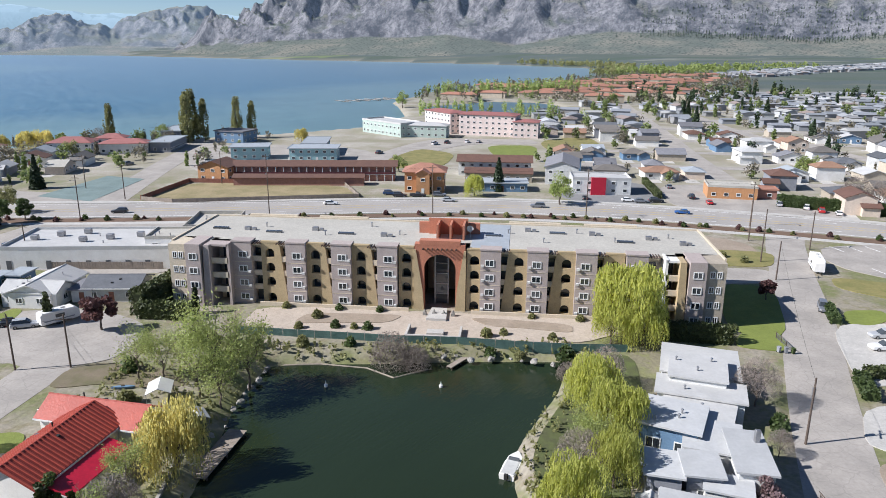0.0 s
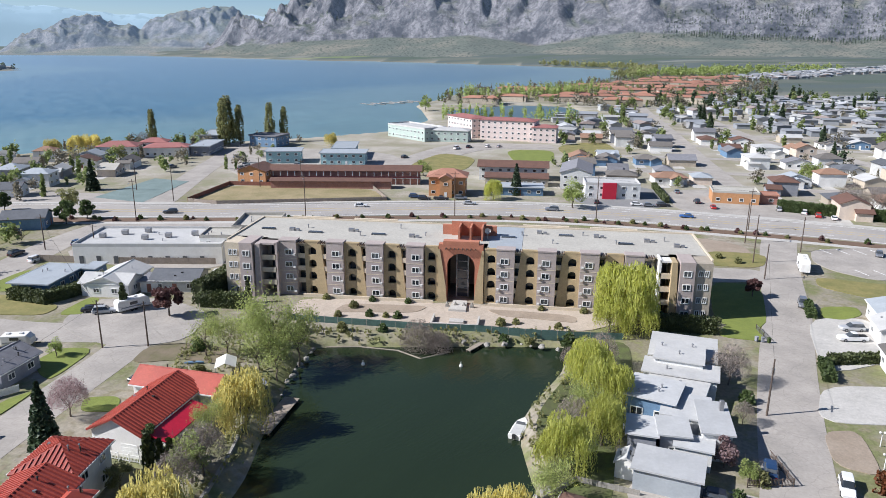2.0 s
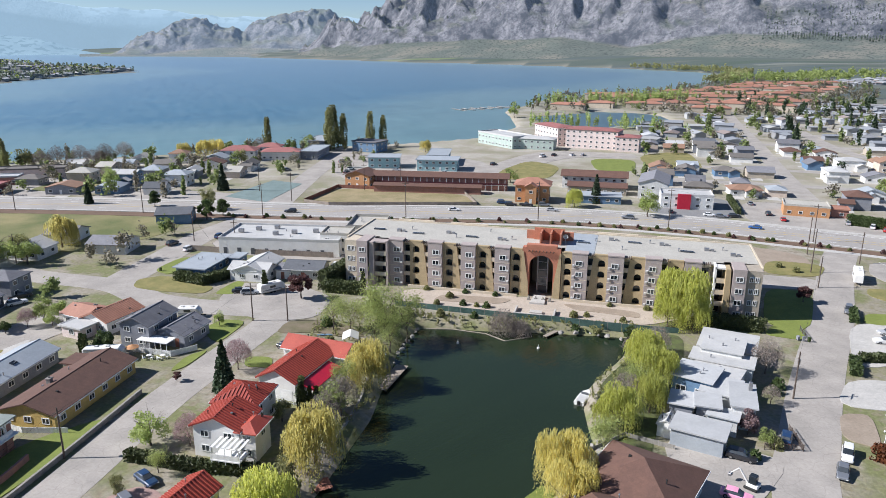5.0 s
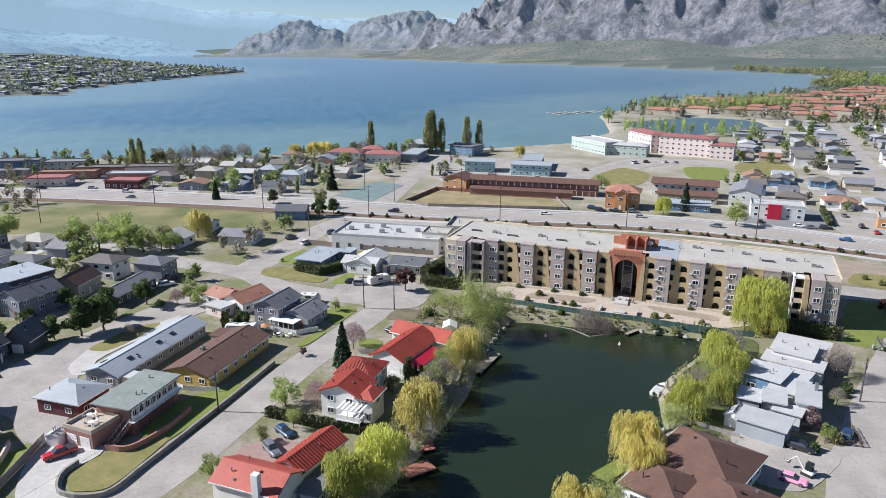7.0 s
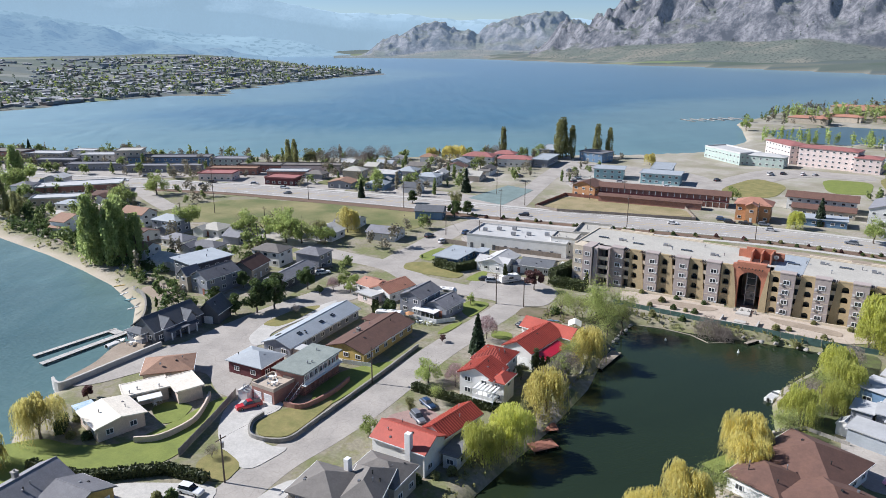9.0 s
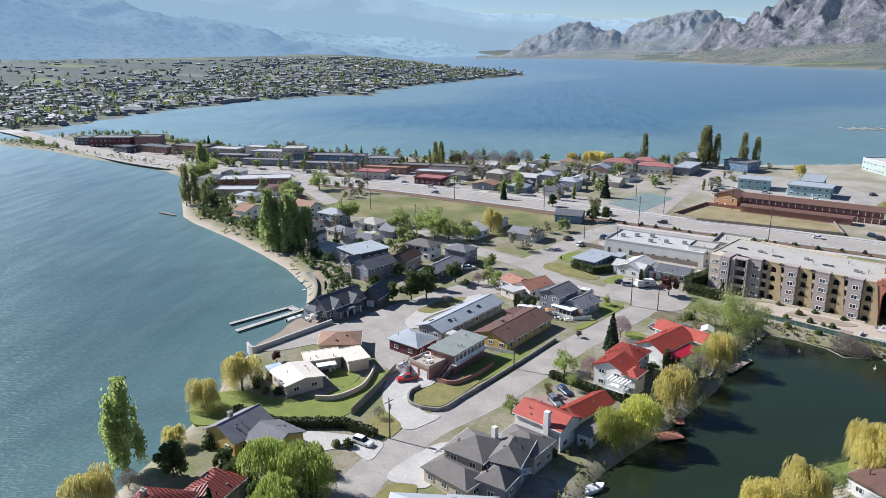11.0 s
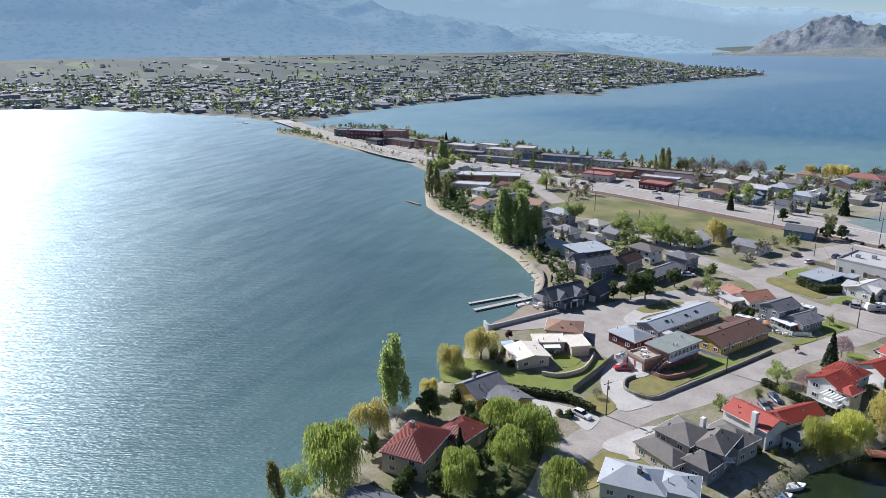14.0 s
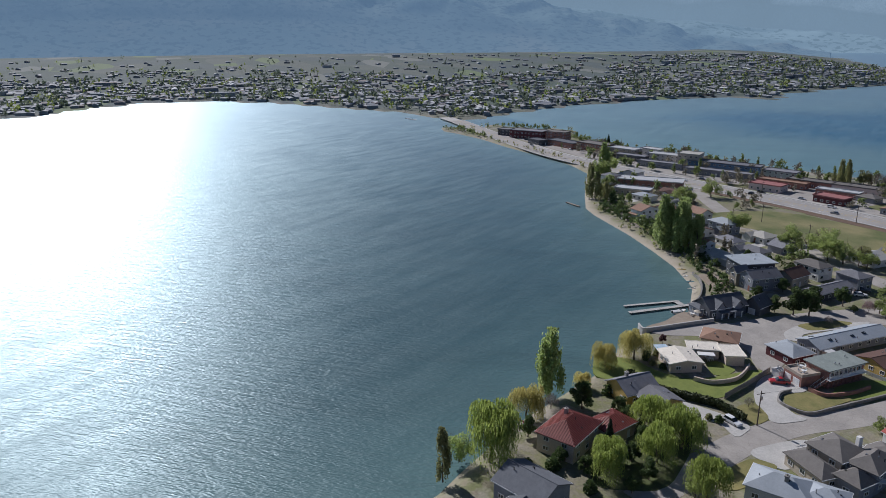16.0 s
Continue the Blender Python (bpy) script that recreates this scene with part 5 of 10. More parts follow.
ARCH = None
for side, arches in ((-1, (-34.2, -25.1, -16.1, -7.2)), (1, (5.9, 14.3, 23.2, 32.1))):
    for ax in arches:
        end = ax in (-7.2, 5.9)
        w = 3.0 if end else 3.5
        if (w,) not in SHARED:
            me = bpy.data.meshes.new("arch_bay")
            b2 = arch_panel(w, 1.75, 1.75, 4, 4.7, 5.4)
            b2.to_mesh(me)
            b2.free()
            me.materials.append(M["tan"])
            SHARED[(w,)] = me
        bay = new("arch_bay", SHARED[(w,)])
        bay.parent = apartments
        bay.location = (ax, 0, 0)
        for k in range(4):
            pn = new("pane", shared_mesh(("pane_arch",), lambda: box(-0.85, -0.05, 0, 0.85, 0.0, 2.1), M["glass"]))
            pn.parent = bay
            pn.matrix_basis = pose(0, 6.38, k * STOREY + 0.15)
        fl = bmesh.new()
        for k in range(5):
            add_box(fl, -w / 2 + 0.03, 5.38, k * STOREY - 0.08, w / 2 - 0.03, 6.4, k * STOREY + 0.08)
        for s in (-1, 1):
            add_box(fl, min(s * (w / 2 - 0.05), s * (w / 2 - 0.15)), 5.38, 0, max(s * (w / 2 - 0.05), s * (w / 2 - 0.15)), 6.4, TOPZ)
        part("balcony_floor", fl, M["tan"], bay)
        # sloping buttress beside the arch
        sgn = -side if not end else 0
        if sgn == 0:
            sgn = -side
            continue
        b0 = ax - sgn * 0 + (w / 2) * (1 if side < 0 else -1)
        tip = b0 + (1.5 if side < 0 else -1.5)
        bm = bmesh.new()
        tri = [(b0, 0.0), (tip, 0.0), (b0 + (0.25 if side < 0 else -0.25), TOPZ), (b0, TOPZ)]
        va = [bm.verts.new((x, 4.66, z)) for x, z in tri]
        vb = [bm.verts.new((x, 6.3, z)) for x, z in tri]
        bm.faces.new(va)
        bm.faces.new(vb[::-1])
        for i in range(4):
            bm.faces.new((va[i], va[(i + 1) % 4], vb[(i + 1) % 4], vb[i]))
        bmesh.ops.recalc_face_normals(bm, faces=bm.faces[:])
        part("buttress", bm, M["tan"], apartments)

    # protruding window bays
    for wx in ((-39.6, -28.8, -19.8, -10.8) if side < 0 else (9.0, 17.8, 26.8, 36.0)):
        bm = bmesh.new()
        add_box(bm, wx - 1.95, 3.8, 0, wx + 1.95, 6.4, TOPZ + 0.25)
        add_box(bm, wx - 2.05, 3.7, TOPZ + 0.25, wx + 2.05, 6.4, TOPZ + 0.55)
        bay = part("window_bay", bm, M["mauve"], apartments, "mauve stucco window bay")
        for k in range(1, 4):
            bm = box(wx - 1.98, 3.76, k * STOREY - 0.08, wx + 1.98, 3.82, k * STOREY + 0.04)
            part("band", bm, M["sand"], bay)
        for k in range(4):
            window(apartments, pose(wx - side * 0.2, 3.8, k * STOREY + 0.8), 1.75, 1.35, 0.16)
            bm = box(wx - side * 1.5 - 0.28, 3.4, k * STOREY + 0.75, wx - side * 1.5 + 0.28, 3.82, k * STOREY + 1.15)
            part("air_conditioner", bm, M["pale"], bay)
    # stacked balconies with pergola beams
    for bx in ((-36.9, -31.6, -22.6, -13.6) if side < 0 else (11.5, 20.4, 29.6, 39.0)):
        for k in range(4):
            zb = k * STOREY
            prof = [(6.4, zb - 0.15), (6.4, zb + 0.05), (4.95, zb + 0.05), (4.95, zb + (0.95 if k else 0.06)), (4.75, zb + (0.95 if k else 0.06)), (4.75, zb - 0.15)]
            bal = part("balcony", side_prism(prof, bx - 1.1, bx + 1.1), M["sand"], apartments)
            pn = new("balcony_door", shared_mesh(("bdoor",), lambda: box(-0.8, -0.06, 0, 0.8, 0, 2.1), M["glass"]))
            pn.parent = bal
            pn.matrix_basis = pose(bx, 6.38, zb + 0.06)
        bal = part("lintel", box(bx - 1.1, 4.75, TOPZ - 0.6, bx + 1.1, 6.4, TOPZ - 0.15), M["sand"], apartments)
        for i in range(5):
            bm = box(bx - 1.0 + i * 0.5 - 0.07, 3.9, TOPZ - 0.12, bx - 1.0 + i * 0.5 + 0.07, 6.2, TOPZ + 0.1)
            part("pergola_beam", bm, M["beam"], bal)

# end towers with splayed balconies
for side, x_in, x_out in ((-1, -41.8, -53.4), (1, 41.0, 51.4)):
    s = side
    tw = bmesh.new()
    xa, xb = sorted((x_out - s * 3.6, x_out - s * 6.6))
    add_box(tw, xa, 1.0, 0, xb, 7.5, TOPZ + 0.25)
    tower = part("end_tower", tw, M["mauve"], apartments, "mauve stucco corner tower")
    xa, xb = sorted((x_out, x_out - s * 3.6))
    part("end_bay", box(xa, 1.7, 0, xb, 7.5, TOPZ), M["sand"] if s < 0 else M["beige"], apartments, "pale stucco end bay with paired windows")
    tb = bmesh.new()
    xc, xd = sorted((x_out - s * 6.6, x_out - s * 8.2))
    tri = [(xc, 0), (xd, 0), (xd - 0.5 if s > 0 else xd, TOPZ), (xc if s > 0 else xc + 0.5, TOPZ)]
    va = [tb.verts.new((x, 1.5, z)) for x, z in tri]
    vb = [tb.verts.new((x, 7.4, z)) for x, z in tri]
    tb.faces.new(va)
    tb.faces.new(vb[::-1])
    for i in range(4):
        tb.faces.new((va[i], va[(i + 1) % 4], vb[(i + 1) % 4], vb[i]))
    bmesh.ops.recalc_face_normals(tb, faces=tb.faces[:])
    part("buttress", tb, M["tan"] if s > 0 else M["mauve"], apartments)
    for k in range(4):
        z = k * STOREY + 0.8
        window(apartments, pose(x_out - s * 5.1, 1.0, z), 1.7, 1.35, 0.16)
        window(apartments, pose(x_out - s * 1.2, 1.7, z), 0.95, 1.35, 0.14)
        window(apartments, pose(x_out - s * 2.4, 1.7, z), 0.95, 1.35, 0.14)
        window(apartments, pose(x_out, 3.0, z, 0, 0, 90 * s), 1.2, 1.35, 0.14)
        window(apartments, pose(x_out, 5.4, z, 0, 0, 90 * s), 1.2, 1.35, 0.14)
        for yy in (11.0, 15.0, 19.0):
            window(apartments, pose(x_out, yy, z, 0, 0, 90 * s), 1.2, 1.35, 0.14)
        bm = bmesh.new()
        xe, xf = sorted((x_out - s * 8.2, x_in))
        add_box(bm, xe, 2.6, k * STOREY - 0.15, xf, 6.4, k * STOREY + 0.05)
        if k:
            add_box(bm, xe, 2.4, k * STOREY - 0.2, xf, 2.6, k * STOREY + 0.95)
        bal = part("balcony", bm, M["sand"], apartments)
        pn = new("balcony_door", shared_mesh(("bdoor",), lambda: box(-0.8, -0.06, 0, 0.8, 0, 2.1), M["glass"]))
        pn.parent = bal
        pn.matrix_basis = pose((xe + xf) / 2, 6.38, k * STOREY + 0.06)
    bm = bmesh.new()
    xg = x_in
    add_box(bm, xg - 0.25, 2.4, 0, xg + 0.25, 6.4, TOPZ + 0.2)
    xe, xf = sorted((x_out - s * 8.2, x_in))
    add_box(bm, xe, 2.4, TOPZ - 0.4, xf, 6.4, TOPZ)
    part("pier", bm, M["white"] if s > 0 else M["mauve"], apartments)

# the terracotta portal and its glazed stair
PX, HALF, OPEN, SPRING = -0.72, 4.85, 3.05, 8.3
pb = bmesh.new()
n = 16
hole = [(OPEN, 0.0)] + [(OPEN * math.cos(math.pi * i / n), SPRING + 2.9 * math.sin(math.pi * i / n)) for i in range(n + 1)] + [(-OPEN, 0.0)]
outer = [(HALF, 0.0), (HALF, SPRING)] + [(HALF * max(-1, min(1, 1.45 * math.cos(math.pi * i / n))), 13.1) for i in range(1, n)] + [(-HALF, SPRING), (-HALF, 0.0)]
vi = [[pb.verts.new((x + PX, y, z)) for x, z in hole] for y in (4.55, 6.2)]
vo = [[pb.verts.new((x + PX, y, z)) for x, z in outer] for y in (4.55, 6.2)]
for i in range(len(hole) - 1):
    pb.faces.new((vo[0][i], vo[0][i + 1], vi[0][i + 1], vi[0][i]))
    pb.faces.new((vi[0][i], vi[0][i + 1], vi[1][i + 1], vi[1][i]))
    pb.faces.new((vo[0][i], vo[0][i + 1], vo[1][i + 1], vo[1][i]))
bmesh.ops.recalc_face_normals(pb, faces=pb.faces[:])
add_box(pb, PX - 3.9, 4.53, 13.05, PX + 3.9, 6.3, 13.95)
add_box(pb, PX - HALF, 4.56, 13.1, PX - 3.9, 6.2, 13.25)
add_box(pb, PX + 3.9, 4.56, 13.1, PX + HALF, 6.2, 13.25)
portal = part("portal", pb, M["terracotta"], apartments, "terracotta stucco entrance portal with a tall arch")
tw = bmesh.new()
add_box(tw, -6.3, 16.4, TOPZ - 1, 6.2, 17.4, 14.6)
add_box(tw, -4.2, 15.9, TOPZ - 1, 3.8, 16.4, 15.6)
for x in (-2.0, 0.6, 3.2):
    add_box(tw, x - 0.2, 11.5, TOPZ, x + 0.2, 15.9, 15.3)
part("roof_tower", tw, M["terracotta"], apartments, "stepped terracotta fins on the roof")
dish = bmesh.new()
for k in range(10):
    a0, a1 = 2 * math.pi * k / 10, 2 * math.pi * (k + 1) / 10
    dish.faces.new([dish.verts.new(q) for q in ((4.4, 13.2, 14.4), (4.4 + 0.7 * math.cos(a0), 12.9 - 0.15 * math.sin(a0), 14.4 + 0.7 * math.sin(a0)), (4.4 + 0.7 * math.cos(a1), 12.9 - 0.15 * math.sin(a1), 14.4 + 0.7 * math.sin(a1)))])
tube(dish, (4.4, 13.25, TOPZ - 0.1), (4.4, 13.25, 14.4), 0.08, 0.08, 5)
part("satellite_dish", dish, M["pale"], roof_top, "grey satellite dish on a mast")
for i in range(8):
    part("pergola_beam", box(PX - 3.2 + i * 0.9 - 0.1, 3.7, 12.25, PX - 3.2 + i * 0.9 + 0.1, 4.56, 12.5), M["beam"], portal)
gl = bmesh.new()
add_box(gl, PX - 1.2, 8.3, 0.2, PX + 1.2, 8.4, 12.0)
part("stair_glass", gl, M["glass"], portal)
for s in (-1, 1):
    legs = bmesh.new()
    tri = [(s * 5.0, 0.0), (s * 3.02, 0.0), (s * 3.3, 4.0), (s * 4.6, TOPZ - 0.2), (s * 5.0, TOPZ - 0.2)]
    va = [legs.verts.new((x + PX, 4.35, z)) for x, z in tri]
    vb = [legs.verts.new((x + PX, 4.56, z)) for x, z in tri]
    legs.faces.new(va)
    legs.faces.new(vb[::-1])
    for i in range(5):
        legs.faces.new((va[i], va[(i + 1) % 5], vb[(i + 1) % 5], vb[i]))
    bmesh.ops.recalc_face_normals(legs, faces=legs.faces[:])
    part("portal_leg", legs, M["tan"], portal, "tan stucco leg of the portal")
# inner walls in beam brown: the deep portal's shade put into colour
for s in (-1, 1):
    part("inner_wall", box(min(s * 3.9, s * 4.4) + PX, 6.2, 0, max(s * 3.9, s * 4.4) + PX, 17.5, TOPZ - 0.5), M["beam"], portal)
st = bmesh.new()
for x in (PX - 1.3, PX + 1.3):
    add_box(st, x - 0.14, 8.1, 0, x + 0.14, 8.4, 12.0)
for k in range(1, 6):
    add_box(st, PX - 1.2, 8.14, k * 2.1, PX + 1.2, 8.34, k * 2.1 + 0.12)
part("stair_frame", st, M["steel"], portal)
part("entry_steps", prism([(-2.6, -1.5), (1.2, -1.5), (0.8, 4.3), (-2.2, 4.3)], 0.0, 0.6), M["concrete"], portal)
for x in (-3.2, -1.4, 0.4, 2.2):
    b2 = bmesh.new()
    add_box(b2, x - 0.35, 1.0, 0.1, x + 0.35, 1.7, 0.75)
    tube(b2, (x, 1.35, 0.7), (x, 1.35, 1.3), 0.3, 0.1, 6)
    tagged(part("planter", b2, M["stone"]), "square stone planter on the terrace", "planter", "terrace planters")

# low terrace wall, green screen fence, and the round court below the portal
tw = bmesh.new()
for x0, x1 in ((-36, -6.5), (5.5, 40)):
    add_box(tw, x0, 2.6, 0, x1, 2.9, 0.85)
tagged(part("garden_wall", tw, M["sand"]), "low stucco wall below the ground-floor patios", "wall")
screen = empty("screen_fence", pose(0, 0, 0), "green mesh screen fence above the pond bank", "fence")
fence_line = [(-35, -11.2), (-24, -11.6), (-12, -11.8), (-4.5, -12), (4.1, -11.4), (14, -11.9), (23.4, -12), (33, -11.2)]
for (ax, ay), (bx, by) in zip(fence_line, fence_line[1:]):
    a, b = Vector((ax, ay, 0)), Vector((bx, by, 0))
    k = max(1, round((b - a).length / 3))
    for i in range(k):
        p, q = a.lerp(b, i / k), a.lerp(b, (i + 1) / k)
        bm = bmesh.new()
        tube(bm, p + Vector((0, 0, -0.6)), p + Vector((0, 0, 1.6)), 0.04, 0.04, 5)
        part("post", bm, M["steel"], screen)
        bm = bmesh.new()
        d = (q - p).normalized() * 0.06
        v = [bm.verts.new(c) for c in (p + d + Vector((0, -0.02, -0.7)), q - d + Vector((0, -0.02, -0.7)), q - d + Vector((0, -0.02, 1.4)), p + d + Vector((0, -0.02, 1.4)))]
        bm.faces.new(v)
        bmesh.ops.solidify(bm, geom=bm.faces[:], thickness=0.02)
        part("panel", bm, M["greenmesh"], screen)
court = bmesh.new()
add_box(court, -5.2, -10.6, 0.1, 4.6, -10.2, 1.0)
add_box(court, -5.2, -10.2, 0.1, -4.8, -5.5, 1.0)
add_box(court, 4.2, -10.2, 0.1, 4.6, -5.5, 1.0)
add_box(court, -1.6, -8.6, 0.1, 1.4, -6.8, 0.7)
tagged(part("sunken_court", court, M["concrete"]), "low concrete walls round a terrace court", "wall")

# ---- houses near the pond and the lake ----
h = house("white stucco bungalow with a bright red tiled roof and crimson lean-to",
          [W(-39.6, -56, -6, 8.8, 15.5, 3.6, "gable", 2.2, wall="white", top="redroof", ribs=True, wins="ns", gdoor="s"),
           W(-39, -47, -6, 15, 6.5, 3.4, "gable", 1.9, wall="white", top="redroof", ridge="x", wins="e")])
add_part(h, "lean_to_roof", box(-1.6, -5.2, -0.1, 1.6, 5.2, 0.1), "crimson", pose(-33.9, -57.8, 3.05, 0, 14, -6), "crimson metal lean-to roof")
add_part(h, "porch", box(-1.3, -5, 0, 1.3, 5, 2.6), "white", pose(-34.1, -57.8, 0, 0, 0, -6))
h = house("two-storey white house with stepped red tiled roofs and a conservatory",
          [W(-40.3, -80.2, 2, 9.0, 7.6, 5.2, "gable", 2.0, wall="white", top="redroof", ribs=True, wins="swe"),
           W(-41.6, -72.2, 3, 8.6, 8.8, 5.3, "hip", 2.2, wall="white", top="redroof", ribs=True, wins="ewn"),
           W(-35.2, -80.6, 2, 4.0, 6.0, 5.0, "hip", 1.2, wall="white", top="redroof", wins="es")])
cb = bmesh.new()
for i in range(5):
    add_box(cb, -2.4 + i * 1.15, -1.6, 0, -2.3 + i * 1.15, -1.5, 4.4)
add_box(cb, -2.5, -1.7, 2.2, 2.4, 1.5, 2.4)
add_box(cb, -2.5, -1.6, 2.4, 2.4, -1.55, 3.3)
for i in range(6):
    add_box(cb, -2.4 + i * 0.9, -1.6, 4.35, -2.2 + i * 0.9 + 0.25, 1.6, 4.5)
add_part(h, "conservatory", cb, "trim", pose(-36.5, -85.6, 0, 0, 0, 2), "white glazed balcony and conservatory")
h = house("white two-storey house with a red roof, big chimney and grey sunroom",
          [W(-38.8, -110.7, 1, 12.2, 7.9, 4.7, "gable", 1.9, wall="white", top="redroof", ridge="x", wins="se", over=0.4),
           W(-35.4, -101.0, -7, 6.2, 12.0, 4.2, "gable", 1.7, wall="white", top="redroof", ribs=True, wins="ne"),
           W(-31.0, -105.6, 5, 3.9, 8.6, 3.0, "flat", 0.3, wall="pale", top="greyroof", lip=0, wins="es")])
add_part(h, "chimney", box(-0.6, -0.5, 0, 0.6, 0.5, 8.2, 0.05), "white", pose(-36.2, -114.4, 0, 0, 0, 1))
h = house("rambling taupe-shingled house with several hipped roofs",
          [W(-41.5, -130.5, 8, 9.5, 9.5, 5.4, "hip", 2.4, wall="beige", top="warmroof", wins="sew"),
           W(-41.0, -137.0, 0, 11.5, 6.5, 3.0, "hip", 2.0, wall="beige", top="warmroof", gdoor="w"),
           W(-35.6, -127.0, 20, 7.0, 10.5, 5.2, "hip", 2.2, wall="greywall", top="warmroof"),
           W(-37.0, -121.0, 4, 10.0, 8.0, 4.2, "hip", 2.0, wall="beige", top="warmroof"),
           W(-33.5, -133.5, 10, 6.5, 6.0, 3.6, "hip", 2.4, wall="greywall", top="warmroof")])
add_part(h, "chimney", box(-0.5, -0.5, 0, 0.5, 0.5, 8.4, 0.05), "white", pose(-40, -126.5, 0))
bb = bmesh.new()
for i in range(7):
    add_box(bb, -2.4 + i * 0.8, -0.05, 0, -2.35 + i * 0.8, 0.05, 1.0)
add_box(bb, -2.5, -0.06, 1.0, 2.5, 0.06, 1.1)
add_box(bb, -2.5, -0.06, -0.15, 2.5, 1.6, 0.0)
add_part(h, "balcony", bb, "trim", pose(-31.6, -129.5, 3.0, 0, 0, 60), "white railed balcony")
house("blue-grey shingled bungalow with crossing hips", [W(-36.5, -149.5, 38, 13, 9.5, 3.4, "hip", 2.4, wall="pale", top="metalroof", chimney=(1, -1, 0.5)), W(-31, -143.5, 38, 9, 8, 3.2, "hip", 1.8, wall="pale", top="metalroof")])
h = house("yellow-sided house with a wide grey shingled roof by the shore",
          [W(-84.5, -155.5, 7, 10.0, 11.0, 3.2, "gable", 2.6, wall="yellow", top="greyroof", chimney=(-1.5, -1, 0.6)), W(-76.3, -152.5, 7, 8.5, 9.5, 3.0, "gable", 1.8, wall="yellow", top="greyroof", ridge="x", gdoor="s")])
house("house with a maroon tiled hip roof among trees", [W(-67.7, -182.4, 35, 10.5, 14.0, 4.8, "hip", 2.8, wall="cream", top="maroonroof", ribs=True, chimney=(-2, 2, 0.4)), W(-69, -170.5, 20, 8, 10, 3.4, "hip", 1.9, wall="cream", top="maroonroof", ribs=True)])
house("dark grey shingled lakeside house", [W(-51.0, -199.1, 28, 13.0, 11.0, 4.3, "gable", 2.4, wall="greywall", top="darkroof", ridge="x"), W(-44, -206, 28, 8, 8, 3.4, "gable", 1.8, wall="greywall", top="darkroof")])
h = house("low cream L-shaped house with a pale membrane roof",
          [W(-96.4, -132.6, 77, 10.2, 10.4, 2.9, "gable", 0.9, wall="cream", top="creamroof", ridge="y", wins="ews"),
           W(-100.6, -122.0, 63, 9.6, 6.4, 2.85, "flat", 0.3, wall="cream", top="creamroof", lip=0.08),
           W(-94.9, -116.2, 69, 6.2, 8.6, 3.0, "flat", 0.3, wall="cream", top="creamroof", lip=0.08, wins="", gdoor="")])
add_part(h, "awning", box(-2.4, -1.2, 2.5, 2.4, 1.2, 2.65), "white", pose(-96.2, -124.0, 0, 0, 0, 63), "small white patio awning")
cv = box(-2.0, -2.6, 2.3, 2.0, 2.6, 2.42)
for q in (-1.85, 1.85):
    for r2 in (-2.4, 2.4):
        tube(cv, (q, r2, 0), (q, r2, 2.35), 0.06, 0.06, 5)
add_part(h, "patio_roof", cv, "paleblue", pose(-103.9, -133.6, 0, 0, 0, 77), "pale blue translucent patio roof")
house("small house with a brown hipped roof", [W(-105.5, -112.0, 47, 11.5, 9.5, 2.9, "hip", 1.9, wall="beige", top="tanroof", gdoor="e")])
house("maroon-sided garage house with a pale grey hipped roof", [W(-90.8, -99.0, 5, 10.8, 9.0, 3.1, "hip", 1.9, wall="maroonwall", top="metalroof")])
h = house("long grey bungalow with a blue-grey metal roof", [W(-93.8, -75.9, 5, 9.2, 30.6, 2.7, "gable", 1.7, wall="greywall", top="metalroof", wins="esn"), W(-86.5, -88.0, 5, 6.5, 3.2, 2.4, "flat", 0.2, wall="white", top="whiteroof", lip=0, wins="")])
h = house("two-storey pink brick house with white arched verandas",
          [W(-76.9, -96.3, 6, 8.6, 15.0, 5.1, "flat", 0.3, wall="brick", top="sageroof", lip=0, over=0.7, wins="w"),
           W(-78.0, -106.2, 0, 6.6, 6.4, 3.0, "flat", 0.3, wall="brick", top="terrace", over=0.05, lip=0.55, wins="")])
for k in range(2):
    for i in range(8):
        vb = bmesh.new()
        add_box(vb, -0.12, -0.12, 0, 0.12, 0.12, 1.75)
        add_box(vb, 0.12, -0.05, 0, 1.58, 0.05, 0.8 if k else 0.15)
        for j in range(6):
            a0, a1 = math.pi * j / 6, math.pi * (j + 1) / 6
            x0, x1 = 0.85 - 0.73 * math.cos(a0), 0.85 - 0.73 * math.cos(a1)
            add_box(vb, x0, -0.06, 1.7 + 0.5 * min(math.sin(a0), math.sin(a1)), x1, 0.06, 2.45)
        add_part(h, "veranda_arch", vb, "trim" if k else "brick", pose(-76.9, -96.3, 0, 0, 0, 6) @ pose(4.05, -6.7 + i * 1.66, 0.05 + k * 2.55, 0, 0, 90), "white veranda arch with railing" if k else "")
for i in range(7):
    window(h, h.matrix_basis.inverted() @ pose(-76.9, -96.3, 0, 0, 0, 6) @ pose(3.6, -5.6 + i * 1.8, 2.7, 0, 0, 90), 1.1, 1.9)
add_part(h, "veranda_floor", box(-7.2, -0.7, 2.45, 7.2, 0.4, 2.58), "trim", pose(-76.9, -96.3, 0, 0, 0, 6) @ pose(3.95, 0, 0, 0, 0, 90))
for i in range(10):
    add_part(h, "step", box(-0.55, 0, i * 0.255, 0.55, 0.62, (i + 1) * 0.255), "brick", pose(-72.9, -107.2 + i * 0.56, 0.05, 0, 0, 4))
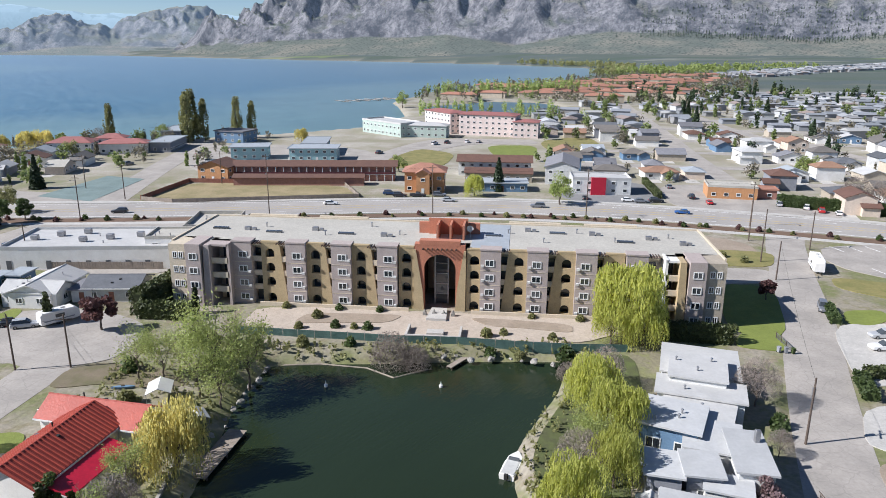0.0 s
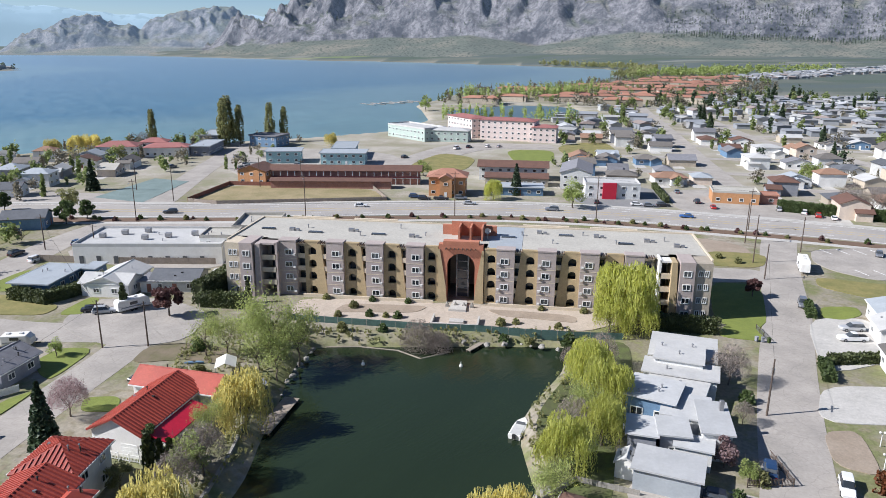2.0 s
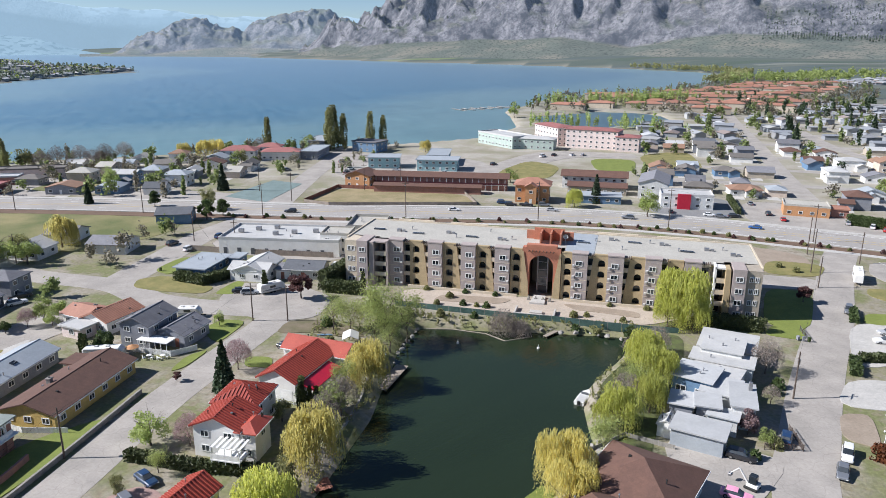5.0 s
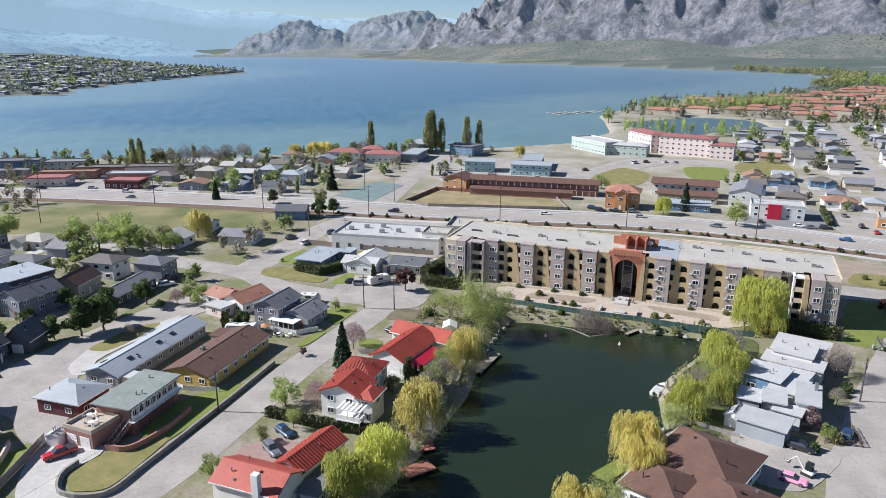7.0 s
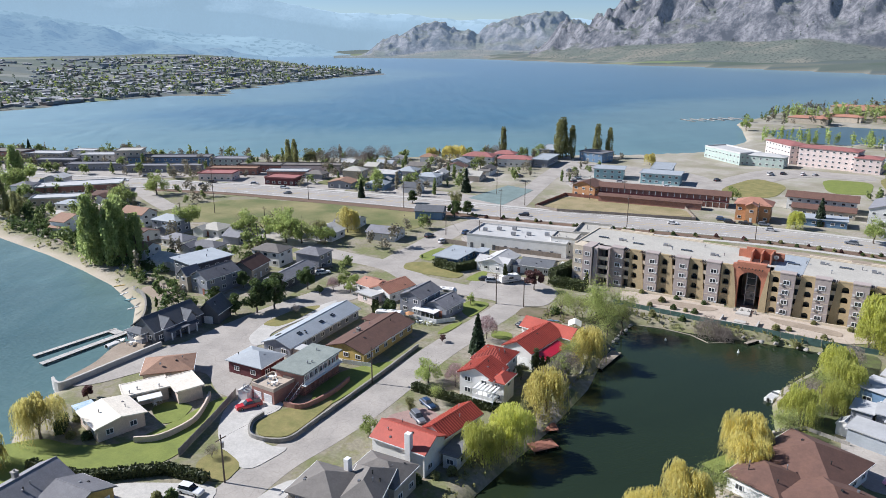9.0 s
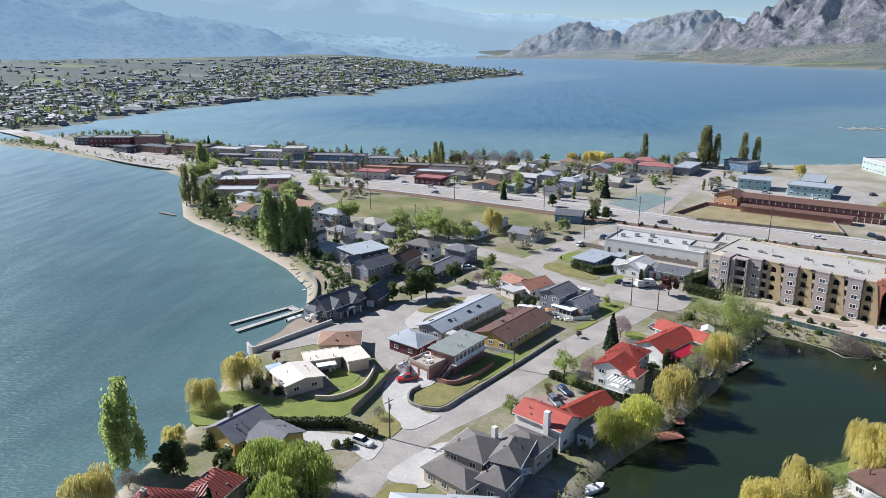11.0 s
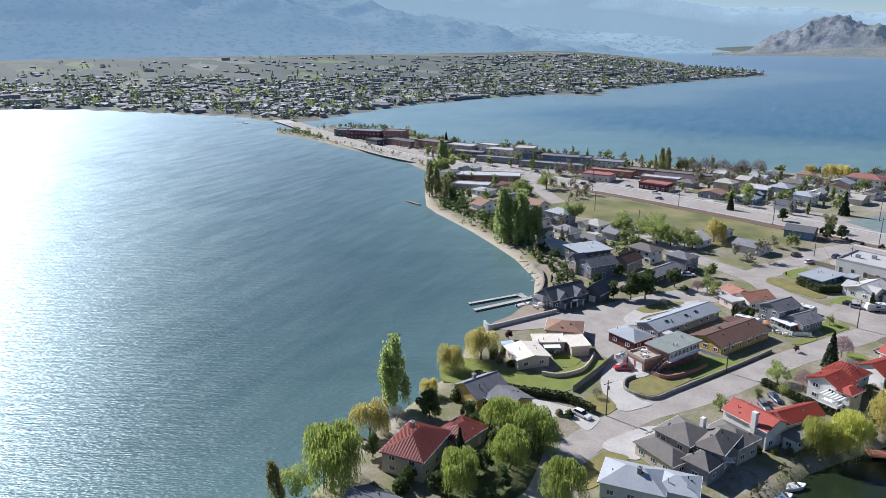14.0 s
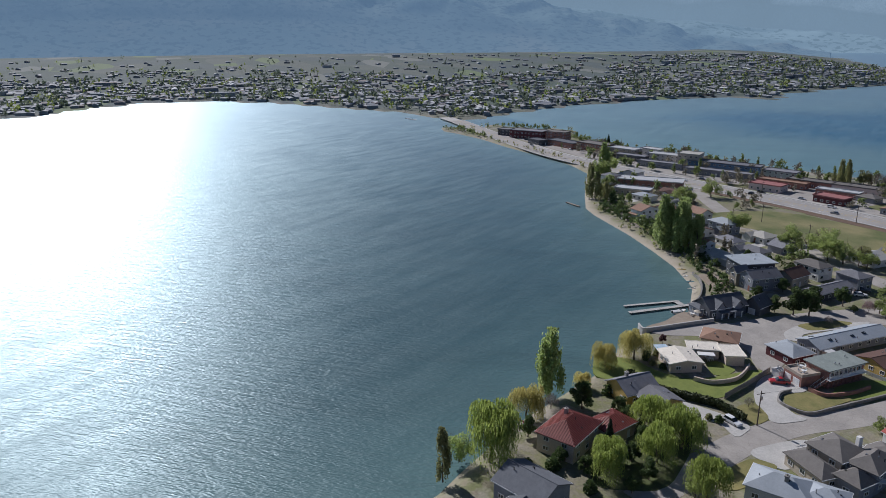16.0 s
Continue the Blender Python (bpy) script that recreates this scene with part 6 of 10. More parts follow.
for dx in (-0.6, 0.6):
    rb = bmesh.new()
    tube(rb, (dx, 0, 0.9), (dx, 5.6, 3.5), 0.05, 0.05, 5)
    for i in range(6):
        tube(rb, (dx, i * 1.1, 0.1 + i * 0.5), (dx, i * 1.1, 0.95 + i * 0.5), 0.035, 0.035, 4)
    add_part(h, "stair_rail", rb, "trim", pose(-72.9, -107.2, 0.05, 0, 0, 4))
for i in range(2):
    door(h, h.matrix_basis.inverted() @ pose(-79.6 + i * 3.1, -109.36, 0.05), 2.3, 2.1, "trim", "garage_door")
house("small white garden shed beside a driveway", [W(-82.3, -110.3, 10, 2.6, 2.4, 2.0, "gable", 0.5, wall="white", top="whiteroof", over=0.12, wins="")], "shed", "shed")
h = house("long yellow bungalow with a brown shingled roof", [W(-77.2, -72.4, 4, 11.6, 23.6, 2.7, "gable", 1.8, wall="yellow", top="brownroof", wins="snew", chimney=(-2, -3, 0.4), gdoor="n"), W(-83, -64.5, 4, 4, 5, 3.2, "flat", 0.3, wall="beige", top="brownroof", lip=0)])
h = house("blue-grey two-storey house with a lower wing and white pergola", [W(-80.7, -45.2, 0, 8.2, 11.0, 5.0, "gable", 1.8, wall="greywall", top="greyroof"), W(-73.6, -43.6, -3, 8.6, 9.6, 2.8, "gable", 1.7, wall="greywall", top="greyroof", wins="es")])
cb = bmesh.new()
for i in range(6):
    add_box(cb, -3.6 + i * 1.42, -1.6, 0, -3.5 + i * 1.42, -1.5, 2.5)
add_box(cb, -3.8, -1.8, 2.5, 3.8, 1.6, 2.62)
add_box(cb, -3.7, -1.62, 0, 3.7, -1.55, 0.8)
add_part(h, "pergola", cb, "trim", pose(-75.3, -50.2, 0, 0, 0, -2), "white roofed patio with posts")
house("white bungalow with terracotta roofs and low walls", [W(-93.8, -40.8, -9, 8.8, 11.3, 2.9, "gable", 1.8, wall="white", top="orangeroof", ribs=True), W(-101, -41, -9, 8.0, 8.0, 2.8, "gable", 1.4, wall="white", top="orangeroof", ridge="x"), W(-97, -48, -9, 7, 5, 2.6, "flat", 0.2, wall="pinkwall", top="whiteroof", lip=0.1)])
for i, (u, v) in enumerate(((2.0, -8.5), (-2.2, -11.5), (2.2, 0.5), (2.0, 5.5))):
    add_part(h, "skylight", box(-0.5, -0.7, 0, 0.5, 0.7, 0.12, 0.03), "glass", pose(-93.8, -75.9, 0, 0, 0, 5) @ pose(u, v, 2.9 + 1.7 * (1 - abs(u) / 4.6) + 0.06, 0, (20 if u > 0 else -20), 0), "dark glazed skylight")
house("tall modern grey house with a metal roof and skylights", [W(-157.2, -59.3, -8, 13.2, 15.5, 7.0, "flat", 0.3, wall="darkwall", top="metalroof", lip=0, over=0.9, wins="swe")])
house("grey gabled house with stone porch", [W(-144.8, -64.8, -2, 8.6, 13.3, 5.0, "gable", 2.4, wall="greywall", top="greyroof"), W(-151, -69.5, -2, 5, 6, 5.2, "gable", 2.2, wall="beige", top="greyroof")])
h = house("dark craftsman house with steep slate gables by the beach",
          [W(-128.0, -95.2, 2, 9.4, 16.0, 3.3, "gable", 3.2, wall="darkwall", top="darkroof", wins="es"), W(-125.6, -98.5, 2, 6.0, 4.4, 3.6, "gable", 2.3, wall="greywall", top="darkroof", ridge="x", wins="e"),
           W(-125.6, -91.5, 2, 6.0, 4.0, 3.6, "gable", 2.1, wall="greywall", top="darkroof", ridge="x", wins="e"), W(-129.5, -102.5, 2, 6.5, 5.0, 2.7, "hip", 1.3, wall="greywall", top="darkroof", wins="se"),
           W(-124.6, -82.5, 20, 6.8, 8.0, 2.9, "gable", 3.4, wall="darkwall", top="darkroof", gdoor="s", wins="s")])
for i in range(4):
    add_part(h, "porch_post", box(-0.14, -0.14, 0, 0.14, 0.14, 2.6), "trim", pose(-122.2, -98.5 + i * 2.6, 0, 0, 0, 2))
add_part(h, "porch_roof", box(-1.0, -4.8, 2.6, 1.0, 4.8, 2.78), "darkroof", pose(-122.6, -94.8, 0, 0, 4, 2))
house("brown gabled house behind the lane", [W(-144.6, -50.4, 15, 8.4, 11.6, 4.0, "gable", 2.6, wall="beige", top="brownroof")])
house("long low grey house with a pale roof", [W(-130.0, -47.0, 10, 7.5, 19.0, 2.9, "gable", 1.6, wall="darkwall", top="greyroof", wins="ens")])
house("blue bungalow with a flat white roof", [W(-96.5, 0.4, 2, 10.2, 15.5, 3.0, "flat", 0.3, wall="bluewall", top="metalroof", lip=0.05, over=0.8), W(-90, 8, 2, 4, 6, 3, "flat", .3, wall="bluewall", top="metalroof", lip=0)])
house("white house with crossing white gables", [W(-79.8, 2.0, 3, 9.4, 13.9, 3.0, "gable", 1.7, wall="white", top="whiteroof"), W(-80, -1.0, 3, 12, 7, 3.0, "gable", 1.5, wall="white", top="whiteroof", ridge="x"), W(-72, 3, 8, 5, 7, 2.6, "flat", .2, wall="white", top="greyroof", lip=0)])
house("low bungalow with a charcoal roof", [W(-66.5, 5.0, 8, 11.5, 9.0, 2.8, "gable", 1.5, wall="pale", top="darkroof", ridge="x"), W(-57.5, 9, 8, 6, 5, 2.6, "flat", .2, wall="white", top="whiteroof", lip=0)])
h = house("long low white commercial building with a flat roof", [W(-84.7, 29.2, 9, 38.0, 18.0, 4.6, "flat", 0.3, wall="white", top="whiteroof", lip=0.6, over=0.02, wins=""), W(-62.9, 45.0, 10, 12.0, 15.5, 5.8, "flat", 0.3, wall="white", top="flatroof", lip=0.9, over=0.02, wins="se"), W(-68, 31, 9, 9, 9, 6.0, "flat", 0.3, wall="white", top="flatroof", lip=0.5, over=0.02, wins="s")], "store", "store")
for i in range(8):
    door(h, h.matrix_basis.inverted() @ pose(-84.7, 29.2, 0, 0, 0, 9) @ pose(-17 + i * 4.4, -9.0, 0.05), 1.1, 2.1, "darkwall", "back_door")
for i, (x, y) in enumerate(((-95, 30), (-90, 33), (-82, 29), (-76, 32), (-99, 26), (-87, 26))):
    add_part(h, "roof_unit", box(-0.8, -0.6, 5.0, 0.8, 0.6, 6.1, 0.05), "steel", pose(x, y, 0, 0, 0, 9), "grey rooftop air unit")

# flat-roofed white compound on the east bank
comp = house("sprawling white house of overlapping flat roofs",
             [W(42.2, -21.0, -12, 11.5, 11.0, 3.3, "flat", 0.2, wall="pale", top="whiteroof", lip=0, over=0.4),
              W(40.7, -26.0, -13, 8.2, 9.0, 4.6, "flat", 0.2, wall="pale", top="whiteroof", lip=0, over=0.3, wins="e"),
              W(40.0, -31.0, -13, 12.2, 6.2, 3.6, "flat", 0.2, wall="pale", top="whiteroof", lip=0, over=0.4),
              W(38.4, -36.5, -20, 9.5, 6.5, 3.2, "flat", 0.2, wall="white", top="whiteroof", lip=0, over=0.3, wins="e")])
comp2 = house("white flat-roofed house with a glazed upper deck",
              [W(34.5, -40.0, -20, 8.0, 8.2, 4.2, "flat", 0.2, wall="bluewall", top="greymembrane", lip=0, over=0.5, wins="s", win=(1.9, 1.6)),
               W(38.6, -43.5, -14, 7.0, 8.0, 3.4, "flat", 0.2, wall="pale", top="greymembrane", lip=0, over=0.3),
               W(31.4, -50.6, -8, 4.6, 5.8, 3.6, "flat", 0.2, wall="greywall", top="greymembrane", lip=0, over=0.4, wins="s"),
               W(35.6, -50.6, -3, 4.6, 5.6, 3.8, "flat", 0.2, wall="greywall", top="greymembrane", lip=0, over=0.4, wins="s"),
               W(41.6, -47.9, -5, 4.6, 9.8, 4.2, "flat", 0.2, wall="pale", top="greymembrane", lip=0, over=0.4, chimney=None),
               W(38.0, -53.2, -14, 5.4, 4.0, 3.0, "flat", 0.2, wall="pale", top="greymembrane", lip=0, over=0.3)])
add_part(comp2, "chimney", box(-0.3, -0.3, 3, 0.3, 0.3, 6.0, 0.04), "steel", pose(43.0, -45.8, 0))
house("pale blue double garage with a stained flat roof", [W(33.8, -58.9, -15, 9.0, 6.4, 3.1, "flat", 0.2, wall="metalroof", top="greymembrane", lip=0, over=0.4, wins="", gdoor="s")], "garage", "garage")
house("small white gabled garden shed", [W(28.8, -57.0, -15, 3.0, 3.4, 2.2, "gable", 0.9, wall="white", top="whiteroof", over=0.15, wins="")], "shed", "shed")
house("large house with broad brown hipped roofs by the pond",
      [W(24.5, -77.0, -20, 15.0, 15.0, 3.4, "hip", 3.6, wall="white", top="brownroof", over=0.7),
       W(18.6, -86.0, -20, 10.0, 10.0, 3.1, "hip", 2.3, wall="white", top="brownroof"),
       W(28.5, -87.5, -20, 12.0, 12.0, 3.2, "hip", 2.6, wall="white", top="brownroof", gdoor="e")])
# the street's east side
house("white house with a pale roof beside the side street", [W(90.5, 3.5, -8, 13, 12, 3.4, "gable", 1.8, wall="white", top="metalroof"), W(84.5, -4, -8, 7, 8, 3.2, "gable", 1.5, wall="white", top="whiteroof", gdoor="w")])
house("white house with a taupe roof and white forecourt", [W(82, -20, -8, 11, 10, 3.2, "gable", 1.7, wall="white", top="warmroof")])

# ---- beyond the highway ----
PLAIN = True
h = house("three-storey orange house with a red tiled hip roof", [W(-19.1, 122.0, 3, 15.5, 11.5, 7.2, "hip", 2.6, wall="orange", top="orangeroof", over=0.9, wins="sew"), W(-19, 115.6, 3, 5.5, 4, 7.0, "gable", 1.5, wall="orange", top="orangeroof", wins="s")])
h = house("long two-storey motel with a brown roof and a posted gallery", [W(-63, 138, 8, 62, 11, 5.4, "gable", 1.6, wall="brick", top="brownroof", ridge="x", wins="s", over=1.0)], "motel", "motel")
for i in range(21):
    add_part(h, "post", box(-0.13, -0.13, 0, 0.13, 0.13, 5.3), "trim", pose(-63, 138, 0, 0, 0, 8) @ pose(-29 + i * 2.9, -5.2, 0))
add_part(h, "gallery", box(-30, -5.3, 2.45, 30, -4.5, 2.62), "pale", pose(-63, 138, 0, 0, 0, 8))
add_part(h, "railing", box(-30, -5.4, 2.7, 30, -5.33, 3.5), "maroonwall", pose(-63, 138, 0, 0, 0, 8))
house("low brown-roofed motel row", [W(-66, 126, 8, 48, 6, 2.8, "gable", 1.0, wall="brick", top="brownroof", ridge="x", wins="s")], "motel", "motel")
house("chalet-style motel office with orange timber", [W(-98.4, 131.0, -6, 14, 12, 5.6, "gable", 2.2, wall="orange", top="brownroof", over=0.9)], "motel", "motel")
for x, y, rot, w, d, hh in ((-106.3, 184, 14, 17.4, 14, 5.6), (-76.9, 184, 8, 22, 14, 5.6), (-82, 205, 10, 12, 26, 5.6)):
    house("two-storey turquoise motel with pale flat roofs", [W(x, y, rot, w, d, hh, "flat", 0.3, wall="turq", top="metalroof", lip=0.1, over=0.8)], "motel", "motel", "turquoise motel blocks")
house("white takeaway building with a red panel", [W(42.0, 128, 2, 20, 12, 5.2, "flat", 0.3, wall="pale", top="whiteroof", lip=0.6, over=0.05, wins="s"), W(41, 121.6, 2, 5, 1.2, 5.8, "flat", 0.2, wall="crimson", top="crimson", lip=0, over=0.02, wins="")], "shop", "shop")
house("grey two-storey gabled shop", [W(30.1, 149.9, -4, 13, 24, 6.4, "gable", 2.2, wall="pale", top="greyroof")])
house("two-storey motel with a dark brown roof", [W(4.0, 158, 1, 30, 12, 5.6, "gable", 2.0, wall="pale", top="brownroof", ridge="x", over=0.9), W(6, 145, 1, 26, 9, 3.2, "gable", 1.5, wall="beige", top="brownroof", ridge="x")], "motel", "motel")
house("low blue workshop with pale roofs", [W(6, 127, 4, 22, 10, 3.0, "flat", 0.2, wall="bluewall", top="metalroof", lip=0.05)], "workshop", "workshop")
house("orange brick diner on a corner lot", [W(86, 126, -6, 16, 11, 3.9, "flat", 0.3, wall="orange", top="flatroof", lip=0.5, over=0.05, wins="s"), W(96, 125, -6, 10, 7, 3.2, "flat", 0.3, wall="brick", top="orangeroof", lip=0.2, wins="s")], "diner", "diner")
h = house("four-storey pale pink condominium with red roofs",
          [W(-30, 303, -52, 30, 15, 11.5, "hip", 1.5, wall="pinkwall", top="dustyred", over=0.6), W(-4, 288, -12, 34, 15, 11.5, "hip", 1.5, wall="pinkwall", top="dustyred", over=0.6), W(17, 281, -6, 15, 14, 8.6, "hip", 1.4, wall="pinkwall", top="dustyred", over=0.5)], "condominium", "building")
house("three-storey pale green lakeside hotel", [W(-60, 284, -42, 36, 16, 7.0, "flat", 0.3, wall="palegreen", top="whiteroof", lip=0.7, over=0.1), W(-38, 274, -5, 24, 12, 6.4, "hip", 1.6, wall="palegreen", top="whiteroof")], "hotel", "hotel")
house("blue two-storey lakeside block with a flat roof", [W(-134, 236, -12, 18, 14, 5.8, "flat", 0.3, wall="bluewall", top="greyroof", lip=0.3, over=0.6)], "motel", "motel")
house("grey stepped motel above the lake", [W(-166, 236, 10, 11, 26, 6.2, "flat", 0.3, wall="greywall", top="metalroof", lip=0.2, over=0.8), W(-156, 206, 8, 11, 26, 4.6, "flat", 0.3, wall="greywall", top="metalroof", lip=0.2, over=0.8)], "motel", "motel")
house("two-storey white motel with red hipped roofs", [W(-191, 184, 14, 20, 12, 5.6, "hip", 2.4, wall="white", top="dustyred")], "motel", "motel")
house("white motel wing with a red roof", [W(-170, 192, 16, 22, 11, 4.6, "hip", 2.0, wall="white", top="dustyred"), W(-181, 200, 14, 14, 10, 5.8, "hip", 2.0, wall="white", top="dustyred")], "motel", "motel")
house("blue gabled house at the junction", [W(-139.8, 50, 22, 13, 10, 3.4, "gable", 1.9, wall="bluewall", top="darkroof", ridge="x")])
house("pale bungalow with a grey roof", [W(-136, 12, 12, 13, 11, 3.0, "gable", 1.7, wall="pale", top="greyroof", ridge="x")])
# the motel strip along the lake
for x, y, rot, w, d, hh, wl, rf in ((-375, 66, 40, 16, 15, 9.5, "cream", "flatroof"), (-352, 78, 34, 50, 12, 5.6, "bluewall", "greyroof"), (-338, 62, 34, 46, 9, 3.6, "greywall", "greyroof"), (-400, 64, 34, 30, 12, 5.0, "pale", "greymembrane"), (-286, 96, 28, 36, 10, 4.0, "brick", "warmroof"), (-262, 108, 28, 36, 10, 4.2, "pinkwall", "warmroof"),
                                   (-296, 78, 28, 30, 8, 3.6, "brick", "tanroof"), (-290, 62, 26, 20, 12, 4.0, "pinkwall", "dustyred"), (-250, 72, 18, 18, 11, 3.8, "maroonwall", "dustyred"), (-262, 88, 28, 24, 8, 3.6, "brick", "greymembrane"), (-322, 0, 50, 40, 14, 4.4, "brick", "greymembrane"), (-306, -22, 44, 22, 10, 3.4, "beige", "greymembrane"), (-318, 96, 30, 22, 11, 5.0, "palegreen", "greyroof"), (-438, 48, 26, 28, 12, 5.0, "beige", "greymembrane"),
                                   (-462, 36, 20, 30, 14, 6.0, "brick", "warmroof"), (-490, 22, 14, 34, 12, 4.4, "brick", "darkroof"), (-548, 14, 40, 34, 15, 7.0, "maroonwall", "greyroof"), (-528, 34, 40, 20, 14, 7.4, "brick", "warmroof"), (-572, 4, 40, 20, 12, 5.5, "darkwall", "greyroof"), (-430, 70, 24, 18, 10, 4.5, "pale", "whiteroof"), (-412, 40, 30, 26, 9, 3.8, "darkwall", "greyroof"), (-378, 44, 34, 34, 8, 3.6, "greywall", "greyroof"), (-510, 6, 10, 18, 10, 4.0, "darkwall", "darkroof")):
    house("flat-roofed lakeside motel of the strip" if rf not in ("dustyred",) else "motel of the strip with a dusty red roof", [W(x, y, rot, w, d, hh, "flat", 0.3, wall=wl, top=rf, lip=0.4, over=0.4, wins="swe")], "motel", "motel", "lakeside motels")


# ---- trees, hedges and shrubs ----
def leaf_mesh(name, centres, sizes, rs, material, tall=1.0, upright=False):
    """Many small leaf clumps, each a bent quad of its own."""
    n = len(centres)
    a = rs.normal(size=(n, 3))
    a /= np.linalg.norm(a, axis=1)[:, None]
    if upright:
        a[:, 2] *= 0.25
        a /= np.linalg.norm(a, axis=1)[:, None]
        b = np.tile(np.array([0.0, 0.0, 1.0]), (n, 1)) + rs.normal(size=(n, 3)) * 0.18
    else:
        b = rs.normal(size=(n, 3))
    b -= (a * b).sum(1)[:, None] * a
    b /= np.linalg.norm(b, axis=1)[:, None]
    c = np.cross(a, b)
    s = np.asarray(sizes)[:, None]
    p = np.asarray(centres)
    bend = a * s * 0.22
    v = np.stack([p - c * s * 0.5 - b * s * 0.5 * tall, p + c * s * 0.5 - b * s * 0.42 * tall + bend, p + c * s * 0.42 + b * s * 0.5 * tall, p - c * s * 0.5 + b * s * 0.45 * tall + bend], 1).reshape(-1, 3)
    me = bpy.data.meshes.new(name)
    me.vertices.add(len(v))
    me.vertices.foreach_set("co", v.ravel().astype(np.float32))
    me.loops.add(4 * n)
    me.loops.foreach_set("vertex_index", np.arange(4 * n, dtype=np.int32))
    me.polygons.add(n)
    me.polygons.foreach_set("loop_start", (np.arange(n) * 4).astype(np.int32))
    me.update(calc_edges=True)
    me.materials.append(material)
    return me


def limbs(rs, h, r, trunk_h, spread_r, count, droop=0.0, thin=1.0):
    bm = bmesh.new()
    p, rad = Vector((0, 0, -0.3)), r
    steps = 4
    for i in range(steps):
        q = Vector((rs.normal() * 0.12 * h / 8, rs.normal() * 0.12 * h / 8, trunk_h * (i + 1) / steps))
        tube(bm, p, q, rad, rad * 0.82, 7)
        p, rad = q, rad * 0.82
    for k in range(count):
        a = 2 * math.pi * k / count + rs.normal() * 0.3
        z0 = trunk_h * (0.55 + 0.45 * rs.random())
        s = Vector((0, 0, z0))
        mid = s + Vector((math.cos(a) * spread_r * 0.5, math.sin(a) * spread_r * 0.5, (h - z0) * (0.35 + 0.2 * rs.random())))
        tip = s + Vector((math.cos(a) * spread_r * 0.9, math.sin(a) * spread_r * 0.9, (h - z0) * (0.55 + 0.35 * rs.random()) - droop))
        tube(bm, s, mid, rad * 0.6 * thin, rad * 0.38 * thin, 5)
        tube(bm, mid, tip, rad * 0.38 * thin, rad * 0.1, 5)
        for j in range(3):
            t2 = mid.lerp(tip, 0.2 + 0.3 * j) + Vector((rs.normal(), rs.normal(), abs(rs.normal()))) * spread_r * 0.25
            tube(bm, mid.lerp(tip, 0.1 + 0.3 * j), t2, rad * 0.22 * thin, rad * 0.06, 4)
    return bm


def tree_base(name, h, bm, crown_me, label, bark="bark"):
    t = empty(name, pose(0, 0, 0), label, "tree")
    part("trunk", bm, M[bark], t)
    cr = new("crown", crown_me)
    cr.parent = t
    return t


def round_tree(label, mat, seed, n=2600, size=0.5, flat=0.8, h=10.0, wide=0.36, open_=0.35):
    rs = np.random.RandomState(seed)
    R = h * wide
    lobes = []
    for i in range(15):
        a, u = rs.rand() * 6.283, rs.rand() ** 0.5
        lobes.append((R * u * math.cos(a) * 0.8, R * u * math.sin(a) * 0.8, h * (0.3 + 0.55 * rs.rand() * (1 - 0.4 * u * u)), R * (0.24 + 0.22 * rs.rand())))
    pts = []
    for i in range(n):
        x, y, z, r = lobes[rs.randint(15)]
        d = rs.normal(size=3)
        d /= np.linalg.norm(d)
        d[2] *= flat
        pts.append(np.array([x, y, z]) + d * r * (open_ + (1.05 - open_) * rs.rand() ** 0.5))
    me = leaf_mesh("crown", np.array(pts), size * (0.6 + 0.8 * rs.rand(n)), rs, mat)
    return tree_base("tree", h, limbs(rs, h * 0.85, h * 0.028, h * 0.38, R * 0.9, 7), me, label)


def weeping_tree(label, mat, seed, h=9.0, wide=0.5, strands=1000, per=9):
    """A willow: uneven tufts at several heights, from which curtains of thin twigs hang."""
    rs = np.random.RandomState(seed)
    R = h * wide
    pts, sz = [], []
    lob = [(rs.rand() * 6.283, 0.15 + 0.8 * rs.rand() ** 0.7, 0.17 + 0.24 * rs.rand(), rs.normal() * 0.06, 0.75 + 0.65 * rs.rand()) for _ in range(19)]
    for i in range(strands):
        a, u, rr, up, long_ = lob[rs.randint(19)]
        th, ph = rs.rand() * 6.283, rs.rand() ** 0.6 * 1.5
        cx, cy = R * u * math.cos(a) * 0.78, R * u * math.sin(a) * 0.78
        x, y = cx + R * rr * math.sin(ph) * math.cos(th), cy + R * rr * math.sin(ph) * math.sin(th)
        q = math.hypot(cx, cy) / R
        z = h * (0.5 + up + 0.34 * (1 - q * q)) + R * rr * math.cos(ph) * 0.85
        out = np.array([x - cx * 0.4, y - cy * 0.4])
        out /= max(np.hypot(*out), 0.1)
        ln = h * (0.16 + 0.42 * rs.rand()) * long_ * (0.75 + 0.65 * min(q, 1.1))
        sway = rs.normal(size=2) * 0.25
        for j in range(per):
            t = j / (per - 1)
            pts.append((x + out[0] * 0.55 * math.sqrt(t) + sway[0] * t + rs.normal() * 0.06, y + out[1] * 0.55 * math.sqrt(t) + sway[1] * t + rs.normal() * 0.06, max(z - ln * t, 0.4)))
            sz.append((0.125 - 0.045 * t) * (0.7 + 0.6 * rs.rand()))
    me = leaf_mesh("crown", np.array(pts), np.array(sz), rs, mat, 4.6, True)
    return tree_base("willow_tree", h, limbs(rs, h * 0.8, h * 0.035, h * 0.35, R * 0.75, 8), me, label)


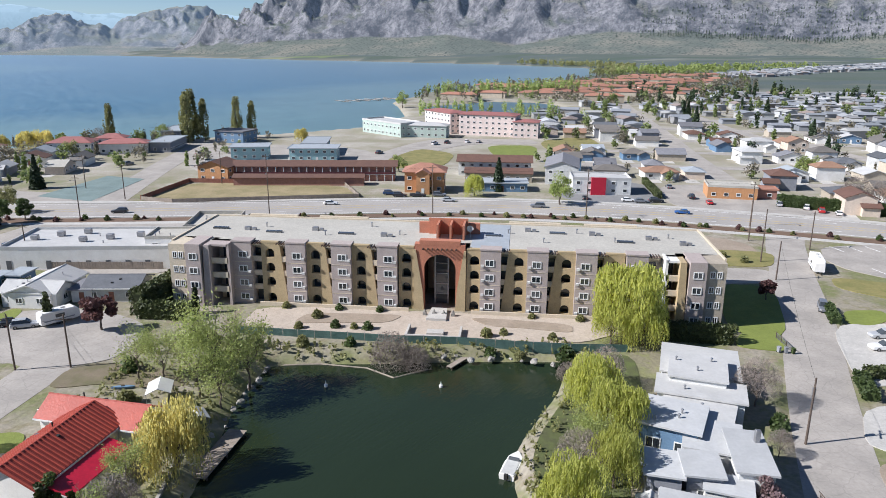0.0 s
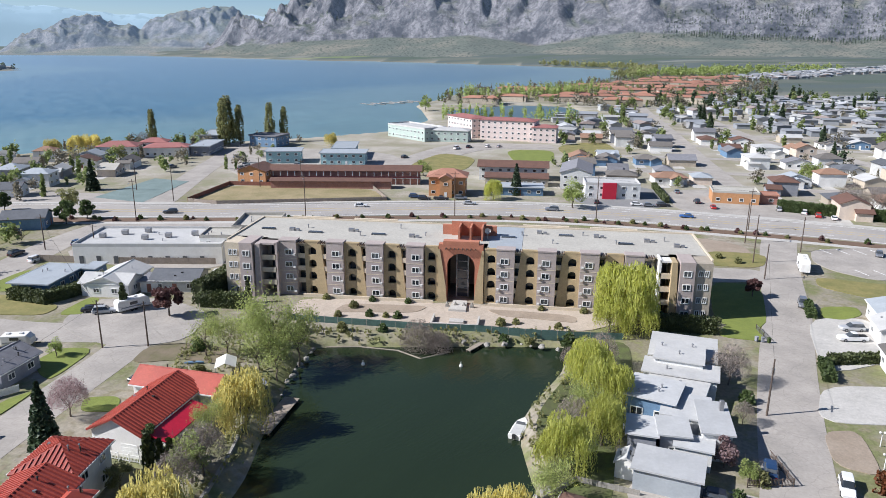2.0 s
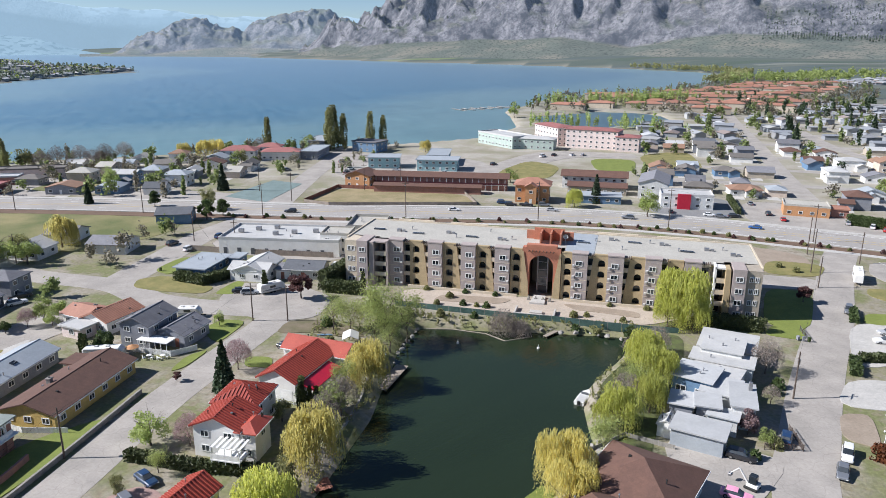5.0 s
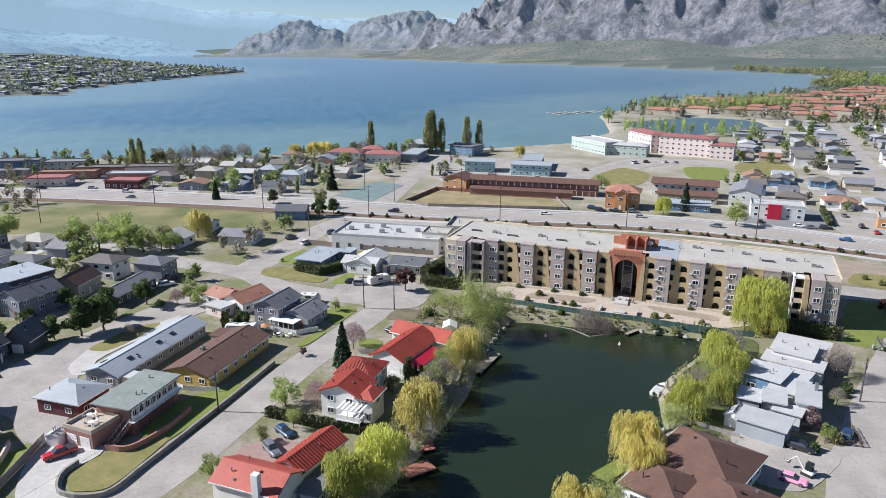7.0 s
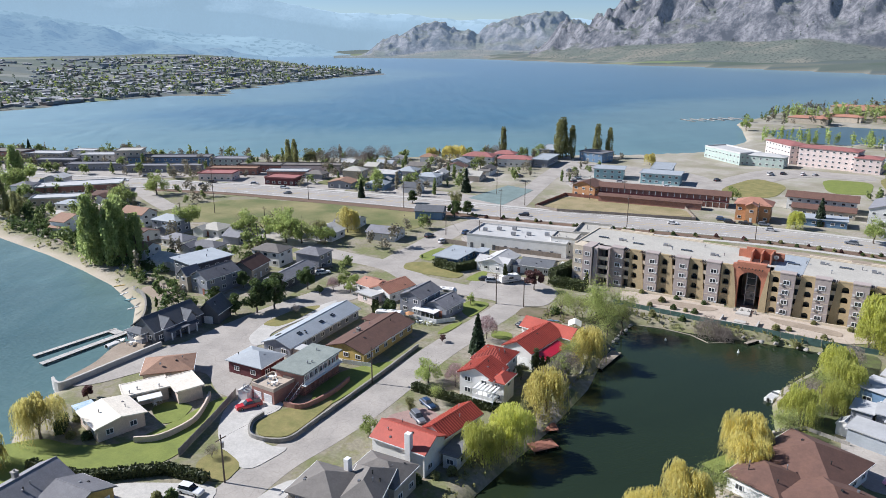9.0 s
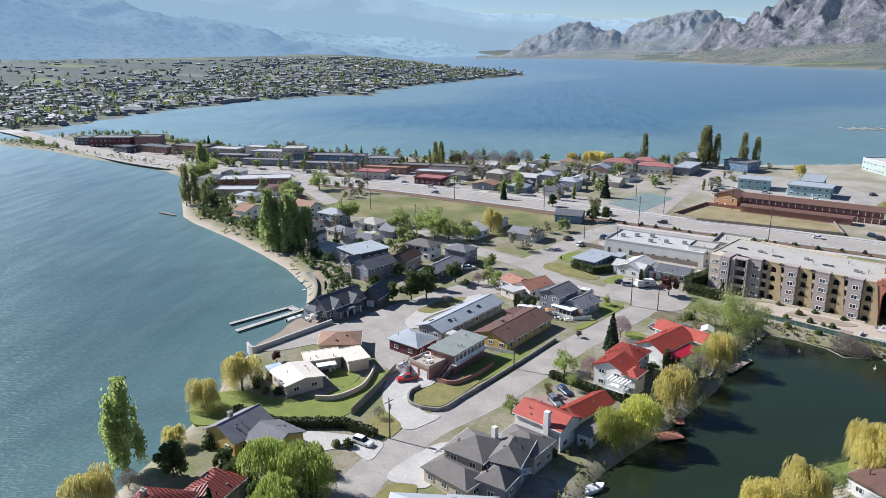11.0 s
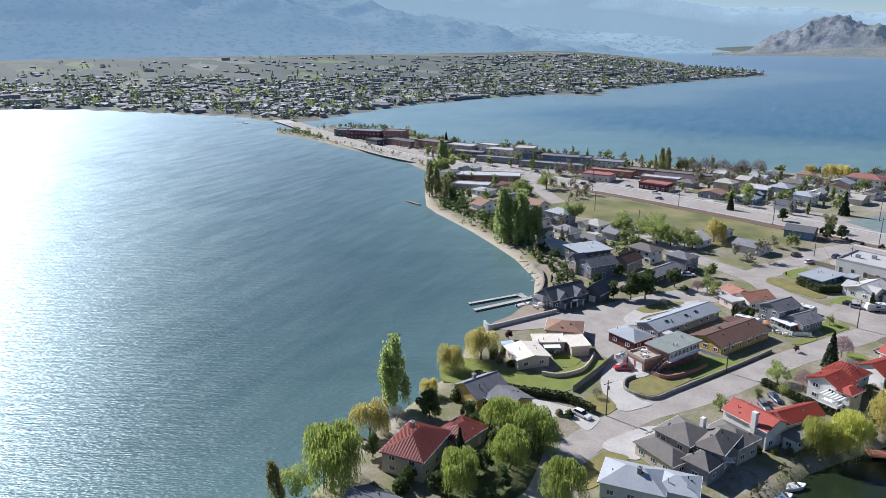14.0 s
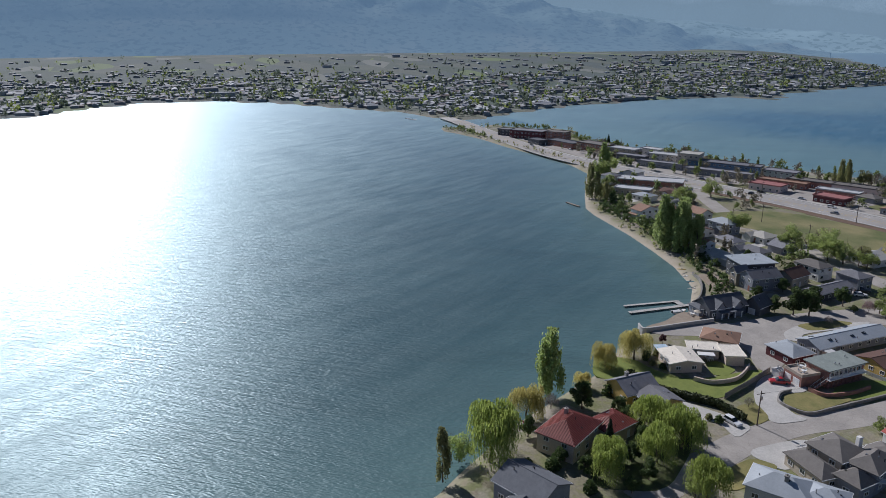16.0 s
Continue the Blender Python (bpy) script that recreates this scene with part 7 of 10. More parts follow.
def poplar_tree(label, mat, seed, h=20.0, wide=0.15, n=4600, leaf=0.3):
    """A column of many upright plumes round a straight stem."""
    rs = np.random.RandomState(seed)
    m = 48
    pa, pk = rs.rand(m) * 6.283, 0.12 + 0.86 * rs.rand(m)
    env = np.where(pk < 0.3, 0.55 + 0.45 * pk / 0.3, np.clip(1.0 - (np.maximum(pk - 0.3, 0) / 0.74) ** 2.4, 0.05, 1))
    pr = h * wide * env * (0.25 + 0.75 * rs.rand(m) ** 0.6) * (0.8 + 0.35 * rs.rand(m))
    w = rs.randint(0, m, n)
    ht = h * (0.05 + 0.06 * rs.rand(m))
    d = rs.normal(size=(n, 3)) * np.stack([h * wide * 0.12 * np.ones(n), h * wide * 0.12 * np.ones(n), ht[w]], 1)
    z = np.clip(h * pk[w] + d[:, 2], h * 0.05, h * 1.02)
    pts = np.stack([pr[w] * np.cos(pa[w]) + d[:, 0], pr[w] * np.sin(pa[w]) + d[:, 1], z], 1)
    me = leaf_mesh("crown", pts, leaf * (0.6 + 0.8 * rs.rand(n)), rs, mat, 1.6, True)
    return tree_base("poplar_tree", h, limbs(rs, h * 0.9, h * 0.016, h * 0.5, h * 0.06, 6), me, label)


def conifer_tree(label, mat, seed, h=10.0, wide=0.24, n=2000):
    rs = np.random.RandomState(seed)
    pts = []
    for i in range(n):
        k = rs.rand() ** 1.4
        tier = round(k * 13) / 13 + rs.normal() * 0.012
        a = round(rs.rand() * 9) / 9 * 6.283 + tier * 17 + rs.normal() * 0.12
        rmax = h * wide * max(1 - tier, 0.02) ** 0.85
        r = rmax * rs.rand() ** 0.55
        pts.append((r * math.cos(a), r * math.sin(a), h * (0.06 + 0.94 * tier) - r * 0.28 + rs.normal() * 0.06))
    me = leaf_mesh("crown", np.array(pts), 0.42 * (0.6 + 0.8 * rs.rand(n)), rs, mat, 1.4)
    bm = bmesh.new()
    tube(bm, (0, 0, -0.3), (0, 0, h * 0.95), h * 0.022, 0.03)
    return tree_base("conifer_tree", h, bm, me, label)


def bare_tree(label, mat, seed, h=9.0, wide=0.42, n=2600):
    rs = np.random.RandomState(seed)
    R = h * wide
    pts = []
    for i in range(n):
        a, u = rs.rand() * 6.283, rs.rand() ** 0.55
        top = math.sqrt(max(0.0, 1 - u * u * 0.9))
        z = h * (0.28 + 0.7 * top * (0.25 + 0.75 * rs.rand()))
        pts.append((R * u * math.cos(a), R * u * math.sin(a), z))
    p = np.array(pts)
    me = leaf_mesh("crown", p, 0.045 * (0.7 + 0.6 * rs.rand(n)), rs, mat, 13.0)
    return tree_base("bare_tree", h, limbs(rs, h * 0.98, h * 0.022, h * 0.3, R, 11, 0.0, 0.9), me, label)


def hazy_tree(label, mat, seed, h=10.0, wide=0.36, n=2600):
    """A tree in bud: fine upright twigs with small leaves, open to the light."""
    rs = np.random.RandomState(seed)
    R = h * wide
    pts = []
    lobes = [(rs.rand() * 6.283, rs.rand() ** 0.5, 0.45 + 0.42 * rs.rand(), 0.2 + 0.16 * rs.rand()) for _ in range(18)]
    for i in range(n):
        a, u, k, r = lobes[rs.randint(18)]
        d = rs.normal(size=3) * r * R * 0.75
        pts.append((R * u * 0.8 * math.cos(a) + d[0], R * u * 0.8 * math.sin(a) + d[1], max(h * (k + 0.1 * (1 - u)) + d[2] * 1.3, 0.8)))
    me = leaf_mesh("crown", np.array(pts), 0.105 * (0.6 + 0.8 * rs.rand(n)), rs, mat, 2.6)
    return tree_base("budding_tree", h, limbs(rs, h * 0.95, h * 0.02, h * 0.42, R * 0.9, 10, 0.0, 0.8), me, label)


def shrub(label, mat, seed, h=1.2, wide=0.6, n=260, size=0.22):
    rs = np.random.RandomState(seed)
    d = rs.normal(size=(n, 3))
    d /= np.linalg.norm(d, axis=1)[:, None]
    d[:, 2] = np.abs(d[:, 2])
    p = d * np.array([h * wide, h * wide, h]) * (0.55 + 0.45 * rs.rand(n, 1))
    t = empty("shrub", pose(0, 0, 0), label, "shrub")
    bm = bmesh.new()
    for i in range(5):
        a = i * 1.3
        tube(bm, (0, 0, -0.1), (math.cos(a) * h * wide * 0.6, math.sin(a) * h * wide * 0.6, h * 0.7), 0.04, 0.015, 4)
    part("stem", bm, M["bark"], t)
    cr = new("foliage", leaf_mesh("foliage", p, size * (0.6 + 0.8 * rs.rand(n)), rs, mat))
    cr.parent = t
    return t


def at(x, y, s=1.0, turn=None, z=0.0, sz=None):
    turn = (x * 37.7 + y * 91.3) % 360 if turn is None else turn
    return pose(x, y, z, 0, 0, turn) @ Matrix.Diagonal((s, s, sz or s, 1))


def plant(protos, rows, h0, group, slim=1.0):
    """Copies of the given trees: place and height of each."""
    for i, (x, y, h) in enumerate(rows):
        src = protos[i % len(protos)]
        s = h / h0
        ob = copy_thing(src, at(x, y, s * slim, None, 0.0 if land_at(x, y) > 3.8 else -0.6, s))
        tagged(ob, group=group)


def land_at(x, y):
    return float(land(np.array([x], float), np.array([y], float))[0])


def retire(protos):
    """The first of each kind takes the place of its last copy's neighbour: it is removed."""
    for t in protos:
        for o in (*t.children_recursive, t):
            bpy.data.objects.remove(o, do_unlink=True)


leafy = [round_tree("spreading tree in fresh green spring leaf", M["leaf"], s, 3000, 0.25, 0.95, 10.0, 0.4, 0.15) for s in (1, 2, 3)]
plant(leafy, ((44.7, -56.4, 3.9), (-27.5, -67.5, 7.1), (-30.3, -64.5, 6.7), (-52.8, -83.1, 7.3), (-70.0, -34.8, 3.9),
              (-34.8, -104.1, 4.5), (-50.2, -107.8, 5.0), (-110.3, -43.8, 6.9), (-110.4, -39.5, 5.1), (-71.2, -158.5, 7.5), (-64.1, -152.0, 6.0), (-41.7, -166.1, 7.5), (-70.0, -208.6, 9), (-106, -46, 5)), 10, "trees near the pond")
plant(leafy, ((-172.3, -8.0, 15), (-179.9, -20, 12.3), (-172.2, -17, 13), (-158.1, -12, 12), (-163.5, -15, 12.6), (-213.0, -21, 14), (-283.2, 16.0, 13.5), (-265.1, -14, 13.8), (-351.7, -18.8, 17), (-223.2, -37.1, 7.0),
              (-190, -10, 10), (-150, -8, 10), (-277.0, -8.8, 11.8), (-202.2, 93.0, 10.7), (-367.6, -4, 15), (-169.7, 226.9, 12.0), (27.3, 104, 11), (127.1, 170.8, 10.6), (-34.6, 157.4, 8.4), (-82.9, 460.4, 14)), 10, "park trees", 1.08)
golden = [weeping_tree("golden weeping willow with trailing yellow twigs", M["leafgold"], s) for s in (11, 12)]
plant(golden, ((-103.5, -143.4, 9.4), (-102.3, -153.5, 7.6), (-24.9, -80.5, 10.0), (13.6, -75.5, 9), (-26.4, -52.4, 9.1), (14.4, -82, 8), (8.2, -100.5, 9.5), (4.5, -107, 8), (-153.8, 9.9, 10), (-224.9, 181.1, 8.1), (-215.5, 187.0, 9.6), (-209, 190, 9.6), (-99.8, 239.0, 7.1), (-82, -187, 9.0), (-92.5, -166, 5)), 9, "golden willows")
limes = [weeping_tree("weeping willow in bright lime-green leaf", M["leaflime"], s) for s in (15, 16)]
plant(limes, ((33.5, -5.5, 13.5), (36.0, -8.0, 8.5), (30.5, -8.2, 7.5), (25, -31.8, 8), (27.4, -40.4, 8.6), (20.5, -58.0, 8.0), (26.0, -50.5, 7.4), (-24.4, -97.4, 9.4), (-27.0, -104.1, 8.5), (-1.1, 113.7, 7.2)), 9, "green willows")
willows = [weeping_tree("dense green weeping willow in a garden", M["leafwillow"], s) for s in (17, 18)]
plant(willows, ((-66.4, -161.4, 9.6), (-58.5, -158, 10.5), (-40.5, -164.5, 9.5), (-66.9, -202.3, 14.4), (-55.1, -166.7, 9.5), (-54.2, -180.1, 9.2)), 9, "green willows")
olives = [round_tree("hazy tree in half leaf", M["leafolive"], s, 2000, 0.28, 0.85, 10, 0.36, 0.1) for s in (21, 22)]
plant(olives, ((-35.7, -70.5, 4.8), (-25.8, -88.9, 7), (-31.3, -99.3, 5.3), (-299.4, -44.9, 11), (-155.0, -5, 10.1), (-276.8, 122, 13), (-181.6, 168.1, 10.3), (-139.2, 69.4, 10), (-48.8, -96, 4), (-290, 112, 9)), 10, "half-leafed trees")
bares = [bare_tree("leafless grey-brown tree with fine twigs", M["twig"], s) for s in (31, 32)]
plant(bares, ((22.0, -49.3, 7), (27.7, -24.9, 7), (48.6, -28.1, 7.8), (-26.6, -66.0, 8), (-27.6, -71, 7), (-266.2, 132, 12), (-257.2, 138, 12), (-249.4, 147, 12), (-244.4, 156, 12), (-191.3, 206, 10.0), (-248.8, 137.7, 10.5), (-268.0, 124, 11), (-84.6, -179, 5), (126.8, 109.0, 10), (121.0, 112.3, 11), (-108, -68, 3.2), (-70, -130, 3), (47.5, -41.5, 4), (132, 106, 9)), 9, "bare trees")
thicket = shrub("dense leafless grey-brown thicket on the bank", M["twig"], 88, 5.5, 0.72, 5200, 0.13)
copy_thing(thicket, at(-6.2, -17.6, 1.0, None, -1.6, 1.1))
copy_thing(thicket, at(-2.2, -18.0, 0.72, None, -1.6, 0.72))
copy_thing(thicket, at(22.5, -20, 0.5, None, -1.0, 0.5))
hazy = [hazy_tree("slender tree with a see-through haze of spring buds", M["budhaze"], s) for s in (38, 39)]
plant(hazy, ((-31.1, -29.9, 14), (-25.8, -30.3, 10.9), (-43.2, -30.5, 8.5), (-38.8, -31.0, 8.4), (-36, -26, 8), (-31.4, -35.4, 10.1), (-27.5, -36.7, 9.0), (-29.0, -58.5, 7), (24.2, -45, 7.5), (18.8, -66.5, 7.5), (-46.8, -89.5, 4.5), (11.5, -94, 8)), 10, "budding trees by the pond")
pinkish = [bare_tree("bare blossoming tree with a pinkish haze", M["pinkleaf"], 35, 7)]
plant(pinkish, ((-53.7, -54.2, 6.8), (-46.5, -81.5, 6), (-111.9, -47.3, 4.8)), 7, "blossom trees")
purples = [round_tree("round purple-leaved ornamental garden tree", M["purple"], 41, 1800)]
plant(purples, ((64.6, 18.5, 5.5), (-59.7, -13, 8.2), (-111.3, -128.7, 3.8), (-62.5, -62, 2.5)), 10, "purple trees")
pinks = [round_tree("small tree in full pink blossom", M["pinkleaf"], 42, 1600)]
plant(pinks, ((42.0, -53.8, 5.0),), 10, "pink trees")
conifers = [conifer_tree("dark green spruce with drooping boughs", M["needle"], s) for s in (51, 52)]
plant(conifers, ((-51.4, -63.0, 10), (-154.5, 105.5, 11.7), (-191.3, 65.9, 8.5), (6.6, 124.2, 11.5), (-493.2, 65.8, 8.4), (-64.3, -173.6, 7), (-66.5, -163.8, 6.5), (150, 210, 12), (170, 280, 12), (120, 330, 14), (126, 380, 14), (190, 420, 14)), 10, "spruces")
darks = [round_tree("dense rounded dark green tree", M["leafdark"], s, 3000, 0.36, 0.9, 10, 0.36) for s in (61, 62)]
plant(darks, ((-62, -166, 6), (-57, -172, 6), (-62.5, -176.5, 5), (-55.5, -184, 5.5), (-50, -172, 6), (-72, -164, 6), (-74, -190, 6), (-47, -178, 5), (-121.7, -61.2, 9), (-113.6, -51.8, 3.6), (-170, -50, 7), (-180, -55, 6), (-163, -45, 6), (-152, -44, 7), (-138, -60, 6), (-137, -72, 5), (-36.0, -62.0, 5), (-120.0, -50.0, 8.5), (-118.3, -73, 11), (-116.2, -68, 11), (-122.4, -77, 7), (-84.6, -55.5, 6.5), (-162.6, 68.8, 6.9), (-130.6, 55.3, 8.9), (-82.1, -171.5, 8.5), (-61.5, -187.5, 5), (-58.7, -156.1, 6.5), (-76, -164, 6.2), (-229.6, -33.8, 4), (-58, -176, 7), (-128, 62, 7)), 10, "dark trees")
poplars = [poplar_tree("tall columnar poplar in young leaf", M["leafolive"], s, 20.0, 0.13, 3600, 0.32) for s in (71, 72)]
plant(poplars, ((-283.7, 116, 16.5), (-191.6, 216, 19.9), (-156.7, 228, 25), (-157.3, 236, 26), (-149.8, 233, 21.4), (-139.0, 250, 21.5), (-131.5, 253, 19.2), (-303.0, -53.0, 21), (-299, -50, 16), (-283, 110, 17), (-63.5, -214.5, 13), (-286, -52, 13)), 20, "poplars")
wides = [poplar_tree("broad old poplar beside the beach", M["poplar"], 75, 20, 0.18, 7500, 0.34)]
plant(wides, ((-91.6, -176.2, 19), (-200.5, -70.5, 24.5), (-192.5, -67, 22.5), (-197, -64, 21), (-206, -68, 20), (-187, -63, 18), (-201, -60, 22), (-361, -12, 22)), 20, "beach poplars")
cedars = [poplar_tree("clipped dark columnar cedar tree", M["cedar"], 77, 6, 0.13, 900, 0.3)]
plant(cedars, ((-70.6, -11.7, 6.0), (-34.0, -66.2, 6), (-32.8, -65.4, 4.5), (-31.8, -64.6, 4.2), (-46.5, -3, 5), (-88.0, -57.5, 5), (-86.5, -58, 5.2)), 6, "columnar cedars")
low = [shrub("round dark green garden shrub", M["leafdark"], 81), shrub("loose olive-green garden shrub", M["leafolive"], 82), shrub("round dark purple garden shrub", M["purple"], 83)]
rng = random.Random(9)
verge = shifted(HIGHWAY[60:98], -13.2)
for i, (x, y) in enumerate(verge):
    for k in range(2):
        s = rng.uniform(0.7, 1.35)
        tagged(copy_thing(low[(i + k) % 3], at(x + rng.uniform(-2, 2), y + rng.uniform(-1.6, 1.6), s, None, 0.1)), group="highway verge shrubs")
for x, y, s in ((-23, -2.5, 1.5), (-18.5, -6.8, 1.3), (-15, -6.9, 1.0), (-12.5, -7, 1.4), (9, -7.6, 1.5), (20.5, -7.6, 1.2), (-25, -8, 1.2), (12, -6.5, 1.1), (-30.5, 1.8, 1.2), (-20, 2, 1.1), (17, 2, 1.0), (26, 1.8, 1.2), (-12, 2, 1.1),
                (22.5, -13.5, 2.2), (10, -13.6, 1.5), (-14, -14.2, 1.4), (-22, -15.2, 1.6), (15, -14, 1.3), (-33, -20, 2.4), (-34, -24, 2.2), (-37, -18, 2.5), (-30, -17, 2.0), (-46, -28, 2.0), (-41, -38, 1.8), (-30, -41, 2.2), (-28, -44, 1.8),
                (-47.5, -73.5, 1.8), (-47, -70, 2.2), (-33.5, -116, 1.5), (-31.5, -113, 1.2), (-29.5, -110.5, 1.4), (-96, -138.5, 1.5), (-99, -140, 1.3), (-66, -142, 1.6), (-68, -143.5, 1.3), (-87, -161, 2.5), (-60, -190, 2.4), (-62, -195, 2), (-50, -186, 2.2),
                (68, 45, 1.4), (64, 49, 1.3), (42, -61.5, 1.5), (46, -57, 1.6), (84, -14, 1.8), (82, -12.5, 1.6), (86, -13, 1.7), (50, -34, 1.8), (49, -37, 1.5), (-104, -135, 2)):
    tagged(copy_thing(low[int(abs(x * 3 + y)) % 2], at(x, y, s, None, 0.1 if land_at(x, y) > 3.8 else -0.9)), group="garden shrubs")
retire([thicket] + leafy + golden + limes + willows + olives + bares + hazy + pinkish + purples + pinks + conifers + darks + poplars + wides + cedars + low)


def hedge(line, width, height, mat, label, seed=5, z=0.0):
    """A clipped hedge: a dense core inside a rough skin of leaves."""
    rs = np.random.RandomState(seed)
    t = empty("hedge", pose(*line[0], 0), label, "hedge")
    inv = t.matrix_basis.inverted()
    pts = []
    bm = bmesh.new()
    for (ax, ay), (bx, by) in zip(line, line[1:]):
        d = Vector((bx - ax, by - ay))
        ln = d.length
        d.normalize()
        nrm = Vector((-d.y, d.x))
        n = int(ln * (2 * height + width) * 26)
        u = rs.rand(n) * (ln + width * 0.6) - width * 0.3
        s = rs.rand(n) * (2 * height + width)
        w = np.where(s < height, -width / 2, np.where(s < height + width, s - height - width / 2, width / 2))
        hh = np.where(s < height, s, np.where(s < height + width, height, s - height - width))
        hh = hh + 0.12 * np.sin(u * 2.1) * (hh > height * 0.8)
        j = rs.normal(size=(n, 3)) * 0.09
        pts.append(np.stack([ax + d.x * u + nrm.x * w, ay + d.y * u + nrm.y * w, z + hh], 1) + j)
        c = [Vector((ax, ay)) + nrm * width * 0.42, Vector((ax, ay)) - nrm * width * 0.42, Vector((bx, by)) - nrm * width * 0.42, Vector((bx, by)) + nrm * width * 0.42]
        prism([tuple(v) for v in c], z - 0.2, z + height * 0.94, bm)
    p = np.concatenate(pts)
    core = part("core", bm, mat, t)
    core.matrix_basis = inv
    fo = new("foliage", leaf_mesh("foliage", p, 0.3 * (0.6 + 0.8 * rs.rand(len(p))), rs, mat))
    fo.parent, fo.matrix_basis = t, inv
    return t


hedge([(-53.5, -87.5), (-42, -87.4), (-31.5, -86)], 1.5, 1.7, M["cedar"], "long clipped green hedge between two gardens")
hedge([(-95, -150), (-84, -147.5), (-73, -137.5), (-65, -135.8)], 1.6, 1.8, M["cedar"], "dark clipped hedge along a lawn", 6)
hedge([(-99, -8.5), (-90, -10), (-86.5, -3), (-87, 5)], 2.2, 2.6, M["cedar"], "tall dark cedar hedge round a bungalow", 7)
hedge([(-57, -5), (-55.5, 3), (-55, 12)], 2.6, 5.0, M["cedar"], "high cedar hedge beside the apartments", 8)
hedge([(-56, -6), (-46.5, -5.8)], 2.2, 3.2, M["cedar"], "row of cedars before the apartments", 9)
hedge([(39.5, -4.6), (51.5, -5.2)], 2.0, 3.2, M["cedar"], "row of dense cedars behind a white house", 10)
hedge([(73.4, 6.5), (75, 14.5)], 1.6, 1.4, M["leafdark"], "clipped green hedge beside a lawn", 11)
hedge([(67.5, -17.5), (66.0, -24.5)], 1.8, 1.5, M["leafdark"], "clipped green hedge beside the street", 12)
hedge([(69, -16.5), (79, -14.5)], 1.8, 1.6, M["cedar"], "dark hedge along a driveway", 13)
hedge([(61, -56), (66.5, -59)], 2.4, 2.2, M["rust"], "rust-red hedge beside the street", 14)
hedge([(98, 112), (118, 104), (150, 92)], 2.6, 3.6, M["leafdark"], "tall green hedge along a parking lot", 15)
hedge([(60.5, 146), (61, 118)], 1.5, 2.2, M["cedar"], "green hedge beside a takeaway", 16)
hedge([(-105.5, -137.5), (-102, -140.5)], 1.5, 2.2, M["leafdark"], "hedge beside the shore garden", 17)


# ---- poles, fences, walls, docks ----
def utility_pole(x, y, h, rot=0.0, lamp=False, can=False):
    t = empty("utility_pole", pose(x, y, 0, 0, 0, rot), "weathered wooden utility pole with crossarm", "utility pole", "utility poles")
    bm = bmesh.new()
    tube(bm, (0, 0, -0.5), (0, 0, h), 0.17, 0.11, 8)
    part("pole", bm, M["pole"], t)
    bm = box(-1.2, -0.06, h - 0.9, 1.2, 0.06, h - 0.76)
    arm = part("crossarm", bm, M["pole"], t)
    if can:
        bm = bmesh.new()
        tube(bm, (0.32, 0, h - 2.6), (0.32, 0, h - 1.6), 0.24, 0.24, 10)
        part("transformer", bm, M["steel"], t)
    if lamp:
        bm = bmesh.new()
        tube(bm, (0, 0, h - 1.6), (0, -1.8, h - 1.1), 0.05, 0.04, 6)
        add_box(bm, -0.14, -2.5, h - 1.2, 0.14, -1.8, h - 1.05)
        part("lamp_arm", bm, M["steel"], t)
    return t


POLES = ((-64, -30, 9.5, 20, 0, 0), (-56, -28, 9, 20, 0, 0), (-60.5, 77.5, 14, 10, 1, 0), (-12, 85.5, 15, 0, 1, 0), (34, 86, 15, 0, 1, 0), (75, 66, 12, 70, 0, 0), (72, 46, 13, 70, 0, 0), (71, 32, 9, 70, 0, 0), (52, -38, 9.5, 70, 0, 1), (88, 59, 10, 60, 0, 0),
         (-118, 28, 10, 0, 0, 0), (-113, 65, 13, 0, 1, 0), (-115, 93, 12, 0, 1, 0), (-94, 122, 12, 0, 0, 0), (-78, 125, 11, 0, 0, 0), (-63.5, -90, 9, 90, 0, 1), (-62, -134, 9.5, 90, 0, 1), (-167, -26, 9.5, 0, 0, 0), (-221, -18, 10, 0, 0, 0), (-226, 4, 10, 0, 0, 0),
         (-101, 25, 9, 0, 0, 0), (-138, 108, 12, 0, 1, 0), (-154, -8, 9, 0, 0, 0), (-187, -3, 9.5, 0, 0, 0), (-69, -203, 8, 0, 1, 0), (-160, 58, 12, 0, 1, 0), (-210, 48, 12, 0, 1, 0), (-265, 36, 12, 0, 1, 0), (80, 82, 13, 0, 1, 0), (128, 66, 13, 0, 1, 0))
for px_, py_, ph, pr, pl, pc in POLES:
    utility_pole(px_, py_, ph, pr, bool(pl), bool(pc))


def wire(a, b, sag):
    cu = bpy.data.curves.new("overhead_wire", "CURVE")
    cu.dimensions, cu.bevel_depth, cu.bevel_resolution = "3D", 0.018, 0
    sp = cu.splines.new("POLY")
    sp.points.add(8)
    for i in range(9):
        t = i / 8
        p = Vector(a).lerp(Vector(b), t)
        sp.points[i].co = (p.x, p.y, p.z - sag * 4 * t * (1 - t), 1)
    cu.materials.append(M["rubber"])
    return tagged(new("overhead_wire", cu), "thin black overhead wire between poles", "wire", "overhead wires")


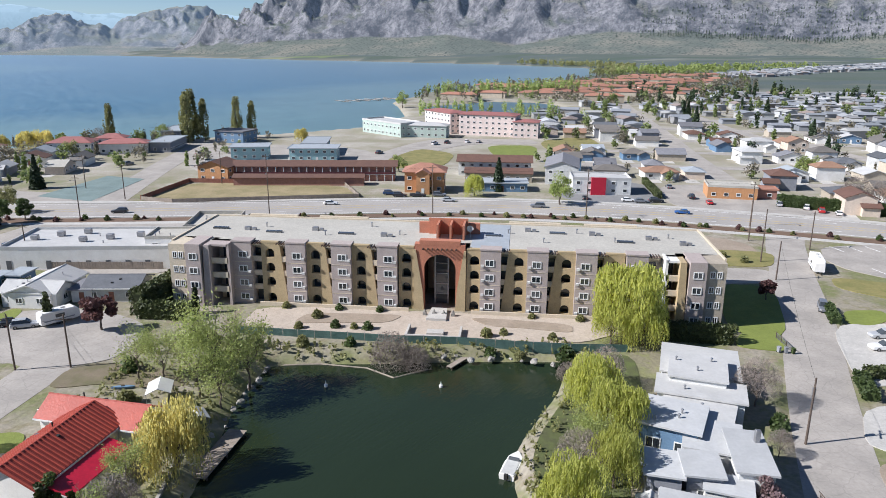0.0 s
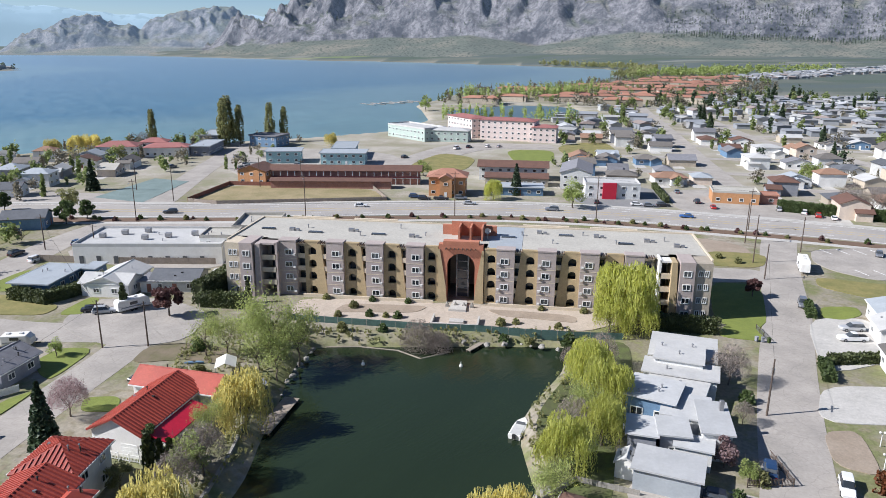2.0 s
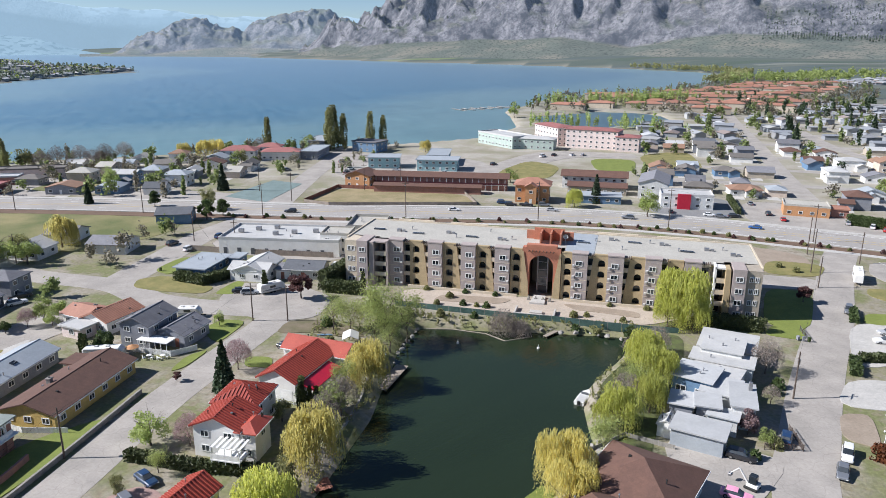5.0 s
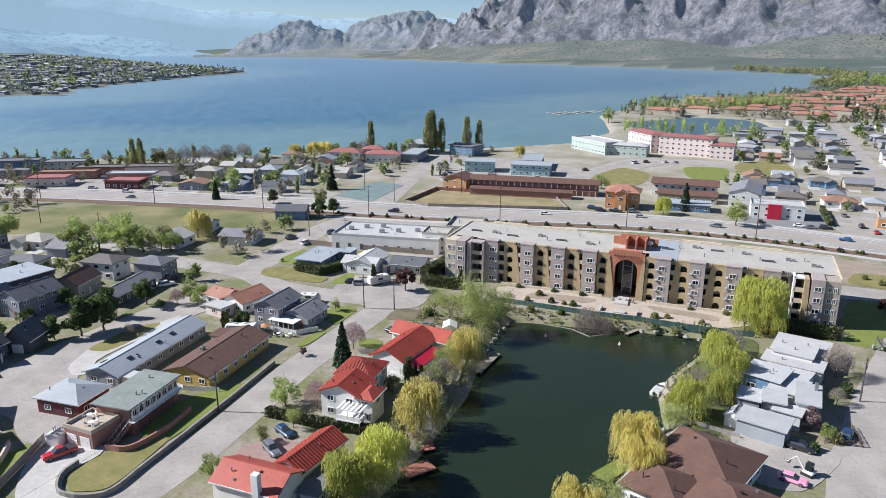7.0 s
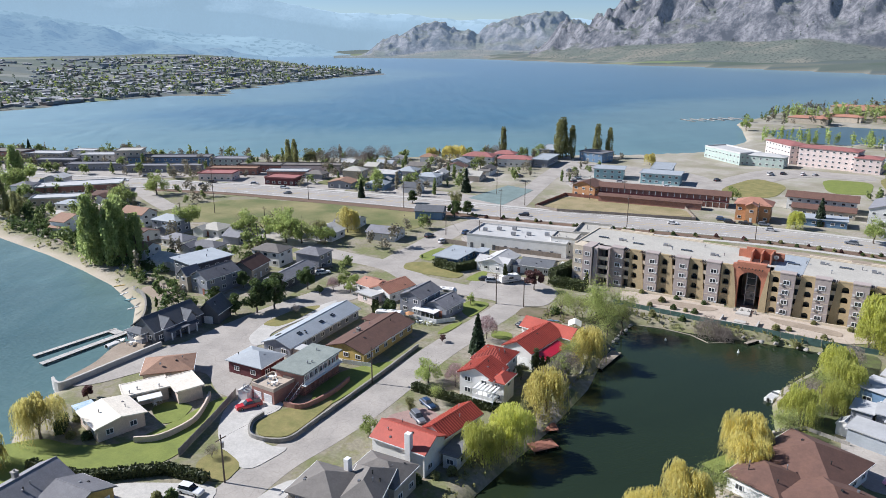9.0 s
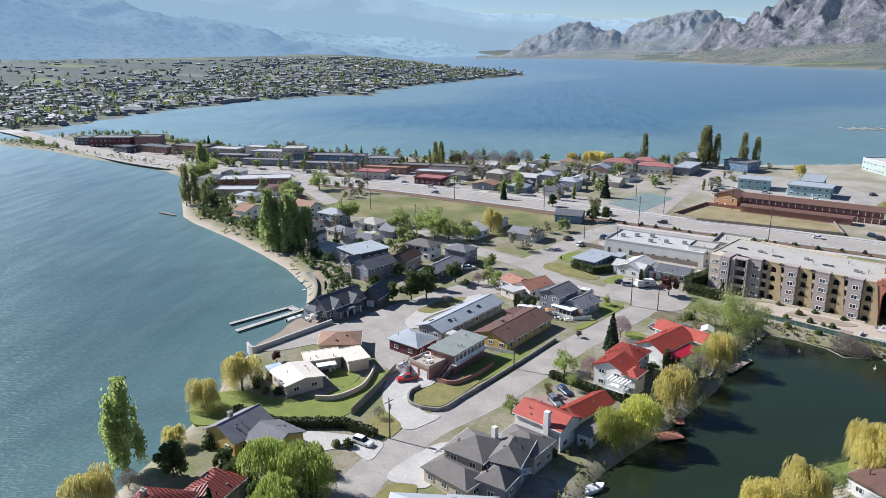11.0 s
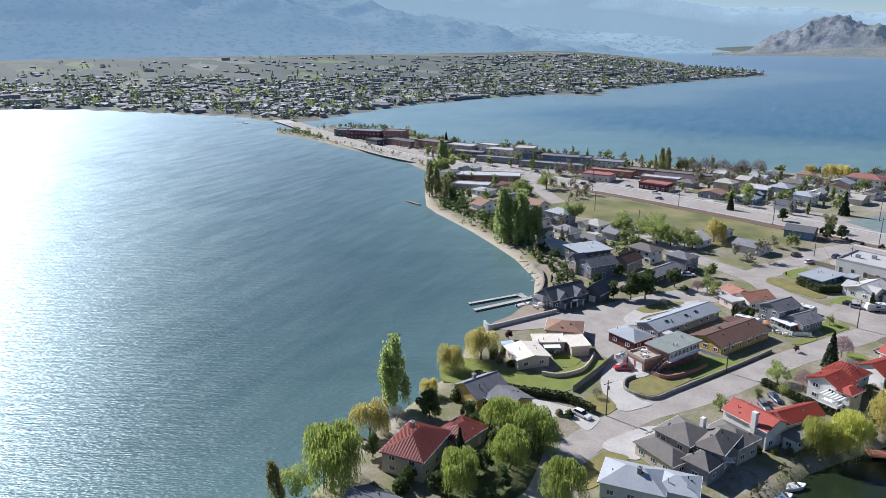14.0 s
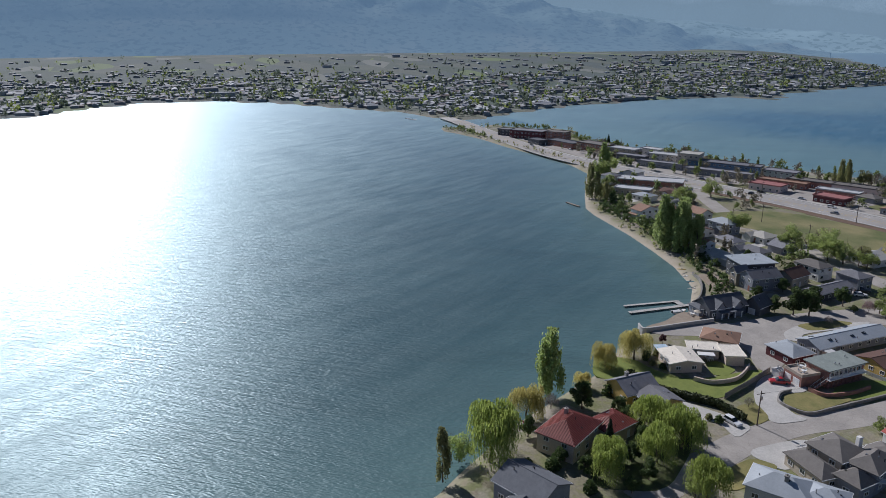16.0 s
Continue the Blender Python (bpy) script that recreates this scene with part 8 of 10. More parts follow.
for (x0, y0, z0), (x1, y1, z1) in (((-64, -30, 9), (-113, 22, 9)), ((-64, -30, 8), (-118, 28, 9)), ((-56, -28, 8.5), (-64, -30, 9)), ((72, 46, 12), (88, 59, 9.5)), ((-63.5, -90, 8.4), (-62, -134, 8.8)), ((-63.5, -90, 8.4), (-64, -30, 8.8)), ((-60.5, 77.5, 13.4), (-12, 85.5, 14.4)), ((-12, 85.5, 14.4), (34, 86, 14.4)), ((34, 86, 14.4), (80, 82, 12.4)), ((52, -38, 9), (71, 32, 8.6))):
    wire((x0, y0, z0), (x1, y1, z1), 0.8)


def fence(line, h, mat, label, step=2.4, rail=True, z=0.0, boards=True):
    t = empty("fence", pose(*line[0], 0), label, "fence")
    inv = t.matrix_basis.inverted()
    for (ax, ay), (bx, by) in zip(line, line[1:]):
        a, b = Vector((ax, ay, z)), Vector((bx, by, z))
        k = max(1, round((b - a).length / step))
        ang = math.degrees(math.atan2(by - ay, bx - ax))
        ln = (b - a).length / k
        for i in range(k):
            p = a.lerp(b, i / k)
            m = inv @ pose(p.x, p.y, p.z, 0, 0, ang)
            ps = new("post", shared_mesh(("post", h), lambda: box(-0.06, -0.06, -0.1, 0.06, 0.06, h + 0.08), mat))
            ps.parent, ps.matrix_basis = t, m
            bd = new("panel", shared_mesh(("panel", h, round(ln, 1), boards), lambda: panel_mesh(ln, h, boards), mat))
            bd.parent, bd.matrix_basis = t, m
    return t


def panel_mesh(ln, h, boards):
    bm = bmesh.new()
    if boards:
        # boards set side by side, every second one a little proud and taller
        n = max(3, int(ln / 0.3))
        prof = []
        for i in range(n):
            a, b = 0.07 + i * (ln - 0.14) / n, 0.07 + (i + 1) * (ln - 0.14) / n
            prof += [(a, -0.02 - 0.03 * (i % 2), h - 0.04 * (i % 2)), (b, -0.02 - 0.03 * (i % 2), h - 0.04 * (i % 2))]
        rows = [[bm.verts.new((x, y, 0.05)), bm.verts.new((x, y, zt)), bm.verts.new((x, 0.03, zt)), bm.verts.new((x, 0.03, 0.05))] for x, y, zt in prof]
        for r, q in zip(rows, rows[1:]):
            for i in range(4):
                bm.faces.new((r[i], q[i], q[(i + 1) % 4], r[(i + 1) % 4]))
        bm.faces.new(rows[0])
        bm.faces.new(rows[-1][::-1])
        bmesh.ops.recalc_face_normals(bm, faces=bm.faces[:])
        return bm
    for zz in (0.25, h * 0.85):
        add_box(bm, 0.06, 0.0, zz, ln - 0.06, 0.06, zz + 0.09)
    if not boards:
        for i in range(6):
            add_box(bm, 0.2 + i * (ln - 0.4) / 6, -0.02, 0.2, 0.26 + i * (ln - 0.4) / 6, 0.02, h * 0.9)
    return bm


fence([(-75.6, -133), (-80.6, -120.7), (-85.2, -110.4)], 1.7, M["fencegrey"], "grey board fence between lawn and driveway")
fence([(-109, 92), (-107.5, 124), (-50, 127.5)], 1.6, M["redwood"], "brown board fence round a bare lot")
fence([(-50, 127.5), (-39.5, 106), (-97, 89.5), (-109, 92)], 1.4, M["wood"], "weathered board fence along the highway lot")
fence([(-112, 18), (-92, 19), (-66, 22.5)], 1.8, M["wood"], "weathered board fence behind the store")
fence([(-45, -63.5), (-38, -64.5), (-33, -65)], 1.3, M["trim"], "white picket fence beside a red-roofed house", 2.0, True, 0, False)
fence([(-79.5, -52.5), (-70.5, -52.5), (-67, -48)], 1.3, M["trim"], "white panel fence round a patio")
fence([(-84, -84.5), (-76, -85.5), (-68.5, -83.5)], 1.1, M["trim"], "low white fence beside a yellow bungalow")
fence([(44, -58), (50, -57), (49, -50)], 1.2, M["pole"], "dark timber railing by the street", 1.6, True, 0, False)
fence([(14, -77), (17, -66), (22, -60), (30, -62)], 0.9, M["stone"], "low pale wall of stacked stone")
fence([(60, -2), (60.5, -8)], 1.2, M["steel"], "dark chain-link fence by a lawn", 2.0, True, 0, False)


def wall_line(name, line, w, h, mat, label, z=-0.3):
    pts = smooth_line(line, 5)
    ob = strip(name, pts, w, M[mat], h, label, "wall", None, "structure")
    bm = bmesh.new()
    bm.from_mesh(ob.data)
    for v in bm.verts:
        if v.co.z < h - 0.1:
            v.co.z = z
    bm.to_mesh(ob.data)
    bm.free()
    return ob


wall_line("wall_beach", [(-133, -104), (-143, -92), (-156, -82.5), (-166, -79)], 0.5, 1.1, "stone", "low boulder wall between beach and gardens")
wall_line("wall_beach", [(-150, -78), (-164, -72), (-176, -70)], 0.4, 1.0, "wood", "timber retaining wall of a terraced garden")
wall_line("wall_beach", [(-208, -66), (-230, -62), (-256, -58)], 0.4, 0.9, "wood", "timber edging of lakeside gardens")
wall_line("wall_garden", [(-87, -134.5), (-83.6, -131), (-83.2, -124), (-86, -118.5), (-89.5, -114)], 0.4, 1.3, "cream", "curved cream block garden wall")
wall_line("wall_terrace", [(-73.6, -113.5), (-73, -117.5), (-69, -121), (-62.5, -118.5), (-62.6, -110), (-63.6, -95), (-64.6, -82), (-66, -68)], 0.4, 0.9, "stone", "low retaining wall of pale stone")
wall_line("wall_brick", [(-72.8, -108.5), (-68.5, -107), (-67.5, -99), (-68.5, -92)], 0.4, 1.2, "brick", "pink brick yard wall")
wall_line("wall_sea", [(-125.4, -128.4), (-122.4, -129.2), (-121.0, -127.4), (-121.2, -115), (-121.4, -102.5)], 0.6, 1.3, "concrete", "concrete sea wall at the end of the cul-de-sac", -2.4)
wall_line("wall_bank", [(-27.5, -50), (-25.5, -60), (-24.4, -75)], 0.4, 0.3, "stone", "stone edging along the pond", -2)
wall_line("wall_bank", [(12.2, -86), (14.4, -76), (18.8, -64)], 1.0, 0.4, "stone", "pale boulder edging along the pond", -2)

# boulders on the banks
rs = np.random.RandomState(77)
rocks = []
for i in range(3):
    bm = bmesh.new()
    bmesh.ops.create_icosphere(bm, subdivisions=2, radius=0.6)
    for v in bm.verts:
        v.co *= 0.75 + 0.5 * noise.noise(v.co * 1.7 + Vector((i * 9, 0, 0)))
        v.co.z *= 0.7
    me = bpy.data.meshes.new("boulder")
    bm.to_mesh(me)
    bm.free()
    me.materials.append(M["stone"])
    rocks.append(me)
spots = [(x, -14.6 - 0.4 * math.sin(x), -0.8) for x in np.arange(-24, 21, 2.6)] + [(-25.8 + 0.3 * math.sin(k), -22 - k * 2.4, -0.9) for k in range(11)] + [(15.5 + k * 0.45, -68 + k * 0.9, 0.1) for k in range(8)]
spots += [(11.6 + 0.35 * k, -87 + k * 1.5, -0.6) for k in range(10)] + [(-120 - k * 0.9, -120 + k * 3.1, -0.9) for k in range(7)] + [(-128 + k, -108 - k * 2.2, -0.8) for k in range(6)]
for i, (x, y, z) in enumerate(spots):
    ob = new("boulder", rocks[i % 3])
    s = 0.5 + 0.9 * rs.rand()
    ob.matrix_basis = pose(x + rs.normal() * 0.4, y + rs.normal() * 0.4, z, 0, 0, rs.rand() * 360) @ Matrix.Diagonal((s, s, s, 1))
    tagged(ob, "pale weathered boulder on the bank", "boulder", "bank boulders")


def dock(x, y, rot, ln, wd, mat, label, z=-1.05, board=0.35):
    t = empty("dock", pose(x, y, 0, 0, 0, rot), label, "dock")
    n = int(ln / board)
    for i in range(n):
        pl = new("plank", shared_mesh(("plank", wd, mat, board), lambda: box(-board * 0.46, -wd / 2, -0.05, board * 0.46, wd / 2, 0.04), M[mat]))
        pl.parent, pl.matrix_basis = t, pose(-ln / 2 + (i + 0.5) * ln / n, 0.02 * math.sin(i * 3), z, 0, 0, 0.6 * math.sin(i * 1.7))
    for sx in (-0.46, 0.0, 0.46):
        for sy in (-0.45, 0.45):
            bm = bmesh.new()
            tube(bm, (sx * ln, sy * wd, -3.2), (sx * ln, sy * wd, z - 0.04), 0.12, 0.12, 6)
            part("pile", bm, M["pole"], t)
    bm = bmesh.new()
    for sy in (-0.4, 0.4):
        add_box(bm, -ln / 2, sy * wd - 0.08, z - 0.25, ln / 2, sy * wd + 0.08, z - 0.06)
    part("beam", bm, M["pole"], t)
    return t


dock(-23.6, -47.2, 86, 11.5, 2.6, "wood", "old grey plank dock on the pond")
dock(-23.0, -85.0, 40, 5.0, 3.0, "redwood", "small red-brown floating deck")
dock(-20.6, -91.4, 55, 5.5, 3.2, "redwood", "red-brown plank deck on the pond")
dock(10.0, -79.4, 62, 6.5, 3.2, "lawn", "small dock covered with green turf")
dock(4.8, -16.0, 60, 5.5, 1.0, "wood", "narrow plank jetty on the pond")
dock(-140.0, -93.0, 93, 18, 1.6, "concrete", "pale walkway of the lake dock", -1.05, 1.2)
dock(-145.0, -111.0, 86, 22, 1.3, "concrete", "pale finger of the lake dock", -1.05, 1.2)
dock(-139.6, -112.5, 90, 22, 1.8, "concrete", "pale finger of the lake dock", -1.05, 1.2)
dock(-142.4, -101.5, 0, 5, 2.4, "concrete", "pale landing of the lake dock")
for x, y, r, l in ((-296, -67, 10, 12),):
    dock(x, y, r + 180, l, 1.5, "wood", "short pale beach dock")
for k in range(6):
    dock(-150 + k * 7.5, 530 + k * 8.5, 135, 26, 2.2, "concrete", "long white marina pontoon", -1.05, 3.0)
dock(-128, 556, 46, 60, 2.4, "concrete", "main white marina walkway", -1.05, 3.0)
for x, y in ((-15.0, -26.5), (2.8, -24.5)):
    bm = bmesh.new()
    tube(bm, (0, 0, -0.1), (0, 0, 0.35), 0.32, 0.3, 10)
    tube(bm, (0, 0, 0.35), (0, 0, 1.0), 0.12, 0.05, 8)
    b = tagged(part("buoy", bm, M["white"]), "white floating marker buoy", "buoy", "pond buoys")
    b.location = (x, y, WATER)
bm = bmesh.new()
ln = [(-26, -20.4), (-18, -18.8), (-10, -19.4), (-5, -22.4), (0, -18.6)]
for a, b in zip(ln, ln[1:]):
    tube(bm, (*a, WATER + 0.05), (*b, WATER + 0.05), 0.14, 0.14, 6)
tagged(part("floating_boom", bm, M["wood"]), "pale floating log boom on the pond", "boom")


# ---- vehicles ----
PAINT = {}


def paint(colour):
    if colour not in PAINT:
        m, nt, bsdf = nodes_of("car_paint")
        bsdf.inputs["Base Color"].default_value = (*colour, 1)
        bsdf.inputs["Roughness"].default_value, bsdf.inputs["Coat Weight"].default_value = 0.35, 0.6
        PAINT[colour] = m
    return PAINT[colour]


def loft(bm, sections):
    """Rounded-box sections along x: (x, half width at foot, half width at top, z0, z1)."""
    rings = []
    for x, w0, w1, z0, z1 in sections:
        c = min(0.12, (z1 - z0) * 0.3)
        rings.append([bm.verts.new((x, y, z)) for y, z in ((-w0 + c, z0), (w0 - c, z0), (w0, z0 + c), (w1, z1 - c), (w1 - c, z1), (-w1 + c, z1), (-w1, z1 - c), (-w0, z0 + c))])
    for r, s in zip(rings, rings[1:]):
        for i in range(8):
            j = (i + 1) % 8
            bm.faces.new((r[i], s[i], s[j], r[j]))
    bm.faces.new(rings[0])
    bm.faces.new(rings[-1][::-1])
    bmesh.ops.recalc_face_normals(bm, faces=bm.faces[:])


def car(x, y, rot, colour, style="suv", label="", z=0.06):
    names = {(0.75, 0.75, 0.74): "white", (0.02, 0.02, 0.024): "black", (0.45, 0.02, 0.02): "red", (0.03, 0.1, 0.3): "blue", (0.16, 0.17, 0.19): "grey", (0.42, 0.43, 0.44): "silver", (0.8, 0.35, 0.5): "pink", (0.02, 0.05, 0.12): "dark blue"}
    kind = {"suv": "sport utility vehicle", "sedan": "saloon car", "pickup": "pickup truck", "van": "van"}[style]
    t = empty("car" if style != "pickup" else "pickup_truck", pose(x, y, z, 0, 0, rot), label or f"parked {names.get(colour, 'dark')} {kind} with dark windows", "car", "parked cars")
    L2 = {"suv": 2.4, "sedan": 2.3, "pickup": 2.8, "van": 2.7}[style]
    hood = {"suv": 1.02, "sedan": 0.9, "pickup": 1.08, "van": 1.2}[style]
    bm = bmesh.new()
    loft(bm, [(-L2, 0.78, 0.72, 0.38, hood - 0.1), (-L2 + 0.15, 0.9, 0.86, 0.28, hood), (-0.2, 0.93, 0.89, 0.26, hood), (L2 - 1.1, 0.92, 0.86, 0.26, hood - 0.04), (L2 - 0.2, 0.88, 0.8, 0.3, hood - 0.14), (L2, 0.74, 0.7, 0.4, hood - 0.28)])
    part("body", bm, paint(colour), t)
    top = {"suv": 1.72, "sedan": 1.44, "pickup": 1.78, "van": 2.0}[style]
    x0, x1 = {"suv": (-2.2, 0.95), "sedan": (-1.75, 0.85), "pickup": (-0.9, 1.1), "van": (-2.6, 1.5)}[style]
    bm = bmesh.new()
    loft(bm, [(x0, 0.82, 0.66, hood - 0.06, hood + 0.1), (x0 + 0.3, 0.85, 0.68, hood - 0.06, top - 0.1), ((x0 + x1) / 2, 0.86, 0.7, hood - 0.06, top - 0.06), (x1 - 0.7, 0.85, 0.68, hood - 0.06, top - 0.09), (x1, 0.82, 0.66, hood - 0.06, hood + 0.05)])
    part("cabin_glass", bm, M["glass"], t)
    bm = bmesh.new()
    loft(bm, [(x0 + 0.28, 0.66, 0.6, top - 0.12, top - 0.03), ((x0 + x1) / 2, 0.7, 0.64, top - 0.1, top), (x1 - 0.72, 0.66, 0.6, top - 0.12, top - 0.04)])
    part("roof", bm, paint(colour), t)
    if style == "pickup":
        part("bed_liner", box(-2.62, -0.74, hood - 0.04, -1.0, 0.74, hood + 0.015), M["rubber"], t)
    for sx in (-L2 * 0.62, L2 * 0.6):
        for sy in (-0.82, 0.82):
            bm = bmesh.new()
            tube(bm, (sx, sy - 0.11, 0.34), (sx, sy + 0.11, 0.34), 0.34, 0.34, 14)
            wh = part("wheel", bm, M["rubber"], t)
            bm = bmesh.new()
            tube(bm, (sx, sy - 0.125, 0.34), (sx, sy + 0.125, 0.34), 0.19, 0.19, 10)
            part("rim", bm, M["steel"], wh)
    for sy in (-0.6, 0.6):
        part("headlight", box(L2 - 0.12, sy - 0.14, hood - 0.42, L2 + 0.01, sy + 0.14, hood - 0.3), M["white"], t)
        part("tail_light", box(-L2 - 0.01, sy - 0.12, hood - 0.4, -L2 + 0.12, sy + 0.12, hood - 0.22), M["crimson"], t)
    return t


WHITE, BLACK, RED, BLUE, GREY, SILVER, PINK, NAVY = (0.75, 0.75, 0.74), (0.02, 0.02, 0.024), (0.45, 0.02, 0.02), (0.03, 0.1, 0.3), (0.16, 0.17, 0.19), (0.42, 0.43, 0.44), (0.8, 0.35, 0.5), (0.02, 0.05, 0.12)
for args in ((-78.6, -112.9, 243, RED, "pickup"), (-47, -92, 335, NAVY, "sedan"), (-45.5, -98, 330, GREY, "suv"), (-64.5, -139.2, 12, WHITE, "suv"), (-77, -13, 25, BLACK, "sedan"), (-74, -13.5, 25, SILVER, "suv"), (-113, 18, 80, WHITE, "suv"), (-122, 22, 85, BLACK, "suv"),
             (-112, 34, 85, NAVY, "suv"), (74, 14, 255, GREY, "suv"), (79, 0.5, 185, SILVER, "suv"), (77, -5, 185, WHITE, "pickup"), (40, -62, 345, BLACK, "suv"), (48, -54, 75, NAVY, "sedan"), (56.5, -57, 255, WHITE, "suv"), (54.5, -62.5, 255, GREY, "sedan"),
             (-49, -42.5, 345, BLACK, "sedan"), (64, 96, 172, BLUE, "sedan"), (-9, 104, 5, SILVER, "sedan"), (-106, 74, 190, BLACK, "suv"), (-92, 131, 70, GREY, "sedan"), (-229, 53, 195, GREY, "sedan"), (-281, 43, 20, BLACK, "suv"), (-46, 94, 10, WHITE, "sedan"),
             (38, -73, 345, PINK, "sedan"), (-20, 110, 3, BLACK, "pickup"), (-26, 109, 3, BLACK, "suv"), (-13, 112, 5, GREY, "suv"), (50, 112, 0, WHITE, "sedan"), (54, 111, 0, GREY, "sedan"), (59, 112, 4, BLACK, "suv"), (76, 112, 85, RED, "sedan"), (105, 108, 70, WHITE, "suv"),
             (108, 104, 75, RED, "suv"), (112, 101, 75, WHITE, "sedan"), (115, 56, 250, SILVER, "sedan"), (-178, -44, 80, WHITE, "suv"), (-126, -36, 60, WHITE, "suv"), (-129, -32, 60, BLACK, "pickup"), (-41, -151, 60, WHITE, "suv"), (-30, 240, 70, WHITE, "van"), (-24, 246, 70, BLACK, "suv"),
             (-14, 250, 75, WHITE, "suv"), (-8, 252, 75, SILVER, "sedan"), (-82, -30, 30, BLACK, "pickup"), (-150, 158, 75, GREY, "suv"), (-172, 150, 20, BLACK, "sedan"), (-168, 146, 20, GREY, "suv"), (-330, 30, 22, WHITE, "sedan"), (20, 99, 175, GREY, "suv"),
             (-284, 52, 25, BLACK, "suv"), (-262, 62, 20, SILVER, "sedan"), (-240, 62, 15, WHITE, "suv"), (-330, 44, 30, GREY, "sedan"), (-352, 52, 33, BLACK, "pickup"), (-394, 40, 30, WHITE, "suv"), (-402, 32, 28, NAVY, "sedan"), (-440, 32, 20, BLACK, "suv"), (-446, 24, 15, GREY, "suv"),
             (-470, 18, 15, BLACK, "sedan"), (-500, -4, 8, SILVER, "suv"), (-534, 6, 35, BLACK, "suv"), (-120, 170, 80, WHITE, "suv"), (-118, 160, 80, BLACK, "sedan"), (-133, 190, 75, GREY, "suv"), (-96, 173, 10, SILVER, "sedan"), (-70, 172, 8, WHITE, "sedan"), (-52, 205, 70, BLACK, "suv"),
             (68, 138, 90, GREY, "sedan"), (72, 120, 90, BLACK, "suv"), (98, 112, 75, SILVER, "suv"), (36, 114, 90, BLACK, "sedan"), (-30, 112, 6, NAVY, "suv"), (122, 60, 250, WHITE, "suv"), (108, 58, 250, GREY, "sedan")):
    car(*args)


def caravan(x, y, rot, ln, label, h=2.7):
    t = empty("caravan", pose(x, y, 0.05, 0, 0, rot), label, "caravan")
    bm = bmesh.new()
    loft(bm, [(-ln / 2, 1.1, 1.05, 0.6, h - 0.3), (-ln / 2 + 0.3, 1.2, 1.15, 0.5, h), (ln / 2 - 0.8, 1.2, 1.15, 0.5, h), (ln / 2, 1.1, 1.0, 0.6, h - 0.6)])
    part("body", bm, M["white"], t)
    part("stripe", box(-ln / 2 + 0.5, -1.225, 1.0, ln / 2 - 1.0, 1.225, 1.2), M["greywall"], t)
    for sy in (-1, 1):
        part("window", box(-0.9, sy * 1.21 - 0.02, 1.5, 0.7, sy * 1.21 + 0.02, 2.1), M["glass"], t)
        for dx in (-0.5, 0.35):
            bm = bmesh.new()
            tube(bm, (dx, sy * 1.0 - 0.1, 0.36), (dx, sy * 1.0 + 0.1, 0.36), 0.36, 0.36, 12)
            part("wheel", bm, M["rubber"], t)
    for dx in (-1.5, 0.8):
        part("roof_vent", box(dx - 0.35, -0.3, h - 0.02, dx + 0.35, 0.3, h + 0.22, 0.04), M["pale"], t)
    part("drawbar", box(ln / 2 - 0.2, -0.08, 0.42, ln / 2 + 1.2, 0.08, 0.56), M["rubber"], t)
    return t


caravan(-69.5, -10.5, 55, 6.8, "white travel trailer parked in a driveway")
caravan(83, 41.5, 258, 8.5, "large white motorhome parked by the side street", 3.2)
caravan(-82.5, -57.5, 20, 8.0, "white motorhome behind a brown-roofed bungalow", 3.0)
caravan(-80, -31.5, 15, 5.5, "white covered trailer beside a house", 2.4)


def digger(x, y, rot):
    t = empty("mini_excavator", pose(x, y, 0.05, 0, 0, rot), "small white excavator with a folded boom", "excavator")
    for sy in (-0.65, 0.65):
        part("track", box(-1.0, sy - 0.2, 0, 1.0, sy + 0.2, 0.5, 0.12), M["rubber"], t)
    part("cab", box(-0.6, -0.55, 0.9, 0.5, 0.45, 2.3, 0.08), M["glass"], t)
    part("body", box(-1.0, -0.75, 0.5, 0.7, 0.75, 0.95, 0.08), M["white"], t)
    bm = bmesh.new()
    tube(bm, (0.6, 0.3, 0.9), (2.0, 0.3, 2.7), 0.14, 0.12, 6)
    tube(bm, (2.0, 0.3, 2.7), (3.2, 0.3, 1.4), 0.12, 0.09, 6)
    boom = part("boom", bm, M["white"], t)
    part("bucket", box(3.0, -0.1, 0.9, 3.5, 0.7, 1.4, 0.08), M["steel"], boom)


digger(40.5, -70, 150)


def boat(x, y, rot, ln, label, cover="white", z=WATER):
    t = empty("boat", pose(x, y, z, 0, 0, rot), label, "boat")
    bm = bmesh.new()
    loft(bm, [(-ln / 2, 0.9, 1.0, -0.1, 0.75), (0, 0.95, 1.1, -0.15, 0.75), (ln * 0.3, 0.7, 0.95, -0.1, 0.82), (ln / 2, 0.16, 0.2, 0.3, 0.9)])
    part("hull", bm, M["white"], t)
    part("deck", box(-ln / 2 + 0.3, -0.8, 0.72, ln * 0.25, 0.8, 0.8), M[cover], t)
    part("windscreen", box(ln * 0.1, -0.7, 0.78, ln * 0.14, 0.7, 1.2), M["glass"], t)
    part("engine", box(-ln / 2 - 0.35, -0.25, 0.2, -ln / 2, 0.25, 1.0, 0.06), M["rubber"], t)


boat(14.2, -45.5, 75, 5.5, "small pontoon boat moored at the bank", "pale")
boat(-22.5, -118.5, 70, 5.2, "white runabout moored on the pond", "pale")
boat(-21.5, -123.5, 70, 4.2, "small blue-covered boat on the pond", "bluewall")
boat(-135.5, -106, 92, 5.5, "white motorboat at the lake dock", "pale")
boat(-740, -50, 20, 22, "low dark barge on the lake", "darkwall")

